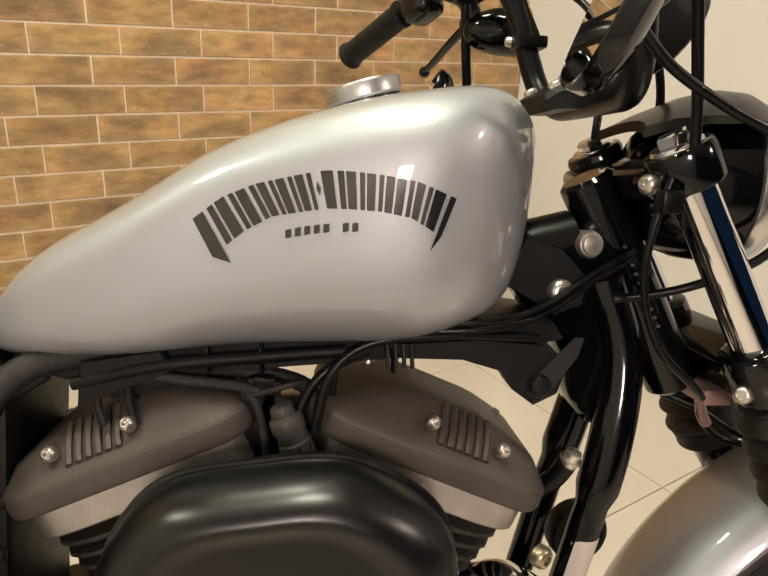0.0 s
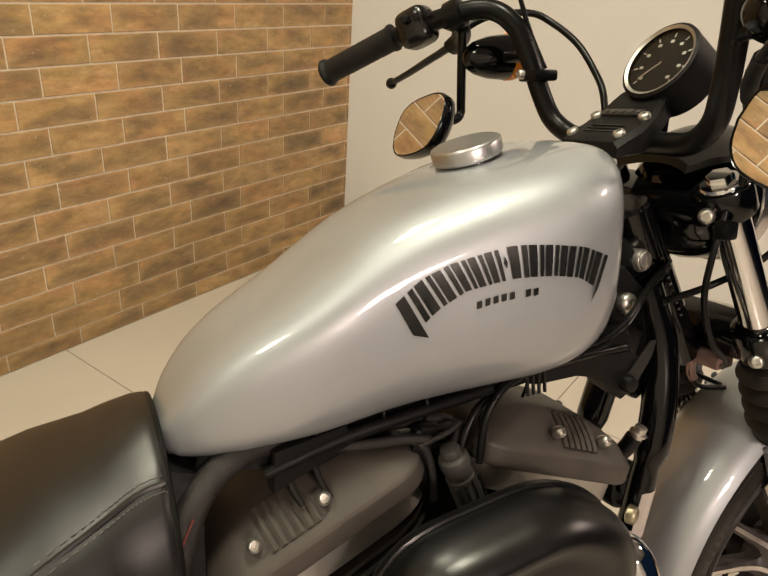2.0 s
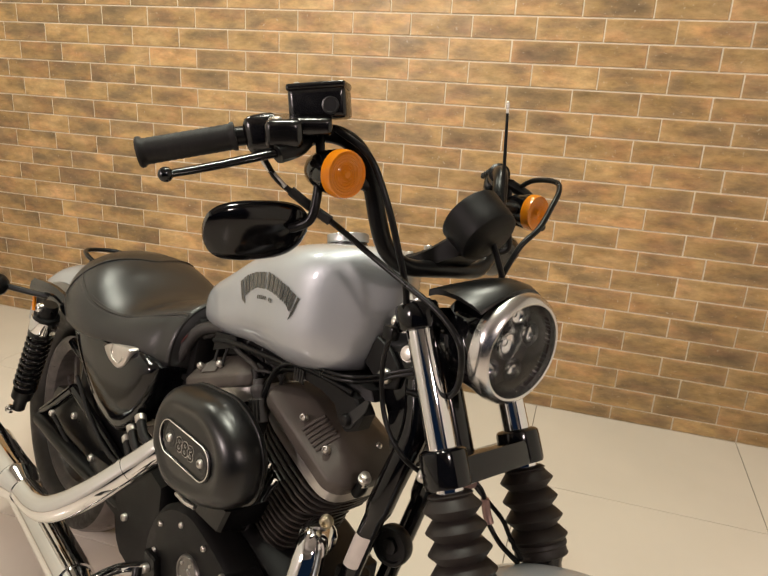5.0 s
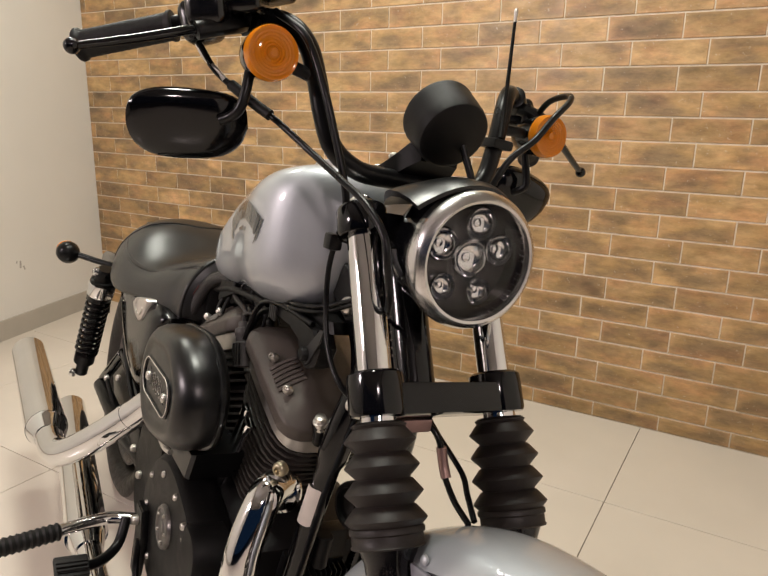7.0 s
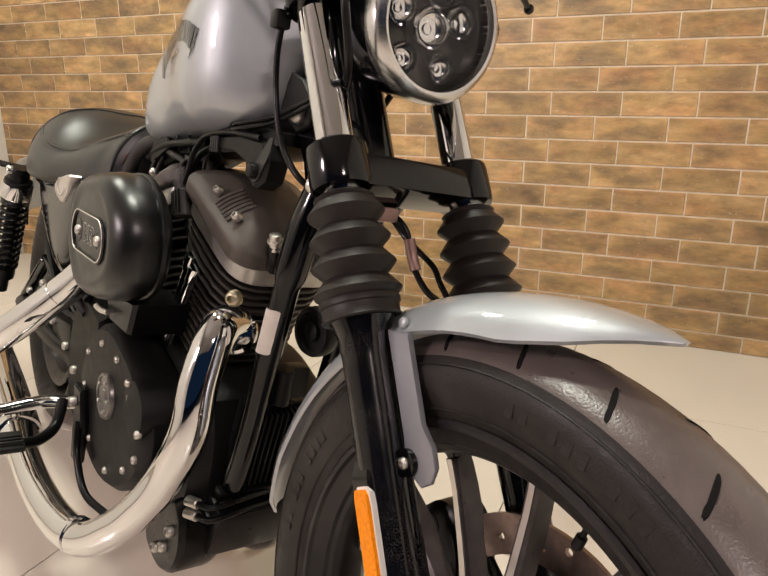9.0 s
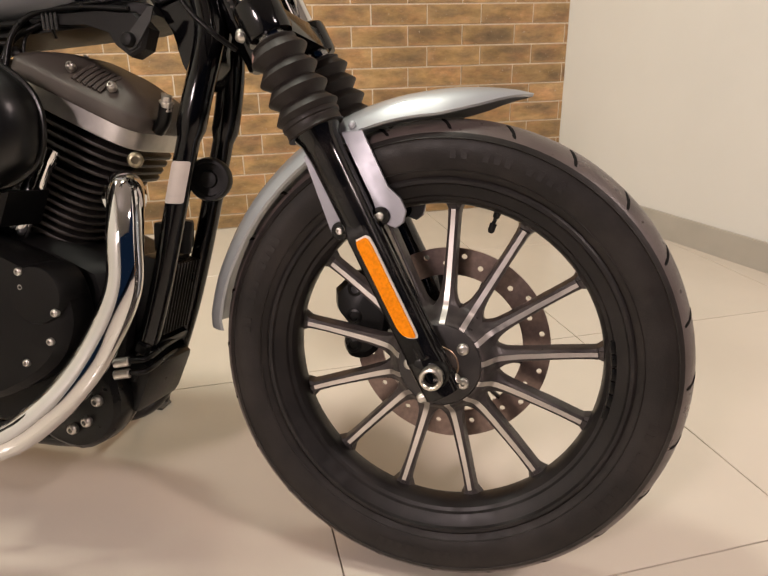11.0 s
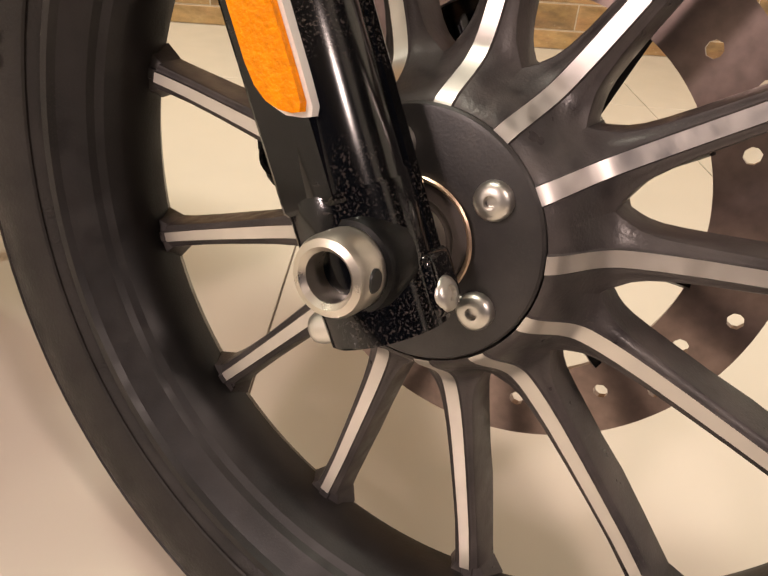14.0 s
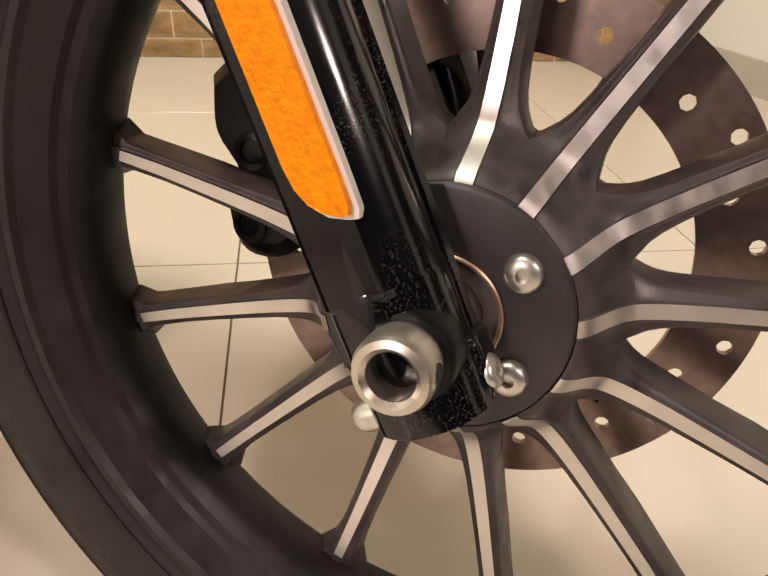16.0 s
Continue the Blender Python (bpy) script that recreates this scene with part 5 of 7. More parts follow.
# black discs close the mufflers, coloured for the unlit bore
for parent, pts in ((exhaust_front, [(-1.7, -0.165, 0.170), (-1.705, -0.1648, 0.1699)]), (exhaust_rear, [(-1.70, -0.290, 0.346), (-1.705, -0.290, 0.346)])):
    bm = bmesh.new()
    rod(bm, pts[0], pts[1], 0.033, 24)
    part("muffler_end_disc", bm, DIAL, parent)
for parent, p, ax in ((exhaust_front, (-0.60, -0.1985, 0.1955), (-1, -0.17, -0.2)), (exhaust_rear, (-0.875, -0.186, 0.484), (-0.5, -0.53, -0.68))):
    bm = bmesh.new()
    lathe(bm, p, ax, [(0.0255, -0.006), (0.0272, -0.005), (0.0272, 0.005), (0.0255, 0.006)], 28)
    part("clamp", bm, CHROME, parent)

# ---- frame ----
for s in (-1, 1):
    bm = bmesh.new()
    y = YC + s * 0.052
    tube(bm, [(-0.372, YC + s * 0.018, 0.835), (-0.352, YC + s * 0.03, 0.765), (-0.362, y * 0.9, 0.68), (-0.385, y, 0.58), (-0.425, y, 0.41), (-0.458, y, 0.30), (-0.50, y, 0.195), (-0.57, y, 0.145), (-0.70, y, 0.135), (-0.95, y, 0.14), (-1.1, y, 0.19)], lambda t: 0.0208 if t < 0.262 else 0.0162, 18)
    tube_ob = part("frame_tube", bm, BLACK_GLOSS, bike, "gloss black frame tube")
    if s < 0:
        bm = bmesh.new()
        rings = []
        for t in (0, 0.03, 0.06, 0.94, 0.97, 1):
            z = 0.588 - 0.06 * t
            x = -0.3835 - (0.588 - z) * 0.235
            wd = 0.75 if t in (0, 1) else 1.0
            rings.append([V(x + 0.0176 * math.cos(a) , y + 0.0176 * math.sin(a), z) for a in (radians(-78 + 0.68 * q * wd) for q in (-75, -45, -15, 15, 45, 75))] + [V(x + 0.0168 * math.cos(a), y + 0.0168 * math.sin(a), z) for a in (radians(-78 + 0.68 * q * wd) for q in (75, 45, 15, -15, -45, -75))])
        ring_loft(bm, rings)
        part("sticker", bm, STICKER, tube_ob, "blank pale grey label")
bm = bmesh.new()
tube(bm, [(-0.40, YC, 0.87), (-0.50, YC, 0.845), (-0.70, YC, 0.80), (-0.90, YC, 0.76), (-1.0, YC, 0.70)], 0.03, 16)
part("frame_backbone", bm, BLACK_SATIN, bike)
bm = bmesh.new()
plate(bm, [(-0.475, 0.845), (-0.455, 0.878), (-0.425, 0.868), (-0.393, 0.838), (-0.398, 0.812), (-0.425, 0.803), (-0.445, 0.815), (-0.48, 0.835)], -0.026, -0.018, 0.002)
gusset = part("tank_mount_plate", bm, BLACK_PLASTIC, bike, "black tank mounting plate")
bolt(gusset, (-0.421, -0.027, 0.8255), (0.1, -1, 0.1), 0.0125, 0.009, STEEL, "mount_bolt")
bm = bmesh.new()
lathe(bm, (-0.396, 0.0, 0.868), (0.15, -1, 0.1), [(0.0135, 0), (0.0135, 0.018), (0.012, 0.022), (0.0105, 0.022), (0.0095, 0.025), (0.004, 0.0265)], 28)
part("lock_cap", bm, STEEL, bike, "round bright steering lock cover")

# wiring tray, coil cover and cables below the tank
bm = bmesh.new()
plate(bm, [(-0.90, 0.775), (-0.86, 0.782), (-0.60, 0.79), (-0.47, 0.805), (-0.43, 0.80), (-0.42, 0.785), (-0.47, 0.775), (-0.62, 0.762), (-0.74, 0.752), (-0.79, 0.735), (-0.82, 0.726), (-0.845, 0.74), (-0.905, 0.757)], -0.045, 0.06, 0.004)
tray = part("wiring_tray", bm, BLACK_PLASTIC, bike, "black plastic tray below the tank")
bm = bmesh.new()
plate(bm, [(-0.592, 0.785), (-0.50, 0.79), (-0.44, 0.785), (-0.420, 0.765), (-0.428, 0.738), (-0.449, 0.727), (-0.470, 0.742), (-0.482, 0.760), (-0.52, 0.771), (-0.575, 0.772)], -0.062, -0.03, 0.004)
lathe(bm, (-0.448, -0.066, 0.749), (0, -1, 0), [(0.010, -0.004), (0.010, 0.004), (0.008, 0.007), (0.003, 0.008)], 20)
part("coil_cover", bm, BLACK_PLASTIC, bike, "matt black coil cover", 35)
# black bars laid on the coil cover, for the dark inside its vents
for k in range(4):
    bm = bmesh.new()
    tube(bm, [(-0.585 + 0.007 * k, -0.066, 0.786), (-0.583 + 0.007 * k, -0.066, 0.764)], 0.002, 6, straight=True)
    part("vent_slot_bar", bm, DIAL, tray)
bm = bmesh.new()
plate(bm, [(-0.456, 0.740), (-0.447, 0.735), (-0.438, 0.739), (-0.414, 0.774), (-0.409, 0.792), (-0.418, 0.792), (-0.455, 0.752)], -0.0645, -0.0625, 0.0008)
part("coil_link", bm, mat("worn_bracket_steel", (0.03, 0.03, 0.03), 0.4, 0.4, 0.15, 60), tray, "dull steel bracket strip")


def cable(name, pts, r, material, parent, label="", segs=8):
    bm = bmesh.new()
    tube(bm, pts, r, segs, 7)
    return part(name, bm, material, parent, label, 60)


cable("loom", [(-0.80, -0.03, 0.765), (-0.865, -0.045, 0.765), (-0.905, -0.06, 0.745), (-0.93, -0.072, 0.70), (-0.945, -0.08, 0.65), (-0.96, -0.08, 0.60), (-0.975, -0.07, 0.55)], 0.0125, LOOM, bike, "braided black wiring loom", 12)
cable("loom", [(-0.88, -0.035, 0.75), (-0.925, -0.05, 0.72), (-0.945, -0.055, 0.66), (-0.965, -0.055, 0.58)], 0.009, LOOM, bike, "braided black wiring loom", 10)
cable("red_wire", [(-0.915, -0.078, 0.735), (-0.935, -0.086, 0.70), (-0.945, -0.09, 0.665)], 0.0011, RED_WIRE, bike, "red wire", 6)
cable("plug_lead", [(-0.60, -0.05, 0.775), (-0.64, -0.058, 0.755), (-0.66, -0.064, 0.72), (-0.665, -0.07, 0.68)], 0.0048, BLACK_SATIN, bike, "black ignition lead")
cable("plug_lead", [(-0.45, -0.06, 0.79), (-0.53, -0.066, 0.793), (-0.60, -0.066, 0.785), (-0.633, -0.07, 0.758), (-0.645, -0.075, 0.71)], 0.0042, BLACK_SATIN, bike, "black ignition lead")
cable("hose", [(-0.73, -0.02, 0.745), (-0.715, -0.03, 0.72), (-0.71, -0.035, 0.68)], 0.0075, RUBBER, bike, "rubber hose")
cable("hose", [(-0.77, -0.025, 0.752), (-0.70, -0.03, 0.748), (-0.655, -0.03, 0.735), (-0.648, -0.03, 0.71), (-0.66, -0.02, 0.695)], 0.008, LOOM, bike, "braided hose")
for x in (-0.80, -0.735, -0.69, -0.575):
    cable("cable_tie", [(x, -0.047, 0.79), (x - 0.003, -0.058, 0.775), (x - 0.002, -0.05, 0.755)], 0.002, BLACK_SATIN, tray, "", 6)
cable("tray_cable", [(-0.85, -0.055, 0.745), (-0.78, -0.058, 0.762), (-0.70, -0.058, 0.770), (-0.62, -0.056, 0.776)], 0.006, BLACK_PLASTIC, tray)
for dz in (0.0, 0.007):
    cable("frame_cable", [(-0.55, -0.064, 0.795 + dz), (-0.49, -0.066, 0.80 + dz), (-0.44, -0.05, 0.812 + dz), (-0.39, -0.03, 0.838 + dz), (-0.35, -0.02, 0.858 + dz)], 0.0032, BLACK_SATIN, bike, "black cable", 6)
# intake sensor, connectors and breather pipe between the cylinders
bm = bmesh.new()
lathe(bm, (-0.674, -0.068, 0.728), (0.36, 0.0, -0.93), [(0.003, -0.004), (0.009, -0.003), (0.0105, 0.0), (0.0105, 0.006), (0.0145, 0.008), (0.0155, 0.011), (0.0155, 0.019), (0.0138, 0.022), (0.0138, 0.030), (0.0150, 0.032), (0.0150, 0.070), (0.012, 0.072)], 26)
sensor = part("intake_sensor", bm, mat("grey_moulded_plastic", (0.045, 0.042, 0.04), 0.5, 0, 0.2, 40, spec=0.3, dust=0.08), bike, "ribbed grey plastic intake sensor", 30)
for k in range(4):
    bm = bmesh.new()
    q = V(-0.674, -0.068, 0.728) + V(0.36, 0, -0.93) * 0.05 + V(-0.93, 0, -0.36) * (0.0135 - 0.009 * k) + V(0, -0.0152 + 0.0012 * abs(k - 1.5), 0)
    box(bm, q, (0.0022, 0.003, 0.036), 0.0006, Matrix.Rotation(radians(-21), 3, "Y"), 1)
    part("rib", bm, BLACK_PLASTIC, sensor)
for c_, size_, turn_ in (((-0.704, -0.052, 0.722), (0.020, 0.018, 0.030), 24), ((-0.700, -0.047, 0.690), (0.026, 0.020, 0.034), -12), ((-0.726, -0.048, 0.708), (0.018, 0.016, 0.020), 40), ((-0.690, -0.050, 0.742), (0.030, 0.014, 0.014), 8)):
    bm = bmesh.new()
    box(bm, c_, size_, 0.003, Matrix.Rotation(radians(turn_), 3, "Y"))
    box(bm, V(*c_) + V(0, -0.002, size_[2] * 0.42), (size_[0] * 0.62, size_[1] * 0.9, size_[2] * 0.5), 0.002, Matrix.Rotation(radians(turn_), 3, "Y"))
    part("connector", bm, BLACK_PLASTIC, bike, "black plastic wiring connector")
bm = bmesh.new()
box(bm, (-0.7205, -0.0575, 0.7195), (0.011, 0.0012, 0.009), 0.0003, Matrix.Rotation(radians(35), 3, "Y"))
tag = part("wire_tag", bm, mat("yellow_tag", (0.75, 0.45, 0.03), 0.5, 0, 0.08, 60), bike, "small yellow tag on a wire")
bm = bmesh.new()
box(bm, (-0.7205, -0.0585, 0.7195), (0.003, 0.0006, 0.005), 0, Matrix.Rotation(radians(35), 3, "Y"))
part("printed_bar", bm, DIAL, tag)
cable("breather_pipe", [(-0.622, -0.046, 0.768), (-0.628, -0.052, 0.755), (-0.630, -0.054, 0.735), (-0.627, -0.053, 0.705), (-0.621, -0.052, 0.672)], 0.0028, BLACK_SATIN, bike, "thin black breather pipe", 8)
bm = bmesh.new()
lathe(bm, (-0.621, -0.052, 0.684), (0.1, 0, -1), [(0.0025, 0), (0.0048, 0.001), (0.0048, 0.008), (0.0036, 0.009), (0.0036, 0.016)], 12)
part("pipe_fitting", bm, STEEL, bike)
for pts_, r_ in (([(-0.79, -0.05, 0.752), (-0.75, -0.056, 0.748), (-0.716, -0.056, 0.744), (-0.690, -0.058, 0.738)], 0.0055), ([(-0.715, -0.055, 0.744), (-0.698, -0.060, 0.732), (-0.690, -0.062, 0.705), (-0.686, -0.058, 0.672)], 0.0042), ([(-0.655, -0.056, 0.748), (-0.672, -0.064, 0.746), (-0.700, -0.060, 0.736), (-0.722, -0.056, 0.726)], 0.003)):
    cable("engine_wire", pts_, r_, LOOM, bike, "sleeved black engine wire", 8)

# wedge-shaped cover over the rear rocker box, with two leads below it
bm = bmesh.new()
plate(bm, [(-0.8457, 0.7259), (-0.8425, 0.765), (-0.775, 0.776), (-0.768, 0.757)], -0.060, -0.040, 0.002)
wedge = part("lead_cover", bm, BLACK_PLASTIC, bike, "wedge-shaped black lead cover")
for x in (-0.832, -0.806):
    cable("lead", [(x, -0.052, 0.742), (x + 0.004, -0.060, 0.726), (x + 0.010, -0.066, 0.712)], 0.0032, RUBBER, wedge, "", 8)

# knock fitting in front of the front head
bm = bmesh.new()
lathe(bm, (-0.402, -0.05, 0.678), (-0.25, 0.3, -1), [(0.004, 0), (0.0075, 0.001), (0.0075, 0.008), (0.0105, 0.0085), (0.0105, 0.011), (0.008, 0.0115), (0.008, 0.022)], 18)
part("engine_mount_bolt", bm, STEEL, bike, "bright engine mount bolt")
cable("mount_link", [(-0.407, -0.045, 0.664), (-0.415, -0.038, 0.645), (-0.43, -0.03, 0.63)], 0.010, BLACK_SATIN, bike, "black engine mount link", 10)

# horn, finned regulator and lower front parts
bm = bmesh.new()
lathe(bm, (-0.372, 0.03, 0.562), (0.15, -1, 0), [(0.017, 0), (0.031, 0.012), (0.0325, 0.02), (0.0325, 0.03), (0.0305, 0.034), (0.0255, 0.034), (0.024, 0.029), (0.013, 0.028), (0.0115, 0.033), (0.004, 0.034)], 32)
part("horn", bm, BLACK_PLASTIC, bike, "round black horn")
bm = bmesh.new()
box(bm, (-0.456, YC - 0.01, 0.385), (0.03, 0.09, 0.125), 0.004, Matrix.Rotation(radians(13), 3, "Y"))
regulator = part("regulator", bm, BLACK_SATIN, bike, "finned black regulator")
for k in range(11):
    bm = bmesh.new()
    box(bm, (-0.436, YC - 0.052 + 0.0084 * k, 0.38), (0.026, 0.0028, 0.115), 0.0008, Matrix.Rotation(radians(13), 3, "Y"), 1)
    part("fin", bm, BLACK_SATIN, regulator)
bm = bmesh.new()
box(bm, (-0.482, YC - 0.015, 0.255), (0.075, 0.12, 0.085), 0.012, Matrix.Rotation(radians(22), 3, "Y"))
front_mount = part("front_mount", bm, BLACK_SATIN, bike, "black lower front engine mount")
for x, z, wide, high in ((-0.452, 0.308, 0.12, 0.016), (-0.468, 0.265, 0.13, 0.014)):
    bm = bmesh.new()
    box(bm, (x, YC - 0.015, z), (0.02, wide, high), 0.004, Matrix.Rotation(radians(22), 3, "Y"))
    part("mount_bar", bm, BLACK_SATIN, front_mount)
bm = bmesh.new()
box(bm, (-0.428, YC - 0.01, 0.475), (0.03, 0.07, 0.045), 0.006)
rod(bm, (-0.408, YC - 0.02, 0.45), (-0.403, YC - 0.02, 0.50), 0.012)
part("relay_box", bm, BLACK_PLASTIC, bike, "small black relay box")
for z in (0.300, 0.282):
    cable("brake_line", [(-0.452, YC + 0.03, z), (-0.438, YC - 0.03, z + 0.004), (-0.436, YC - 0.085, z - 0.002), (-0.458, YC - 0.098, z - 0.004)], 0.0045, BLACK_SATIN, bike, "black brake line")
    bm = bmesh.new()
    rod(bm, (-0.455, YC - 0.097, z - 0.004), (-0.477, YC - 0.104, z - 0.008), 0.0075, 12)
    part("line_fitting", bm, STEEL, bike, "bright hose fitting")
bm = bmesh.new()
plate(bm, [(-0.475, 0.275), (-0.50, 0.285), (-0.55, 0.245), (-0.60, 0.20), (-0.60, 0.165), (-0.54, 0.15), (-0.49, 0.175), (-0.468, 0.22)], -0.10, -0.05, 0.008, rounded=3)
part("mount_bracket", bm, BLACK_SATIN, bike, "black engine mount bracket")
for x, z in ((-0.52, 0.20), (-0.545, 0.185), (-0.50, 0.235)):
    bolt(bike, (x, -0.10, z), (0, -1, 0), 0.0085, 0.01, STEEL, "bracket_bolt")
# side stand: a bent leg on a sole with an upright web
bm = bmesh.new()
tube(bm, [(-0.70, YC + 0.09, 0.19), (-0.700, YC + 0.16, 0.145), (-0.690, YC + 0.23, 0.095), (-0.680, YC + 0.285, 0.070)], 0.011, 12)
lean = Matrix.Rotation(radians(11), 3, "X")
box(bm, (-0.690, YC + 0.295, 0.0595), (0.085, 0.036, 0.006), 0.002, lean)
web = [V(-0.735, YC + 0.300, 0.064), V(-0.650, YC + 0.303, 0.064), V(-0.650, YC + 0.312, 0.106), V(-0.658, YC + 0.313, 0.110)]
ring_loft(bm, [web, [p + V(0, 0.007, 0) for p in web]])
part("side_stand", bm, mat("worn_stand_steel", (0.10, 0.095, 0.09), 0.45, 0.3, 0.25, 40, dust=0.1), bike, "worn grey side stand resting on the floor")
# steering-neck casting, electrical box and the side of the rear frame
bm = bmesh.new()
plate(bm, [(-0.470, 0.842), (-0.425, 0.872), (-0.385, 0.880), (-0.350, 0.850), (-0.336, 0.790), (-0.345, 0.720), (-0.372, 0.690), (-0.395, 0.715), (-0.412, 0.765), (-0.440, 0.800)], YC - 0.030, YC + 0.030, 0.008, rounded=3)
part("frame_neck", bm, BLACK_GLOSS, bike, "gloss black frame neck casting")
bm = bmesh.new()
plate(bm, [(-0.900, 0.755), (-0.925, 0.765), (-1.02, 0.69), (-1.03, 0.50), (-0.985, 0.44), (-0.915, 0.44), (-0.912, 0.55)], -0.058, 0.085, 0.008)
box_ob = part("electrical_box", bm, BLACK_PLASTIC, bike, "black plastic electrical box below the seat")
for k in range(4):
    bm = bmesh.new()
    box(bm, (-0.945 - 0.004 * k, -0.061, 0.64 - 0.05 * k), (0.075, 0.010, 0.012), 0.003)
    part("rib", bm, BLACK_PLASTIC, box_ob)
bm = bmesh.new()
plate(bm, [(-1.37, 0.63), (-1.30, 0.60), (-1.05, 0.45), (-0.93, 0.42), (-0.92, 0.28), (-1.05, 0.235), (-1.30, 0.255), (-1.50, 0.285), (-1.56, 0.34), (-1.52, 0.40), (-1.38, 0.43), (-1.36, 0.50), (-1.42, 0.60)], -0.088, -0.060, 0.006)
side = part("rear_frame_side", bm, BLACK_SATIN, bike, "black side of the rear frame")
for a, b, r in (((-0.95, -0.092, 0.47), (-1.40, -0.105, 0.565), 0.013), ((-0.98, -0.095, 0.36), (-1.36, -0.105, 0.455), 0.012), ((-1.36, -0.105, 0.455), (-1.52, -0.115, 0.33), 0.014)):
    bm = bmesh.new()
    rod(bm, a, b, r, 14)
    part("frame_stay", bm, BLACK_GLOSS, side)
bm = bmesh.new()
box(bm, (-1.12, -0.105, 0.345), (0.16, 0.03, 0.055), 0.008, Matrix.Rotation(radians(-8), 3, "Y"))
part("brake_master", bm, BLACK_SATIN, side, "black rear brake master cylinder")
for x, z in ((-1.06, 0.335), (-1.18, 0.355), (-1.30, 0.41), (-0.985, 0.31), (-1.44, 0.36)):
    bolt(side, (x, -0.122, z), (0, -1, 0), 0.0085, 0.008, STEEL, "frame_bolt")
for pts in ([(-0.96, -0.10, 0.44), (-1.06, -0.118, 0.40), (-1.20, -0.115, 0.42), (-1.33, -0.115, 0.50)], [(-0.98, -0.10, 0.40), (-1.10, -0.120, 0.315), (-1.28, -0.118, 0.315), (-1.42, -0.125, 0.36)]):
    cable("rear_hose", pts, 0.0055, RUBBER, side, "black brake hose", 8)


# ---- headlight ----
HL, HN = V(-0.236, 0.014, 0.927), V(1, -0.10, -0.03).normalized()
HX, HY = V(0, 0, 1).cross(HN).normalized(), HN.cross(V(0, 0, 1).cross(HN).normalized())
bm = bmesh.new()
lathe(bm, HL, HN, [(0.02, -0.112), (0.045, -0.104), (0.064, -0.084), (0.0735, -0.055), (0.0765, -0.022), (0.0765, -0.012), (0.070, -0.012), (0.068, -0.036), (0.001, -0.036)], 56)
headlight = part("headlight", bm, BLACK_GLOSS, bike, "round headlight with six projector lenses and a silver rim", 50)
bm = bmesh.new()
lathe(bm, HL, HN, [(0.0745, -0.018), (0.0785, -0.015), (0.0795, -0.008), (0.0785, 0.000), (0.0745, 0.008), (0.069, 0.012), (0.066, 0.011), (0.0645, 0.005), (0.0645, -0.006)], 72, closed=True)
part("rim", bm, mat("satin_chrome_rim", (0.66, 0.65, 0.64), 0.24, 1.0, 0.05, 20), headlight, "satin silver rim")
bm = bmesh.new()
lathe(bm, HL, HN, [(0.0645, -0.030), (0.0645, 0.003), (0.0655, 0.004), (0.066, -0.032), (0.01, -0.034), (0.01, -0.030)], 56, closed=True)
part("lamp_bowl", bm, mat("dark_lamp_bowl", (0.055, 0.05, 0.048), 0.2, 0.2, 0.2, 30), headlight)


def on_lamp(a, b, h):
    return HL + HX * a + HY * b + HN * h


for a, b, r in ((0.006, 0.0, 0.0210), (0.011, 0.041, 0.0185), (-0.022, -0.036, 0.0155), (0.027, -0.037, 0.0155), (-0.034, 0.012, 0.0185), (0.043, 0.014, 0.0175)):
    bm = bmesh.new()
    lathe(bm, on_lamp(a, b, -0.031), HN, [(r, 0), (r * 1.08, 0.004), (r * 1.08, 0.012), (r, 0.014), (r * 0.86, 0.007), (r * 0.55, 0.0035), (r * 0.3, 0.003), (r * 0.24, 0.005), (r * 0.05, 0.006)], 32)
    part("reflector_cup", bm, REFLECTOR, headlight)
    bm = bmesh.new()
    lathe(bm, on_lamp(a, b, -0.022), HN, [(r * 0.88, 0.002), (r * 0.84, 0.005), (r * 0.70, 0.0095), (r * 0.42, 0.0128), (r * 0.01, 0.014)], 32, cap=False)
    part("projector_lens", bm, GLASS, headlight, "clear projector lens", 60)
bm = bmesh.new()
lathe(bm, HL, HN, [(0.0648, 0.0), (0.055, 0.0065), (0.04, 0.0105), (0.02, 0.013), (0.0003, 0.0136)], 64, cap=False)
part("front_glass", bm, GLASS, headlight, "clear domed front glass", 80)
# visor above it
bm = bmesh.new()
rings = []
for x, zc, hw, drop, th in ((-0.350, 0.985, 0.052, 0.008, 0.010), (-0.330, 0.997, 0.064, 0.013, 0.009), (-0.303, 1.009, 0.076, 0.022, 0.007), (-0.275, 1.016, 0.081, 0.029, 0.006), (-0.252, 1.015, 0.080, 0.033, 0.005), (-0.240, 1.010, 0.077, 0.034, 0.004)):
    top, low = [], []
    for k in range(17):
        s = -1 + 2 * k / 16
        z = zc - drop * abs(s) ** 2.0
        top.append(V(x - 0.012 * abs(s) ** 2, 0.012 + hw * s, z))
        low.append(V(x - 0.012 * abs(s) ** 2, 0.012 + hw * s * 0.96, z - th))
    rings.append(top + low[::-1])
ring_loft(bm, rings)
part("headlight_visor", bm, BLACK_COVER, bike, "satin black headlight visor", 45)

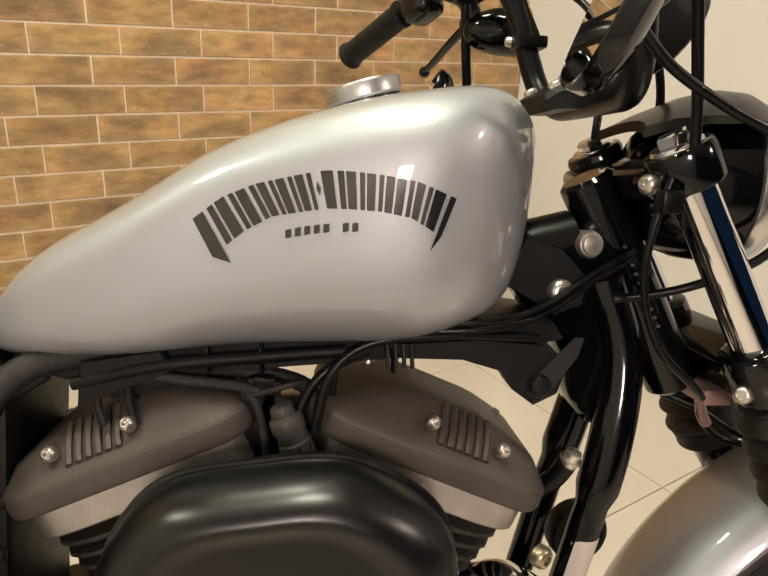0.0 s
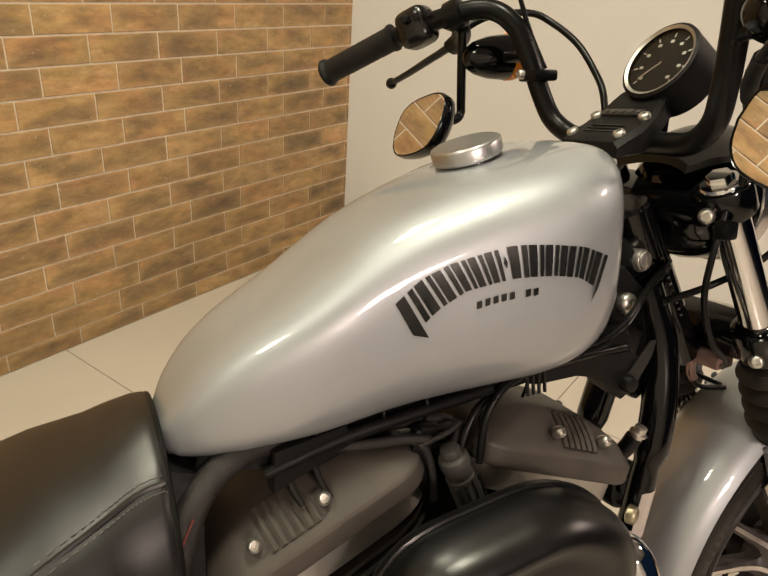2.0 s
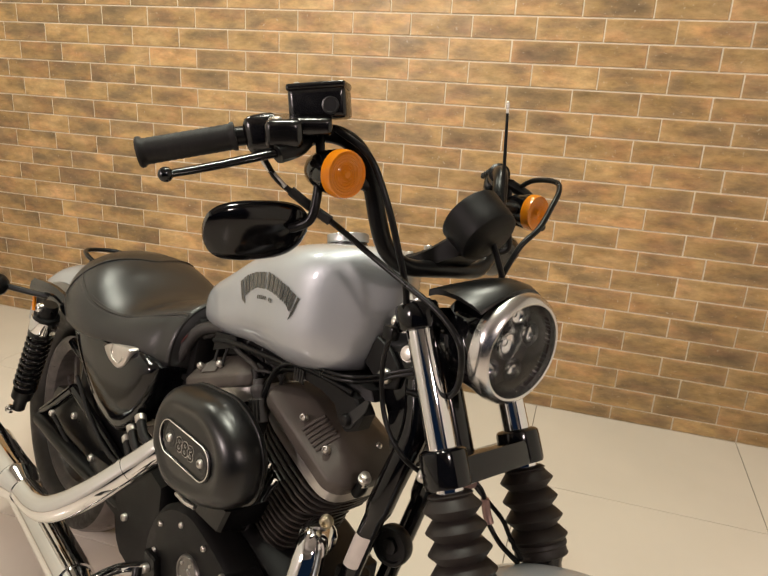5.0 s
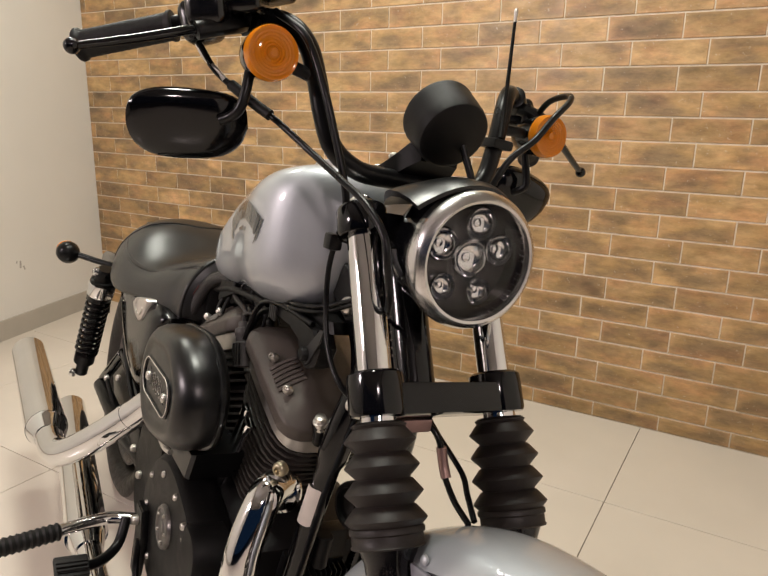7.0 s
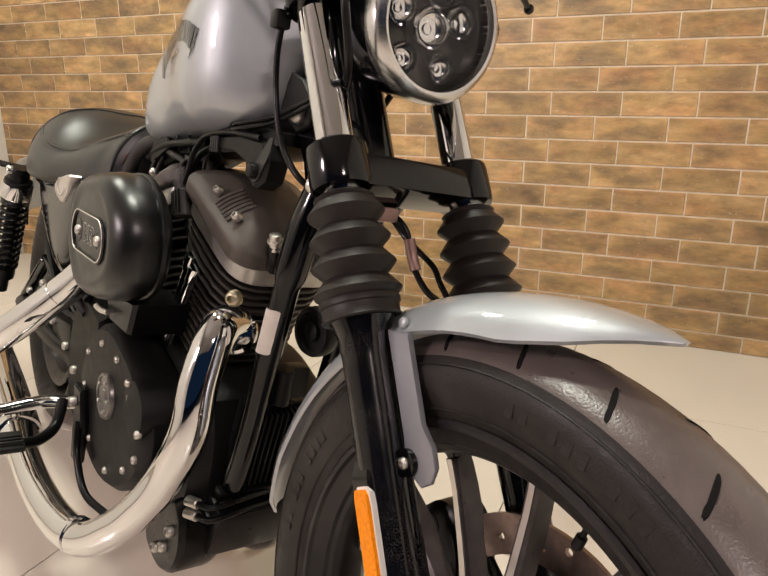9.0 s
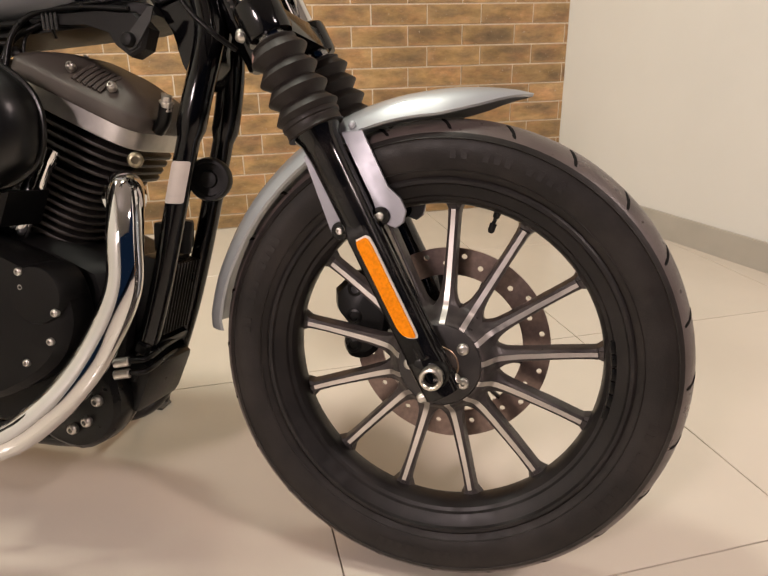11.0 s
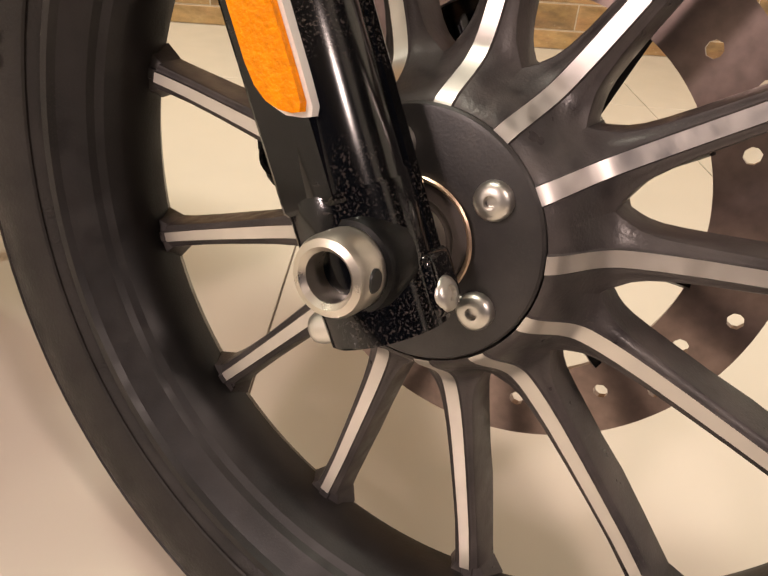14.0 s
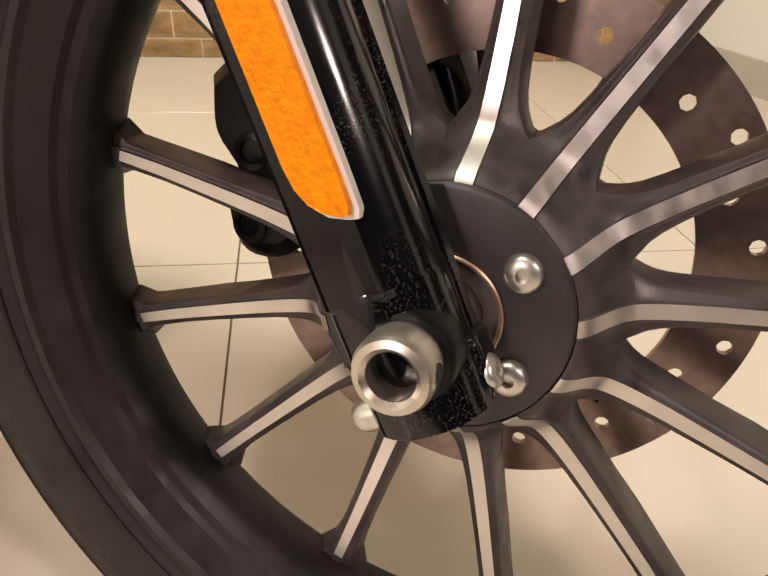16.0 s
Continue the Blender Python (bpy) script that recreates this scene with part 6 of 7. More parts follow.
# ---- speedometer ----
SN = V(-0.85, 0, 0.53).normalized()
SC = V(-0.358, 0.014, 1.086)
SX, SY = V(0, -1, 0), V(0.53, 0, 0.85).normalized()
bm = bmesh.new()
lathe(bm, SC, SN, [(0.01, -0.0495), (0.039, -0.049), (0.0435, -0.046), (0.045, -0.040), (0.0455, -0.03), (0.0462, -0.006), (0.0468, -0.002), (0.0465, 0.002), (0.0425, 0.004), (0.0395, 0.002), (0.0395, -0.004)], 56)
speedo = part("speedometer", bm, BLACK_WRINKLE, bike, "round black speedometer with white figures", 35)
bm = bmesh.new()
lathe(bm, SC, SN, [(0.0395, 0.0022), (0.0428, 0.0042), (0.0432, 0.0032)], 56, cap=False)
part("bezel", bm, STEEL, speedo)
bm = bmesh.new()
lathe(bm, SC, SN, [(0.039, -0.006), (0.039, -0.003), (0.005, -0.003)], 48)
part("dial", bm, DIAL, speedo, "black dial")
m_face = Matrix.Translation(SC + SN * -0.0024) @ Matrix(((SX.x, SY.x, SN.x), (SX.y, SY.y, SN.y), (SX.z, SY.z, SN.z))).to_4x4()
for k in range(9):
    a = radians(225 - 33.75 * k)
    bm = bmesh.new()
    box(bm, m_face @ V(0.034 * math.cos(a), 0.034 * math.sin(a), 0), (0.005, 0.0014, 0.0006), 0, (m_face @ Matrix.Rotation(a, 4, "Z")).to_3x3())
    part("tick", bm, PAINT_WHITE, speedo)
    bm = bmesh.new()
    box(bm, m_face @ V(0.0265 * math.cos(a), 0.0265 * math.sin(a), 0), (0.0046, 0.0034, 0.0005), 0, m_face.to_3x3())
    part("figure_bar", bm, PAINT_WHITE, speedo)
bm = bmesh.new()
box(bm, m_face @ V(-0.011, -0.010, 0.001), (0.030, 0.0016, 0.0006), 0, (m_face @ Matrix.Rotation(radians(222), 4, "Z")).to_3x3())
part("needle", bm, STICKER, speedo, "pale needle")
bm = bmesh.new()
lathe(bm, SC, SN, [(0.0393, 0.0008), (0.02, 0.0018), (0.0003, 0.002)], 48, cap=False)
part("dial_glass", bm, GLASS, speedo, "clear dial glass")
bm = bmesh.new()
lathe(bm, SC - SN * 0.0472 + SY * -0.024 + SX * -0.02, -SN, [(0.0035, 0), (0.003, 0.0008), (0.002, 0.0002)], 14)
part("knob", bm, BLACK_PLASTIC, speedo)
bm = bmesh.new()
rings = []
for x, z, w, h in ((-0.447, 1.003, 0.046, 0.016), (-0.437, 1.010, 0.050, 0.02), (-0.415, 1.019, 0.049, 0.028), (-0.392, 1.034, 0.044, 0.034), (-0.372, 1.052, 0.036, 0.036), (-0.352, 1.062, 0.028, 0.034)):
    rings.append([V(x, 0.024 + w * a, z + b) for a, b in ((-1, -h), (-1, -0.006), (-0.86, 0.0), (0.86, 0.0), (1, -0.006), (1, -h))])
ring_loft(bm, rings)
riser = part("riser_cover", bm, BLACK_WRINKLE, bike, "black handlebar riser cover with four screws", 30)
for y in (-0.012, 0.060):
    for x, z in ((-0.436, 1.011), (-0.402, 1.028)):
        bolt(riser, (x, y, z), (-0.45, 0, 0.9), 0.0068, 0.0045, STEEL, "cover_screw")
bm = bmesh.new()
box(bm, (-0.397, 0.024, 1.0315), (0.012, 0.062, 0.004), 0.002, Matrix.Rotation(radians(-32), 3, "Y"))
part("lamp_panel", bm, DIAL, riser)
for k in range(5):
    bm = bmesh.new()
    lathe(bm, (-0.398, 0.0 + 0.012 * k, 1.033), (-0.5, 0, 0.85), [(0.003, 0), (0.003, 0.001), (0.001, 0.0015)], 12)
    part("lamp", bm, GREY_COVER, riser)
# three black bars on the cover, painting the shade of cut lines
for k in range(3):
    bm = bmesh.new()
    box(bm, (-0.418 - 0.006 * k, 0.024, 1.0185 - 0.0028 * k), (0.0015, 0.05, 0.002), 0, Matrix.Rotation(radians(-25), 3, "Y"))
    part("groove_bar", bm, DIAL, riser)

# ---- handlebar ----
BC = 0.020
HALF = [(-0.388, 0.04, 1.000), (-0.392, 0.085, 1.002), (-0.402, 0.118, 1.022), (-0.412, 0.134, 1.058), (-0.422, 0.145, 1.098), (-0.436, 0.158, 1.136), (-0.457, 0.180, 1.157), (-0.486, 0.214, 1.156), (-0.520, 0.258, 1.142), (-0.548, 0.300, 1.127), (-0.598, 0.372, 1.094)]
bm = bmesh.new()
pts = [V(x, BC - y, z) for x, y, z in HALF[::-1]] + [V(-0.388, BC, 1.0)] + [V(x, BC + y, z) for x, y, z in HALF]
tube(bm, pts, 0.0125, 16, 6)
bar = part("handlebar", bm, BLACK_SATIN, bike, "black high-rise handlebar")
for s in (-1, 1):
    P = lambda x, y, z, s=s: V(x, BC + s * y, z)  # noqa: E731
    a, b = P(-0.540, 0.288, 1.1325), P(-0.606, 0.384, 1.0885)
    L = (b - a).length
    bm = bmesh.new()
    prof = [(0.0125, 0), (0.0185, 0.001), (0.0185, 0.005)]
    for k in range(12):
        h = 0.008 + (L - 0.018) * k / 12
        prof += [(0.0165, h), (0.0169, h + 0.003), (0.0165, h + 0.006)]
    prof += [(0.0168, L - 0.008), (0.0195, L - 0.006), (0.0200, L - 0.002), (0.0185, L), (0.004, L + 0.0005)]
    lathe(bm, a, b - a, prof, 32)
    part("grip", bm, RUBBER, bar, "ribbed black rubber grip", 50)
    # switch housing and lever body
    d = (b - a).normalized()
    tr = Matrix((d, d.cross(V(0, 0, 1)).normalized(), d.cross(d.cross(V(0, 0, 1)).normalized()))).transposed()
    bm = bmesh.new()
    box(bm, P(-0.520, 0.262, 1.142), (0.048, 0.046, 0.050), 0.017, tr, 4)
    sw = part("switch_housing", bm, BLACK_SEMI, bike, "black switch housing")
    for k in range(3):
        bm = bmesh.new()
        box(bm, P(-0.545 + 0.012 * k, 0.250 - 0.010 * k, 1.150 + 0.003 * k), (0.009, 0.008, 0.009), 0.002, tr)
        part("switch", bm, BLACK_PLASTIC, sw)
    bm = bmesh.new()
    tube(bm, [P(-0.495, 0.225, 1.148), P(-0.470, 0.235, 1.142), P(-0.452, 0.262, 1.130), P(-0.452, 0.285, 1.120)], 0.0135, 10, flat=0.8)
    lathe(bm, P(-0.487, 0.218, 1.155), d, [(0.014, -0.012), (0.019, -0.010), (0.019, 0.010), (0.014, 0.012)], 20)
    part("lever_perch", bm, BLACK_SATIN, bar)
    bm = bmesh.new()
    tube(bm, [P(-0.456, 0.245, 1.137), P(-0.455, 0.285, 1.121), P(-0.468, 0.325, 1.104), P(-0.480, 0.365, 1.088), P(-0.490, 0.398, 1.076)], lambda t: 0.0076 - 0.002 * t, 10, 6, flat=0.8)
    bmesh.ops.create_icosphere(bm, subdivisions=3, radius=0.0088, matrix=Matrix.Translation(P(-0.491, 0.402, 1.0745)))
    part("lever", bm, BLACK_GLOSS, bar, "gloss black ball-ended lever")
    # turn signal: a bullet with an amber lens
    c = V(-0.430, -0.188, 1.111) if s < 0 else V(-0.417, 0.240, 1.103)
    n = V(1, -0.05, 0.02).normalized()
    bm = bmesh.new()
    lathe(bm, c, n, [(0.005, -0.054), (0.013, -0.050), (0.0215, -0.037), (0.0272, -0.018), (0.0295, 0.004), (0.0295, 0.012), (0.027, 0.013)], 36)
    sig = part("turn_signal", bm, BLACK_GLOSS, bike, "black bullet turn signal with an amber lens")
    bm = bmesh.new()
    prof = [(0.0292, 0.010), (0.0308, 0.0115), (0.0308, 0.021), (0.029, 0.026)]
    for k in range(7):
        r = 0.026 - 0.0035 * k
        prof += [(r, 0.0235 + 0.0008 * (k - 3) ** 2 * (0.25 if k < 3 else 0.55)), (r - 0.0012, 0.0225 + 0.0008 * (k - 3) ** 2 * (0.25 if k < 3 else 0.55))]
    lathe(bm, c, n, prof, 48)
    part("lens", bm, AMBER_LENS, sig, "ribbed amber lens", 30)
    bm = bmesh.new()
    tube(bm, [c - n * 0.012, (c + P(-0.425, 0.15, 1.10)) / 2, P(-0.424, 0.150, 1.100)], 0.008, 10)
    part("stalk", bm, BLACK_SATIN, sig)
    # mirror: a deep black shell with glass in its back face
    mc, mn, ma, wide, high, deep = (V(-0.4911, -0.2469, 1.0186), V(-0.9134, 0.1671, 0.3711), V(-0.2471, -0.9523, -0.1793), 0.969, 0.92, 0.42) if s < 0 else (V(-0.5073, 0.2993, 1.0107), V(-0.9083, 0.0332, 0.417), V(0.025, -0.9907, 0.1334), 0.941, 0.999, 0.7)
    mb = ma.cross(mn)
    mb = mb if mb.z > 0 else -mb
    outline = [(-0.070, -0.002), (-0.066, 0.026), (-0.044, 0.041), (0.0, 0.047), (0.040, 0.046), (0.066, 0.034), (0.074, 0.008), (0.068, -0.020), (0.048, -0.038), (0.010, -0.045), (-0.036, -0.042), (-0.060, -0.026)]
    loop = smooth_path([V(a_, b_, 0) for a_, b_ in outline] + [V(outline[0][0], outline[0][1], 0)], 4)[:-1]
    at = lambda k, h: [mc + ma * (q.x * k * wide) + mb * (q.y * k * high) + mn * (h if h > -0.005 else h * deep) for q in loop]  # noqa: E731
    bm = bmesh.new()
    ring_loft(bm, [at(0.94, 0.0045), at(0.985, 0.006), at(1.0, 0.004), at(1.0, -0.004), at(0.95, -0.016), at(0.82, -0.027), at(0.6, -0.034), at(0.3, -0.037)])
    mir = part("mirror", bm, BLACK_GLOSS, bike, "black teardrop rear-view mirror", 50)
    bm = bmesh.new()
    ring_loft(bm, [at(0.935, 0.004), at(0.935, 0.0062)])
    part("mirror_glass", bm, MIRROR, mir, "clean mirror glass")
    bm = bmesh.new()
    tube(bm, [(-0.468, 0.250, 1.152), (-0.467, 0.253, 1.120), (-0.462, 0.262, 1.075), (-0.457, 0.270, 1.042), (-0.457, 0.271, 1.030), (-0.466, 0.268, 1.022), (-0.488, 0.272, 1.018)] if s > 0 else [P(-0.462, 0.215, 1.150), P(-0.450, 0.218, 1.120), P(-0.440, 0.222, 1.075), P(-0.440, 0.226, 1.048), P(-0.452, 0.232, 1.036), P(-0.462, 0.240, 1.030)], 0.0062, 12)
    part("stem", bm, BLACK_SATIN, mir)

# brake reservoir on the right
bm = bmesh.new()
rx = V(0.76, 0.60, 0.24).normalized()
ry = V(-0.62, 0.78, 0.04)
ry = (ry - rx * ry.dot(rx)).normalized()
rz = rx.cross(ry)
tr = Matrix((rx, ry, rz)).transposed()
RC = V(-0.474, -0.194, 1.192)
box(bm, RC, (0.074, 0.052, 0.040), 0.008, tr, 3)
res = part("brake_reservoir", bm, BLACK_SEMI, bike, "black brake fluid reservoir")
bm = bmesh.new()
box(bm, RC + rz * 0.021, (0.076, 0.054, 0.009), 0.0042, tr, 3)
part("lid", bm, BLACK_SEMI, res)
bm = bmesh.new()
lathe(bm, RC - ry * 0.0262 + rx * 0.018 - rz * 0.004, -ry, [(0.011, -0.002), (0.011, 0.001), (0.009, 0.0015), (0.008, 0.0005)], 24)
part("sight_glass", bm, DIAL, res)
for dx in (-0.02, 0.02):
    bolt(res, RC + rz * 0.0253 + rx * dx * 1.3 + ry * dx * 0.7, rz, 0.004, 0.0025, STEEL, "lid_screw")

# master cylinder body between the bar and the lever
bm = bmesh.new()
tr = Matrix.Rotation(radians(14), 3, "X") @ Matrix.Rotation(radians(52), 3, "Z")
box(bm, (-0.482, -0.236, 1.150), (0.046, 0.092, 0.036), 0.012, tr, 4)
part("cylinder_body", bm, BLACK_SEMI, res, "satin black master cylinder body")
bm = bmesh.new()
box(bm, (-0.458, -0.214, 1.163), (0.05, 0.046, 0.022), 0.008, tr, 3)
part("neck", bm, BLACK_SEMI, res)
bolt(res, (-0.466, -0.262, 1.158), (0, -0.2, 1), 0.007, 0.006, STEEL, "pivot_bolt")
bm = bmesh.new()
lathe(bm, RC + rz * 0.0255, rz, [(0.0132, -0.0003), (0.013, 0.0004), (0.0085, 0.0004), (0.008, -0.0003)], 32, cap=False)
part("lid_label", bm, STICKER, res, "small pale ring printed on the lid")

# bar clamp for the aerial, and the aerial
bm = bmesh.new()
tube(bm, [(-0.404, 0.157, 1.084), (-0.425, 0.169, 1.14), (-0.458, 0.184, 1.255)], lambda t: 0.0042 - 0.0018 * t, 10, 4)
aer = part("aerial", bm, BLACK_SATIN, bike, "short black aerial on the handlebar")
bm = bmesh.new()
lathe(bm, (-0.458, 0.184, 1.255), (-0.28, 0.13, 1), [(0.0026, 0), (0.0026, 0.012), (0.0032, 0.013), (0.0032, 0.018), (0.0015, 0.022)], 10)
part("tip", bm, STEEL, aer)
bm = bmesh.new()
box(bm, (-0.413, 0.158, 1.076), (0.036, 0.036, 0.014), 0.004)
part("bar_clip", bm, BLACK_SATIN, aer)
bolt(aer, (-0.432, 0.166, 1.078), (-1, 0.3, 0.1), 0.006, 0.006, STEEL, "clip_bolt")

# ---- control cables ----
cable("throttle_cable", [(-0.515, -0.245, 1.118), (-0.503, -0.222, 1.088), (-0.482, -0.190, 1.066), (-0.44, -0.160, 1.042), (-0.392, -0.132, 1.013), (-0.335, -0.116, 0.988), (-0.285, -0.108, 0.968), (-0.25, -0.10, 0.94), (-0.243, -0.092, 0.905), (-0.262, -0.07, 0.865), (-0.31, -0.045, 0.835), (-0.37, -0.03, 0.82)], 0.0042, BLACK_SATIN, bike, "black throttle cable", 10)
cable("cable_sleeve", [(-0.492, -0.205, 1.076), (-0.470, -0.182, 1.059), (-0.448, -0.166, 1.047)], 0.0068, RUBBER, bike, "rubber cable sleeve", 10)
cable("cable_end", [(-0.522, -0.252, 1.132), (-0.512, -0.238, 1.105), (-0.496, -0.212, 1.080)], 0.0036, STEEL, bike, "bright cable end", 8)
cable("brake_hose", [(-0.452, -0.178, 1.165), (-0.412, -0.152, 1.14), (-0.383, -0.132, 1.085), (-0.365, -0.115, 1.03), (-0.352, -0.102, 0.985), (-0.348, -0.096, 0.955), (-0.352, -0.093, 0.92)], 0.0046, BLACK_SATIN, bike, "black brake hose", 10)
cable("brake_hose", [(-0.360, -0.092, 0.935), (-0.372, -0.092, 0.89), (-0.372, -0.088, 0.84), (-0.352, -0.086, 0.79), (-0.315, -0.082, 0.755), (-0.29, -0.06, 0.735)], 0.0036, BLACK_SATIN, bike, "black brake hose", 8)
bm = bmesh.new()
box(bm, (-0.364, -0.097, 0.915), (0.018, 0.018, 0.02), 0.004)
part("hose_block", bm, BLACK_SATIN, bike)
cable("clutch_cable", [(-0.47, 0.270, 1.132), (-0.425, 0.252, 1.156), (-0.371, 0.235, 1.160), (-0.348, 0.215, 1.146), (-0.334, 0.180, 1.118), (-0.329, 0.150, 1.083), (-0.337, 0.120, 1.049), (-0.348, 0.100, 0.985), (-0.362, 0.088, 0.91), (-0.40, 0.08, 0.85)], 0.0046, BLACK_SATIN, bike, "black clutch cable", 10)
cable("speedo_cable", [(-0.325, 0.03, 1.06), (-0.305, 0.05, 1.0), (-0.31, 0.075, 0.93), (-0.34, 0.08, 0.88)], 0.0045, BLACK_SATIN, bike, "black cable", 8)
cable("fork_wire", [(-0.30, 0.03, 0.735), (-0.275, 0.045, 0.705), (-0.245, 0.048, 0.690), (-0.215, 0.046, 0.678), (-0.195, 0.04, 0.665), (-0.165, 0.03, 0.650)], 0.0035, BLACK_SATIN, bike, "black wire", 8)
cable("fork_wire", [(-0.30, 0.0, 0.735), (-0.262, 0.012, 0.728), (-0.242, 0.022, 0.712), (-0.232, 0.028, 0.68), (-0.205, 0.030, 0.655), (-0.165, 0.022, 0.648)], 0.0038, BLACK_SATIN, bike, "black wire", 8)
cable("wire_joint", [(-0.238, 0.024, 0.705), (-0.232, 0.028, 0.685), (-0.224, 0.029, 0.672)], 0.0062, RUST_PLATE, bike, "brown wire joint", 8)
bm = bmesh.new()
box(bm, (-0.262, YC - 0.028, 0.728), (0.03, 0.055, 0.016), 0.003)
part("joint_plate", bm, RUST_PLATE, bike, "reddish metal brake joint")
bm = bmesh.new()
for z in [0.815 + 0.0085 * k for k in range(10)]:
    p = fork(z, YC - 0.0265, -0.050)
    box(bm, p, (0.004, 0.0008, 0.0026), 0)
part("stamped_mark", bm, GREY_COVER, bike)

# ---- oil tank, cap and rear parts ----
bm = bmesh.new()
loop = smooth_path([V(x, 0, z) for x, z in ((-0.925, 0.665), (-0.945, 0.60), (-0.985, 0.53), (-1.03, 0.487), (-1.075, 0.470), (-1.15, 0.485), (-1.235, 0.530), (-1.32, 0.60), (-1.345, 0.655), (-1.25, 0.665), (-1.10, 0.672), (-1.0, 0.680))] + [V(-0.925, 0, 0.665)], 4)[:-1]
cc = V(-1.11, 0, 0.60)
ring_loft(bm, [[V(cc.x + (p.x - cc.x) * k, y, cc.z + (p.z - cc.z) * k) for p in loop] for y, k in ((-0.05, 0.98), (-0.10, 1.0), (-0.118, 0.985), (-0.130, 0.945), (-0.139, 0.87), (-0.144, 0.75), (-0.146, 0.6), (-0.147, 0.3))])
oil_tank = part("oil_tank", bm, BLACK_GLOSS, bike, "gloss black oil tank with a bright cap", 70)
bm = bmesh.new()
loop = smooth_path([V(x, 0, z) for x, z in ((-1.122, 0.648), (-1.095, 0.664), (-1.05, 0.674), (-1.005, 0.680), (-1.008, 0.662), (-1.022, 0.640), (-1.048, 0.624), (-1.08, 0.626), (-1.108, 0.636))] + [V(-1.122, 0, 0.648)], 4)[:-1]
cc2 = V(-1.058, 0, 0.652)
ring_loft(bm, [[V(cc2.x + (p.x - cc2.x) * k, y, cc2.z + (p.z - cc2.z) * k) for p in loop] for y, k in ((-0.130, 1.0), (-0.146, 1.0), (-0.150, 0.96), (-0.152, 0.85), (-0.1525, 0.4))])
part("oil_cap", bm, MACHINED, oil_tank, "bright teardrop oil cap", 40)
bm = bmesh.new()
tube(bm, [(-1.075, -0.1525, 0.668), (-1.078, -0.1535, 0.652), (-1.062, -0.1538, 0.638), (-1.038, -0.1535, 0.640), (-1.022, -0.1525, 0.658)], 0.0018, 6)
part("cap_edge", bm, STEEL, oil_tank)

RA = V(-1.512, YC, 0.312)
bm = bmesh.new()
lathe(bm, RA, (0, 1, 0), [(0.215, -0.05), (0.218, -0.054), (0.21, -0.056), (0.195, -0.05), (0.185, -0.04), (0.18, -0.01), (0.18, 0.01), (0.185, 0.04), (0.21, 0.056), (0.215, 0.05), (0.20, 0.02), (0.20, -0.02)], 72, closed=True)
rear_wheel = part("rear_wheel", bm, WHEEL_BLACK, bike, "black cast rear wheel", 35)
wheel_tyre(RA, 0.32 / 0.328, 1.42, "tyre", rear_wheel, False)
for k in range(13):
    a = 2 * math.pi * k / 13
    bm = bmesh.new()
    e = V(math.cos(a), 0, math.sin(a))
    tube(bm, [RA + e * 0.04 + V(0, -0.03, 0), RA + e * 0.10 + V(0, -0.02, 0), RA + e * 0.19], 0.009, 6, 2)
    part("spoke", bm, WHEEL_BLACK, rear_wheel)
bm = bmesh.new()
lathe(bm, RA, (0, 1, 0), [(0.03, -0.06), (0.06, -0.055), (0.065, -0.03), (0.05, 0.0), (0.065, 0.05), (0.03, 0.06)], 36)
part("hub", bm, WHEEL_BLACK, rear_wheel)

bm = bmesh.new()
rings = []
for j in range(30):
    t = j / 29
    ang = radians(28 + (150 - 28) * t)
    w = lerp_table([(0.0, 0.09), (0.9, 0.095), (1.0, 0.085)], t)[0]
    rr = 0.418
    er = V(math.cos(ang), 0, math.sin(ang))
    o_, i_ = [], []
    for q in range(11):
        s = -1 + 2 * q / 10
        d_ = 0.05 * abs(s) ** 2.6
        o_.append(RA + er * (rr - d_) + V(0, w * math.sin(s * 1.2) / math.sin(1.2), 0))
        i_.append(RA + er * (rr - d_ - 0.003) + V(0, (w - 0.003) * math.sin(s * 1.2) / math.sin(1.2), 0))
    rings.append(o_ + i_[::-1])
ring_loft(bm, rings)
rear_guard = part("rear_mudguard", bm, SILVER, bike, "silver painted rear mudguard", 50)
bm = bmesh.new()
tube(bm, [(-1.15, -0.112, 0.60), (-1.30, -0.118, 0.635), (-1.50, -0.120, 0.655), (-1.66, -0.118, 0.640)], 0.017, 10, flat=1.4)
part("mudguard_strut", bm, BLACK_GLOSS, bike, "gloss black mudguard strut")
bm = bmesh.new()
plate(bm, [(-1.66, 0.62), (-1.60, 0.63), (-1.58, 0.50), (-1.64, 0.49)], -0.115, -0.11, 0.001)
part("plate_holder", bm, BLACK_PLASTIC, bike, "black number plate holder")
bm = bmesh.new()
plate(bm, [(-1.665, 0.625), (-1.652, 0.627), (-1.645, 0.575), (-1.658, 0.573)], -0.124, -0.118, 0.001)
part("side_reflector", bm, AMBER, bike, "small amber side reflector")
# rear rack wire behind the seat
cable("seat_hook", [(-1.43, -0.05, 0.752), (-1.50, -0.055, 0.766), (-1.56, -0.03, 0.768), (-1.56, 0.04, 0.768), (-1.50, 0.065, 0.766)], 0.006, BLACK_SATIN, bike, "black rear strap hook")
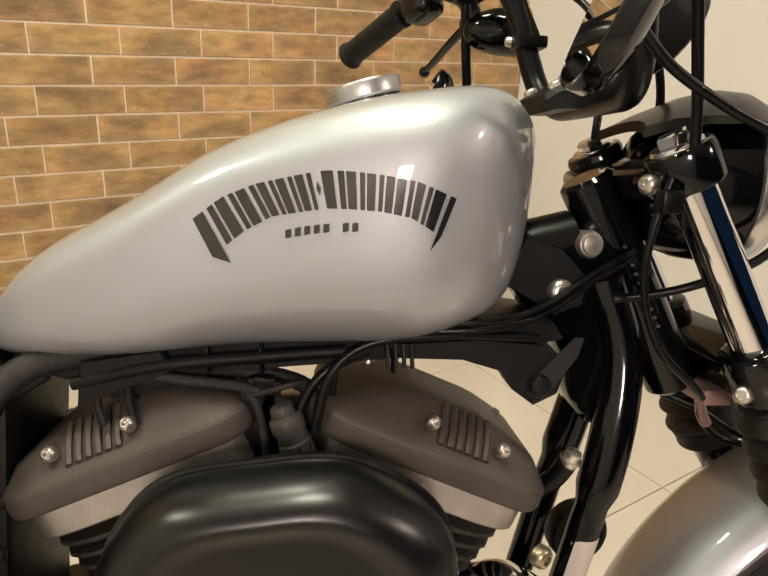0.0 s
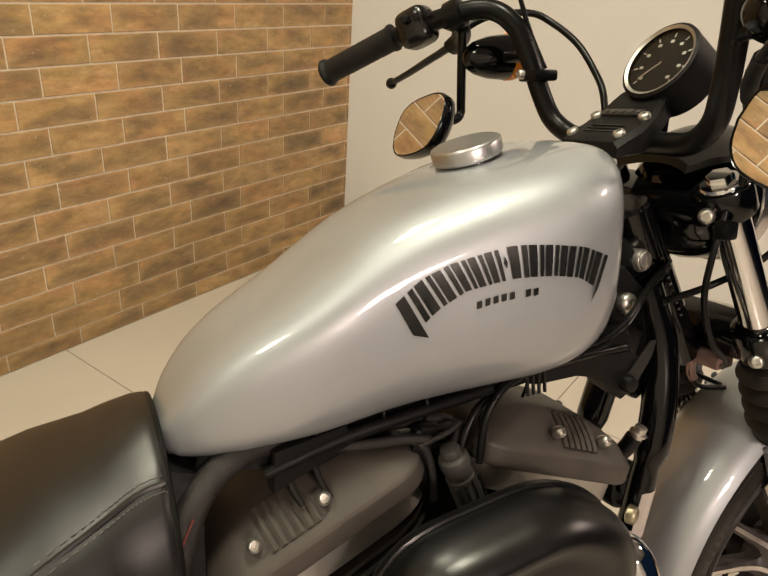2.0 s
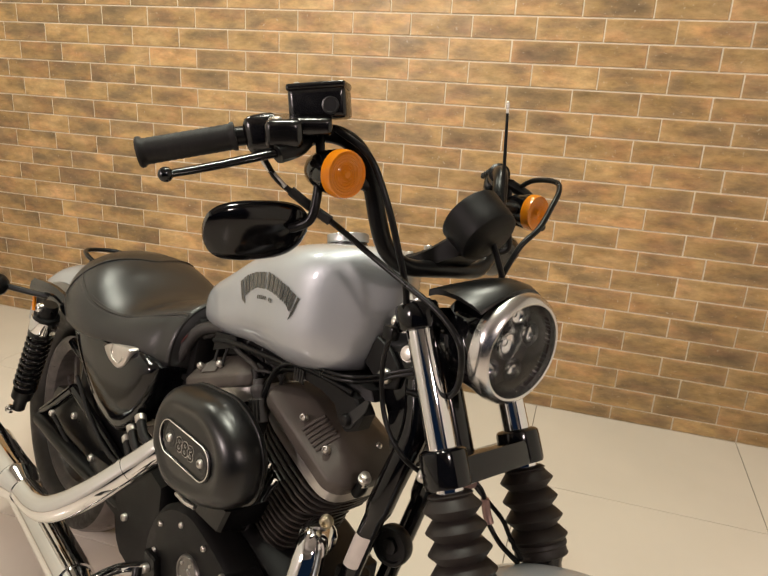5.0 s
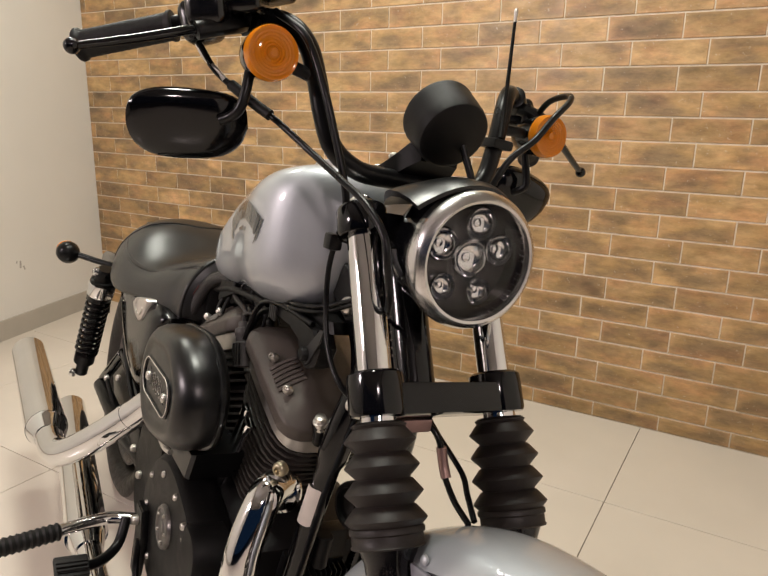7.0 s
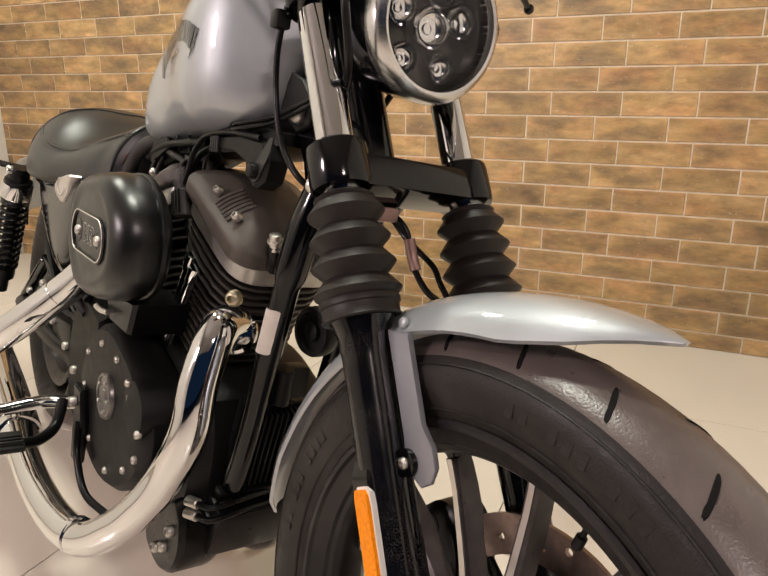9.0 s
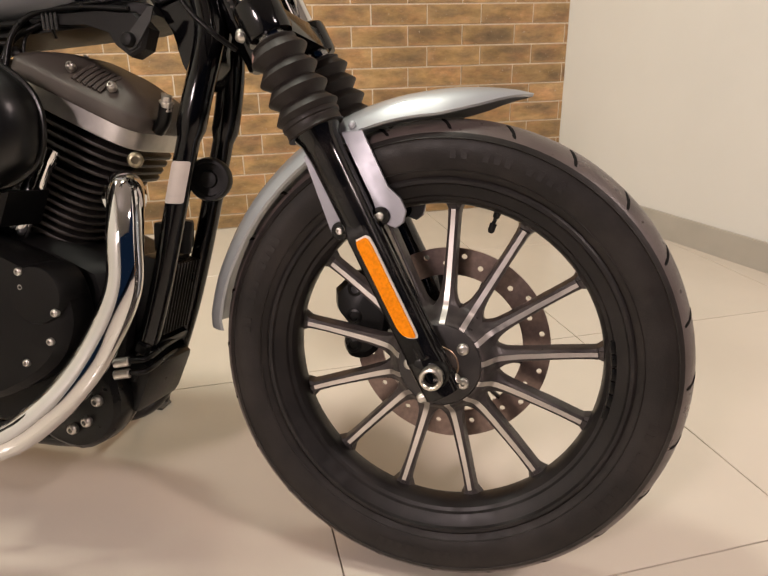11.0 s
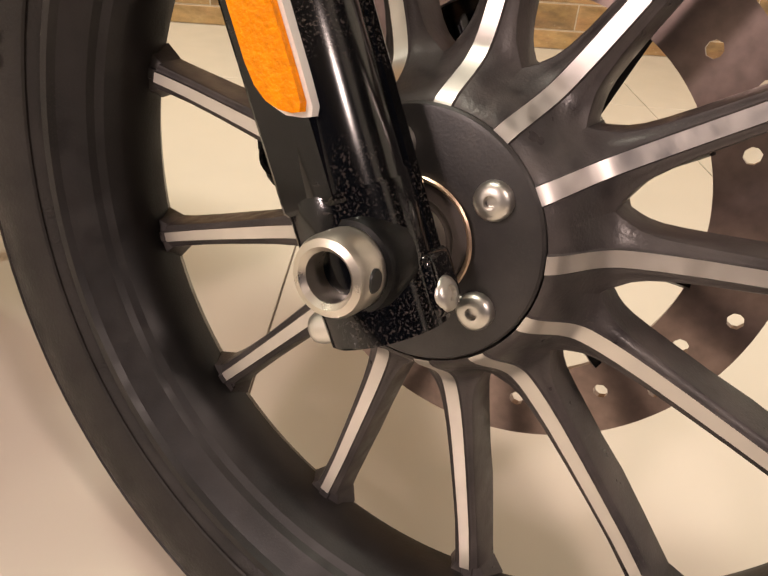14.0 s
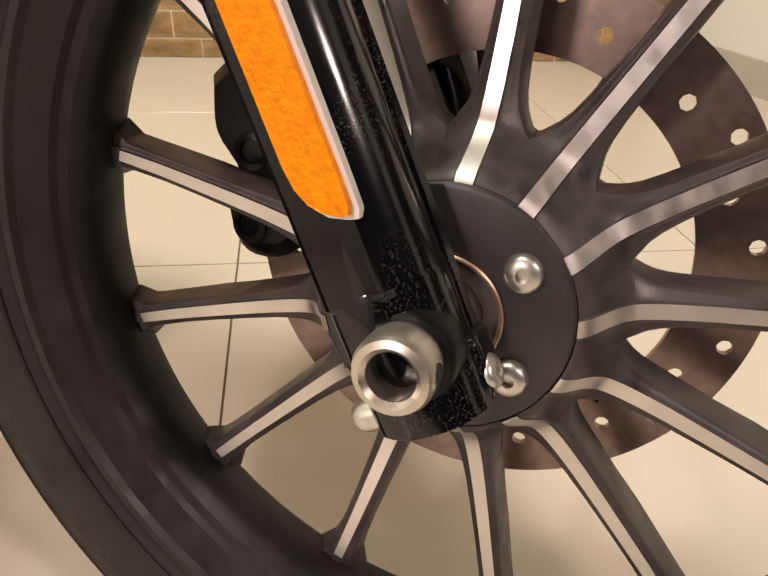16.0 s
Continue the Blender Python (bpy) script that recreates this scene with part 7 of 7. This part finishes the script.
# rear turn signal
bm = bmesh.new()
lathe(bm, (-1.62, -0.228, 0.655), (1, 0, 0), [(0.008, -0.03), (0.022, -0.022), (0.030, -0.004), (0.029, 0.012), (0.020, 0.024), (0.006, 0.030)], 28)
rsig = part("rear_turn_signal", bm, BLACK_SATIN, bike, "round black rear turn signal on a stalk", 70)
bm = bmesh.new()
tube(bm, [(-1.61, -0.208, 0.653), (-1.57, -0.165, 0.648), (-1.52, -0.12, 0.645)], 0.008, 10)
part("stalk", bm, BLACK_SATIN, rsig)
bm = bmesh.new()
lathe(bm, (-1.645, -0.228, 0.655), (-1, 0, 0), [(0.026, -0.006), (0.027, 0.004), (0.018, 0.012), (0.004, 0.015)], 28)
part("lens", bm, AMBER, rsig)

# right shock absorber with its coil
ST, SB = V(-1.430, -0.160, 0.645), V(-1.540, -0.172, 0.340)
bm = bmesh.new()
sd = SB - ST
SL = sd.length
lathe(bm, ST, sd, [(0.018, -0.01), (0.022, 0), (0.022, 0.02), (0.030, 0.022), (0.031, 0.075), (0.028, 0.08), (0.016, 0.082), (0.014, SL - 0.07), (0.026, SL - 0.068), (0.026, SL - 0.04), (0.016, SL - 0.038), (0.016, SL)], 28)
shock = part("shock_absorber", bm, BLACK_SATIN, bike, "coil-over shock absorber with a black spring")
bm = bmesh.new()
lathe(bm, ST + sd.normalized() * 0.03, sd, [(0.0318, 0), (0.0325, 0.002), (0.0325, 0.034), (0.0318, 0.036)], 28)
part("collar", bm, CHROME, shock)
bm = bmesh.new()
x_, y_, z_ = frame_of(sd)
coil = []
for k in range(10 * 12 + 1):
    a = 2 * math.pi * k / 12
    coil.append(ST + z_ * (0.078 + (SL - 0.15) * k / 120) + (x_ * math.cos(a) + y_ * math.sin(a)) * 0.0265)
tube(bm, coil, 0.0048, 7, straight=True)
part("spring", bm, BLACK_GLOSS, shock, "black coil spring", 60)
for p in (ST, SB):
    bolt(shock, p + V(0, -0.018, 0), (0, -1, 0), 0.012, 0.012, CHROME, "mount_cap")
bm = bmesh.new()
tube(bm, [(-1.02, -0.10, 0.31), (-1.25, -0.118, 0.31), (-1.52, -0.12, 0.312)], 0.02, 12)
part("swing_arm", bm, BLACK_SATIN, bike, "black swing arm")

# footpeg and brake pedal
bm = bmesh.new()
tube(bm, [(-0.800, -0.160, 0.318), (-0.815, -0.215, 0.318), (-0.802, -0.293, 0.311)], 0.011, 12)
peg = part("footpeg", bm, CHROME, bike, "folding footpeg with a ribbed rubber")
bm = bmesh.new()
a, b = V(-0.802, -0.288, 0.311), V(-0.790, -0.388, 0.297)
L = (b - a).length
prof = [(0.010, 0), (0.0145, 0.003)]
for k in range(9):
    prof += [(0.016, 0.006 + (L - 0.012) * k / 9), (0.0135, 0.010 + (L - 0.012) * k / 9)]
prof += [(0.016, L - 0.004), (0.013, L)]
lathe(bm, a, b - a, prof, 20)
part("peg_rubber", bm, RUBBER, peg, "black ribbed rubber")
bm = bmesh.new()
tube(bm, [b, V(-0.788, -0.400, 0.284), V(-0.789, -0.408, 0.268)], 0.0045, 8)
part("feeler", bm, BLACK_SATIN, peg)
bm = bmesh.new()
plate(bm, [(-0.81, 0.35), (-0.77, 0.35), (-0.755, 0.30), (-0.77, 0.22), (-0.80, 0.22), (-0.80, 0.30)], -0.165, -0.15, 0.003)
part("footpeg_bracket", bm, BLACK_SATIN, bike, "black footpeg bracket")
bolt(bike, (-0.788, -0.168, 0.325), (0, -1, 0), 0.009, 0.012, STEEL, "bracket_bolt")
bm = bmesh.new()
tube(bm, [(-0.79, -0.185, 0.33), (-0.765, -0.20, 0.295), (-0.735, -0.230, 0.288), (-0.708, -0.262, 0.298)], 0.009, 10)
pedal = part("brake_pedal", bm, BLACK_SATIN, bike, "black brake pedal with a ribbed pad")
bm = bmesh.new()
box(bm, (-0.700, -0.282, 0.306), (0.044, 0.052, 0.010), 0.004, Matrix.Rotation(radians(12), 3, "Y"))
for k in range(4):
    box(bm, (-0.700 - 0.015 + 0.01 * k, -0.282, 0.312), (0.004, 0.046, 0.005), 0.001, Matrix.Rotation(radians(12), 3, "Y"), 1)
part("pedal_pad", bm, RUBBER, pedal)
cable("pedal_rod", [(-0.765, -0.165, 0.30), (-0.75, -0.168, 0.25), (-0.70, -0.165, 0.205), (-0.63, -0.15, 0.20)], 0.006, BLACK_SATIN, bike, "black pedal rod")
# gearbox side and starter, between the cover and the rear pipe
bm = bmesh.new()
plate(bm, [(-0.85, 0.45), (-0.84, 0.30), (-0.87, 0.22), (-1.0, 0.21), (-1.05, 0.30), (-1.03, 0.42), (-0.96, 0.47)], -0.12, -0.06, 0.012, rounded=3)
part("gearbox_cover", bm, BLACK_WRINKLE, bike, "black gearbox cover")
for k, (p, r) in enumerate((((-0.90, -0.12, 0.50), 0.02), ((-0.93, -0.12, 0.465), 0.018), ((-0.955, -0.115, 0.43), 0.016))):
    cable("oil_hose", [p, V(*p) + V(-0.03, -0.012, 0.02), V(*p) + V(-0.07, -0.005, 0.045)], 0.0095, RUBBER, bike, "black oil hose", 10)
    bm = bmesh.new()
    rod(bm, V(*p) + V(-0.06, -0.007, 0.039), V(*p) + V(-0.072, -0.0045, 0.047), 0.0118, 14)
    part("hose_clip", bm, STEEL, bike)


# ---- floor tiles and wall bricks ----
def block(bm, lo, hi, b, face):
    """A piece with a bevelled face: 'z' up or 'y' towards the room."""
    (x0, y0, z0), (x1, y1, z1) = lo, hi
    if face == "z":
        low = [(x0, y0, z0), (x1, y0, z0), (x1, y1, z0), (x0, y1, z0)]
        mid = [(x, y, z1 - b) for x, y, _ in low]
        top = [(x0 + b, y0 + b, z1), (x1 - b, y0 + b, z1), (x1 - b, y1 - b, z1), (x0 + b, y1 - b, z1)]
    else:
        low = [(x0, y1, z0), (x1, y1, z0), (x1, y1, z1), (x0, y1, z1)]
        mid = [(x, y0 + b, z) for x, _, z in low]
        top = [(x0 + b, y0, z0 + b), (x1 - b, y0, z0 + b), (x1 - b, y0, z1 - b), (x0 + b, y0, z1 - b)]
    a, m, t = ([bm.verts.new(p) for p in r] for r in (low, mid, top))
    for i in range(4):
        j = (i + 1) % 4
        bm.faces.new((a[i], a[j], m[j], m[i]))
        bm.faces.new((m[i], m[j], t[j], t[i]))
    bm.faces.new(t)


shared = {}


def piece(name, lo, hi, b, face, material, parent):
    size = tuple(round(q - p, 3) for p, q in zip(lo, hi))
    if (name, size) not in shared:
        bm = bmesh.new()
        block(bm, (0, 0, 0), size, b, face)
        bmesh.ops.recalc_face_normals(bm, faces=bm.faces)
        me = bpy.data.meshes.new(name)
        bm.to_mesh(me)
        bm.free()
        me.materials.append(material)
        shared[name, size] = me
    ob = new(name, shared[name, size])
    ob.parent = parent
    ob.location = lo
    return ob


xs = [TX + PITCH * k for k in range(-5, 5)]
ys = [Y0] + [TY + PITCH * k for k in range(-8, 5) if Y0 + 0.02 < TY + PITCH * k < Y1 - 0.02] + [Y1 + 0.003]
for xa, xb in zip(xs, xs[1:]):
    for ya, yb in zip(ys, ys[1:]):
        if xb < west(yb) or xa > east(ya):
            continue
        lo, hi = (xa + 0.0013, ya + 0.0013, -0.012), (xb - 0.0013, yb - 0.0013, 0.0)
        if xa > west(ya) and xb < east(yb):
            piece("floor_tile", lo, hi, 0.0008, "z", FLOOR_TILE, floor)
            continue
        # tiles cut along the side walls
        bm = bmesh.new()
        block(bm, lo, hi, 0.0008, "z")
        for side, k, sgn in ((east, SKEW_E, 1), (west, SKEW_W, -1)):
            bmesh.ops.bisect_plane(bm, geom=[*bm.verts, *bm.edges, *bm.faces], plane_co=(side(0), 0, 0), plane_no=(sgn, sgn * k, 0), clear_outer=True)
        if bm.faces:
            finish("floor_tile", bm, FLOOR_TILE, floor, smooth=False)

far = bmesh.new()
for row in range(-1, int((H - ROW0) / ROW) + 1):
    za, zb = max(0.0, ROW0 + row * ROW), min(H, ROW0 + (row + 1) * ROW)
    if zb - za < 0.012:
        continue
    start = PHASE_A if row % 2 else PHASE_B
    k0 = math.floor((X0 - start) / BRICK_L)
    for k in range(k0, k0 + 22):
        xa, xb = max(X0, start + k * BRICK_L), min(X1, start + (k + 1) * BRICK_L)
        if xb - xa < 0.012:
            continue
        lo, hi = (xa + 0.0025, Y1, za + 0.0026), (xb - 0.0025, Y1 + 0.006, zb - 0.0026)
        if xa > -1.95 and zb < 1.6:
            piece("brick", lo, hi, 0.0015, "y", BRICK, wall_north)
        else:
            block(far, lo, hi, 0.0015, "y")
bmesh.ops.recalc_face_normals(far, faces=far.faces)
me = bpy.data.meshes.new("brick_field")
far.to_mesh(me)
far.free()
me.materials.append(BRICK_FAR)
rest = new("brick_field", me)
rest.parent = wall_north
tagged(rest, kind="stuff")
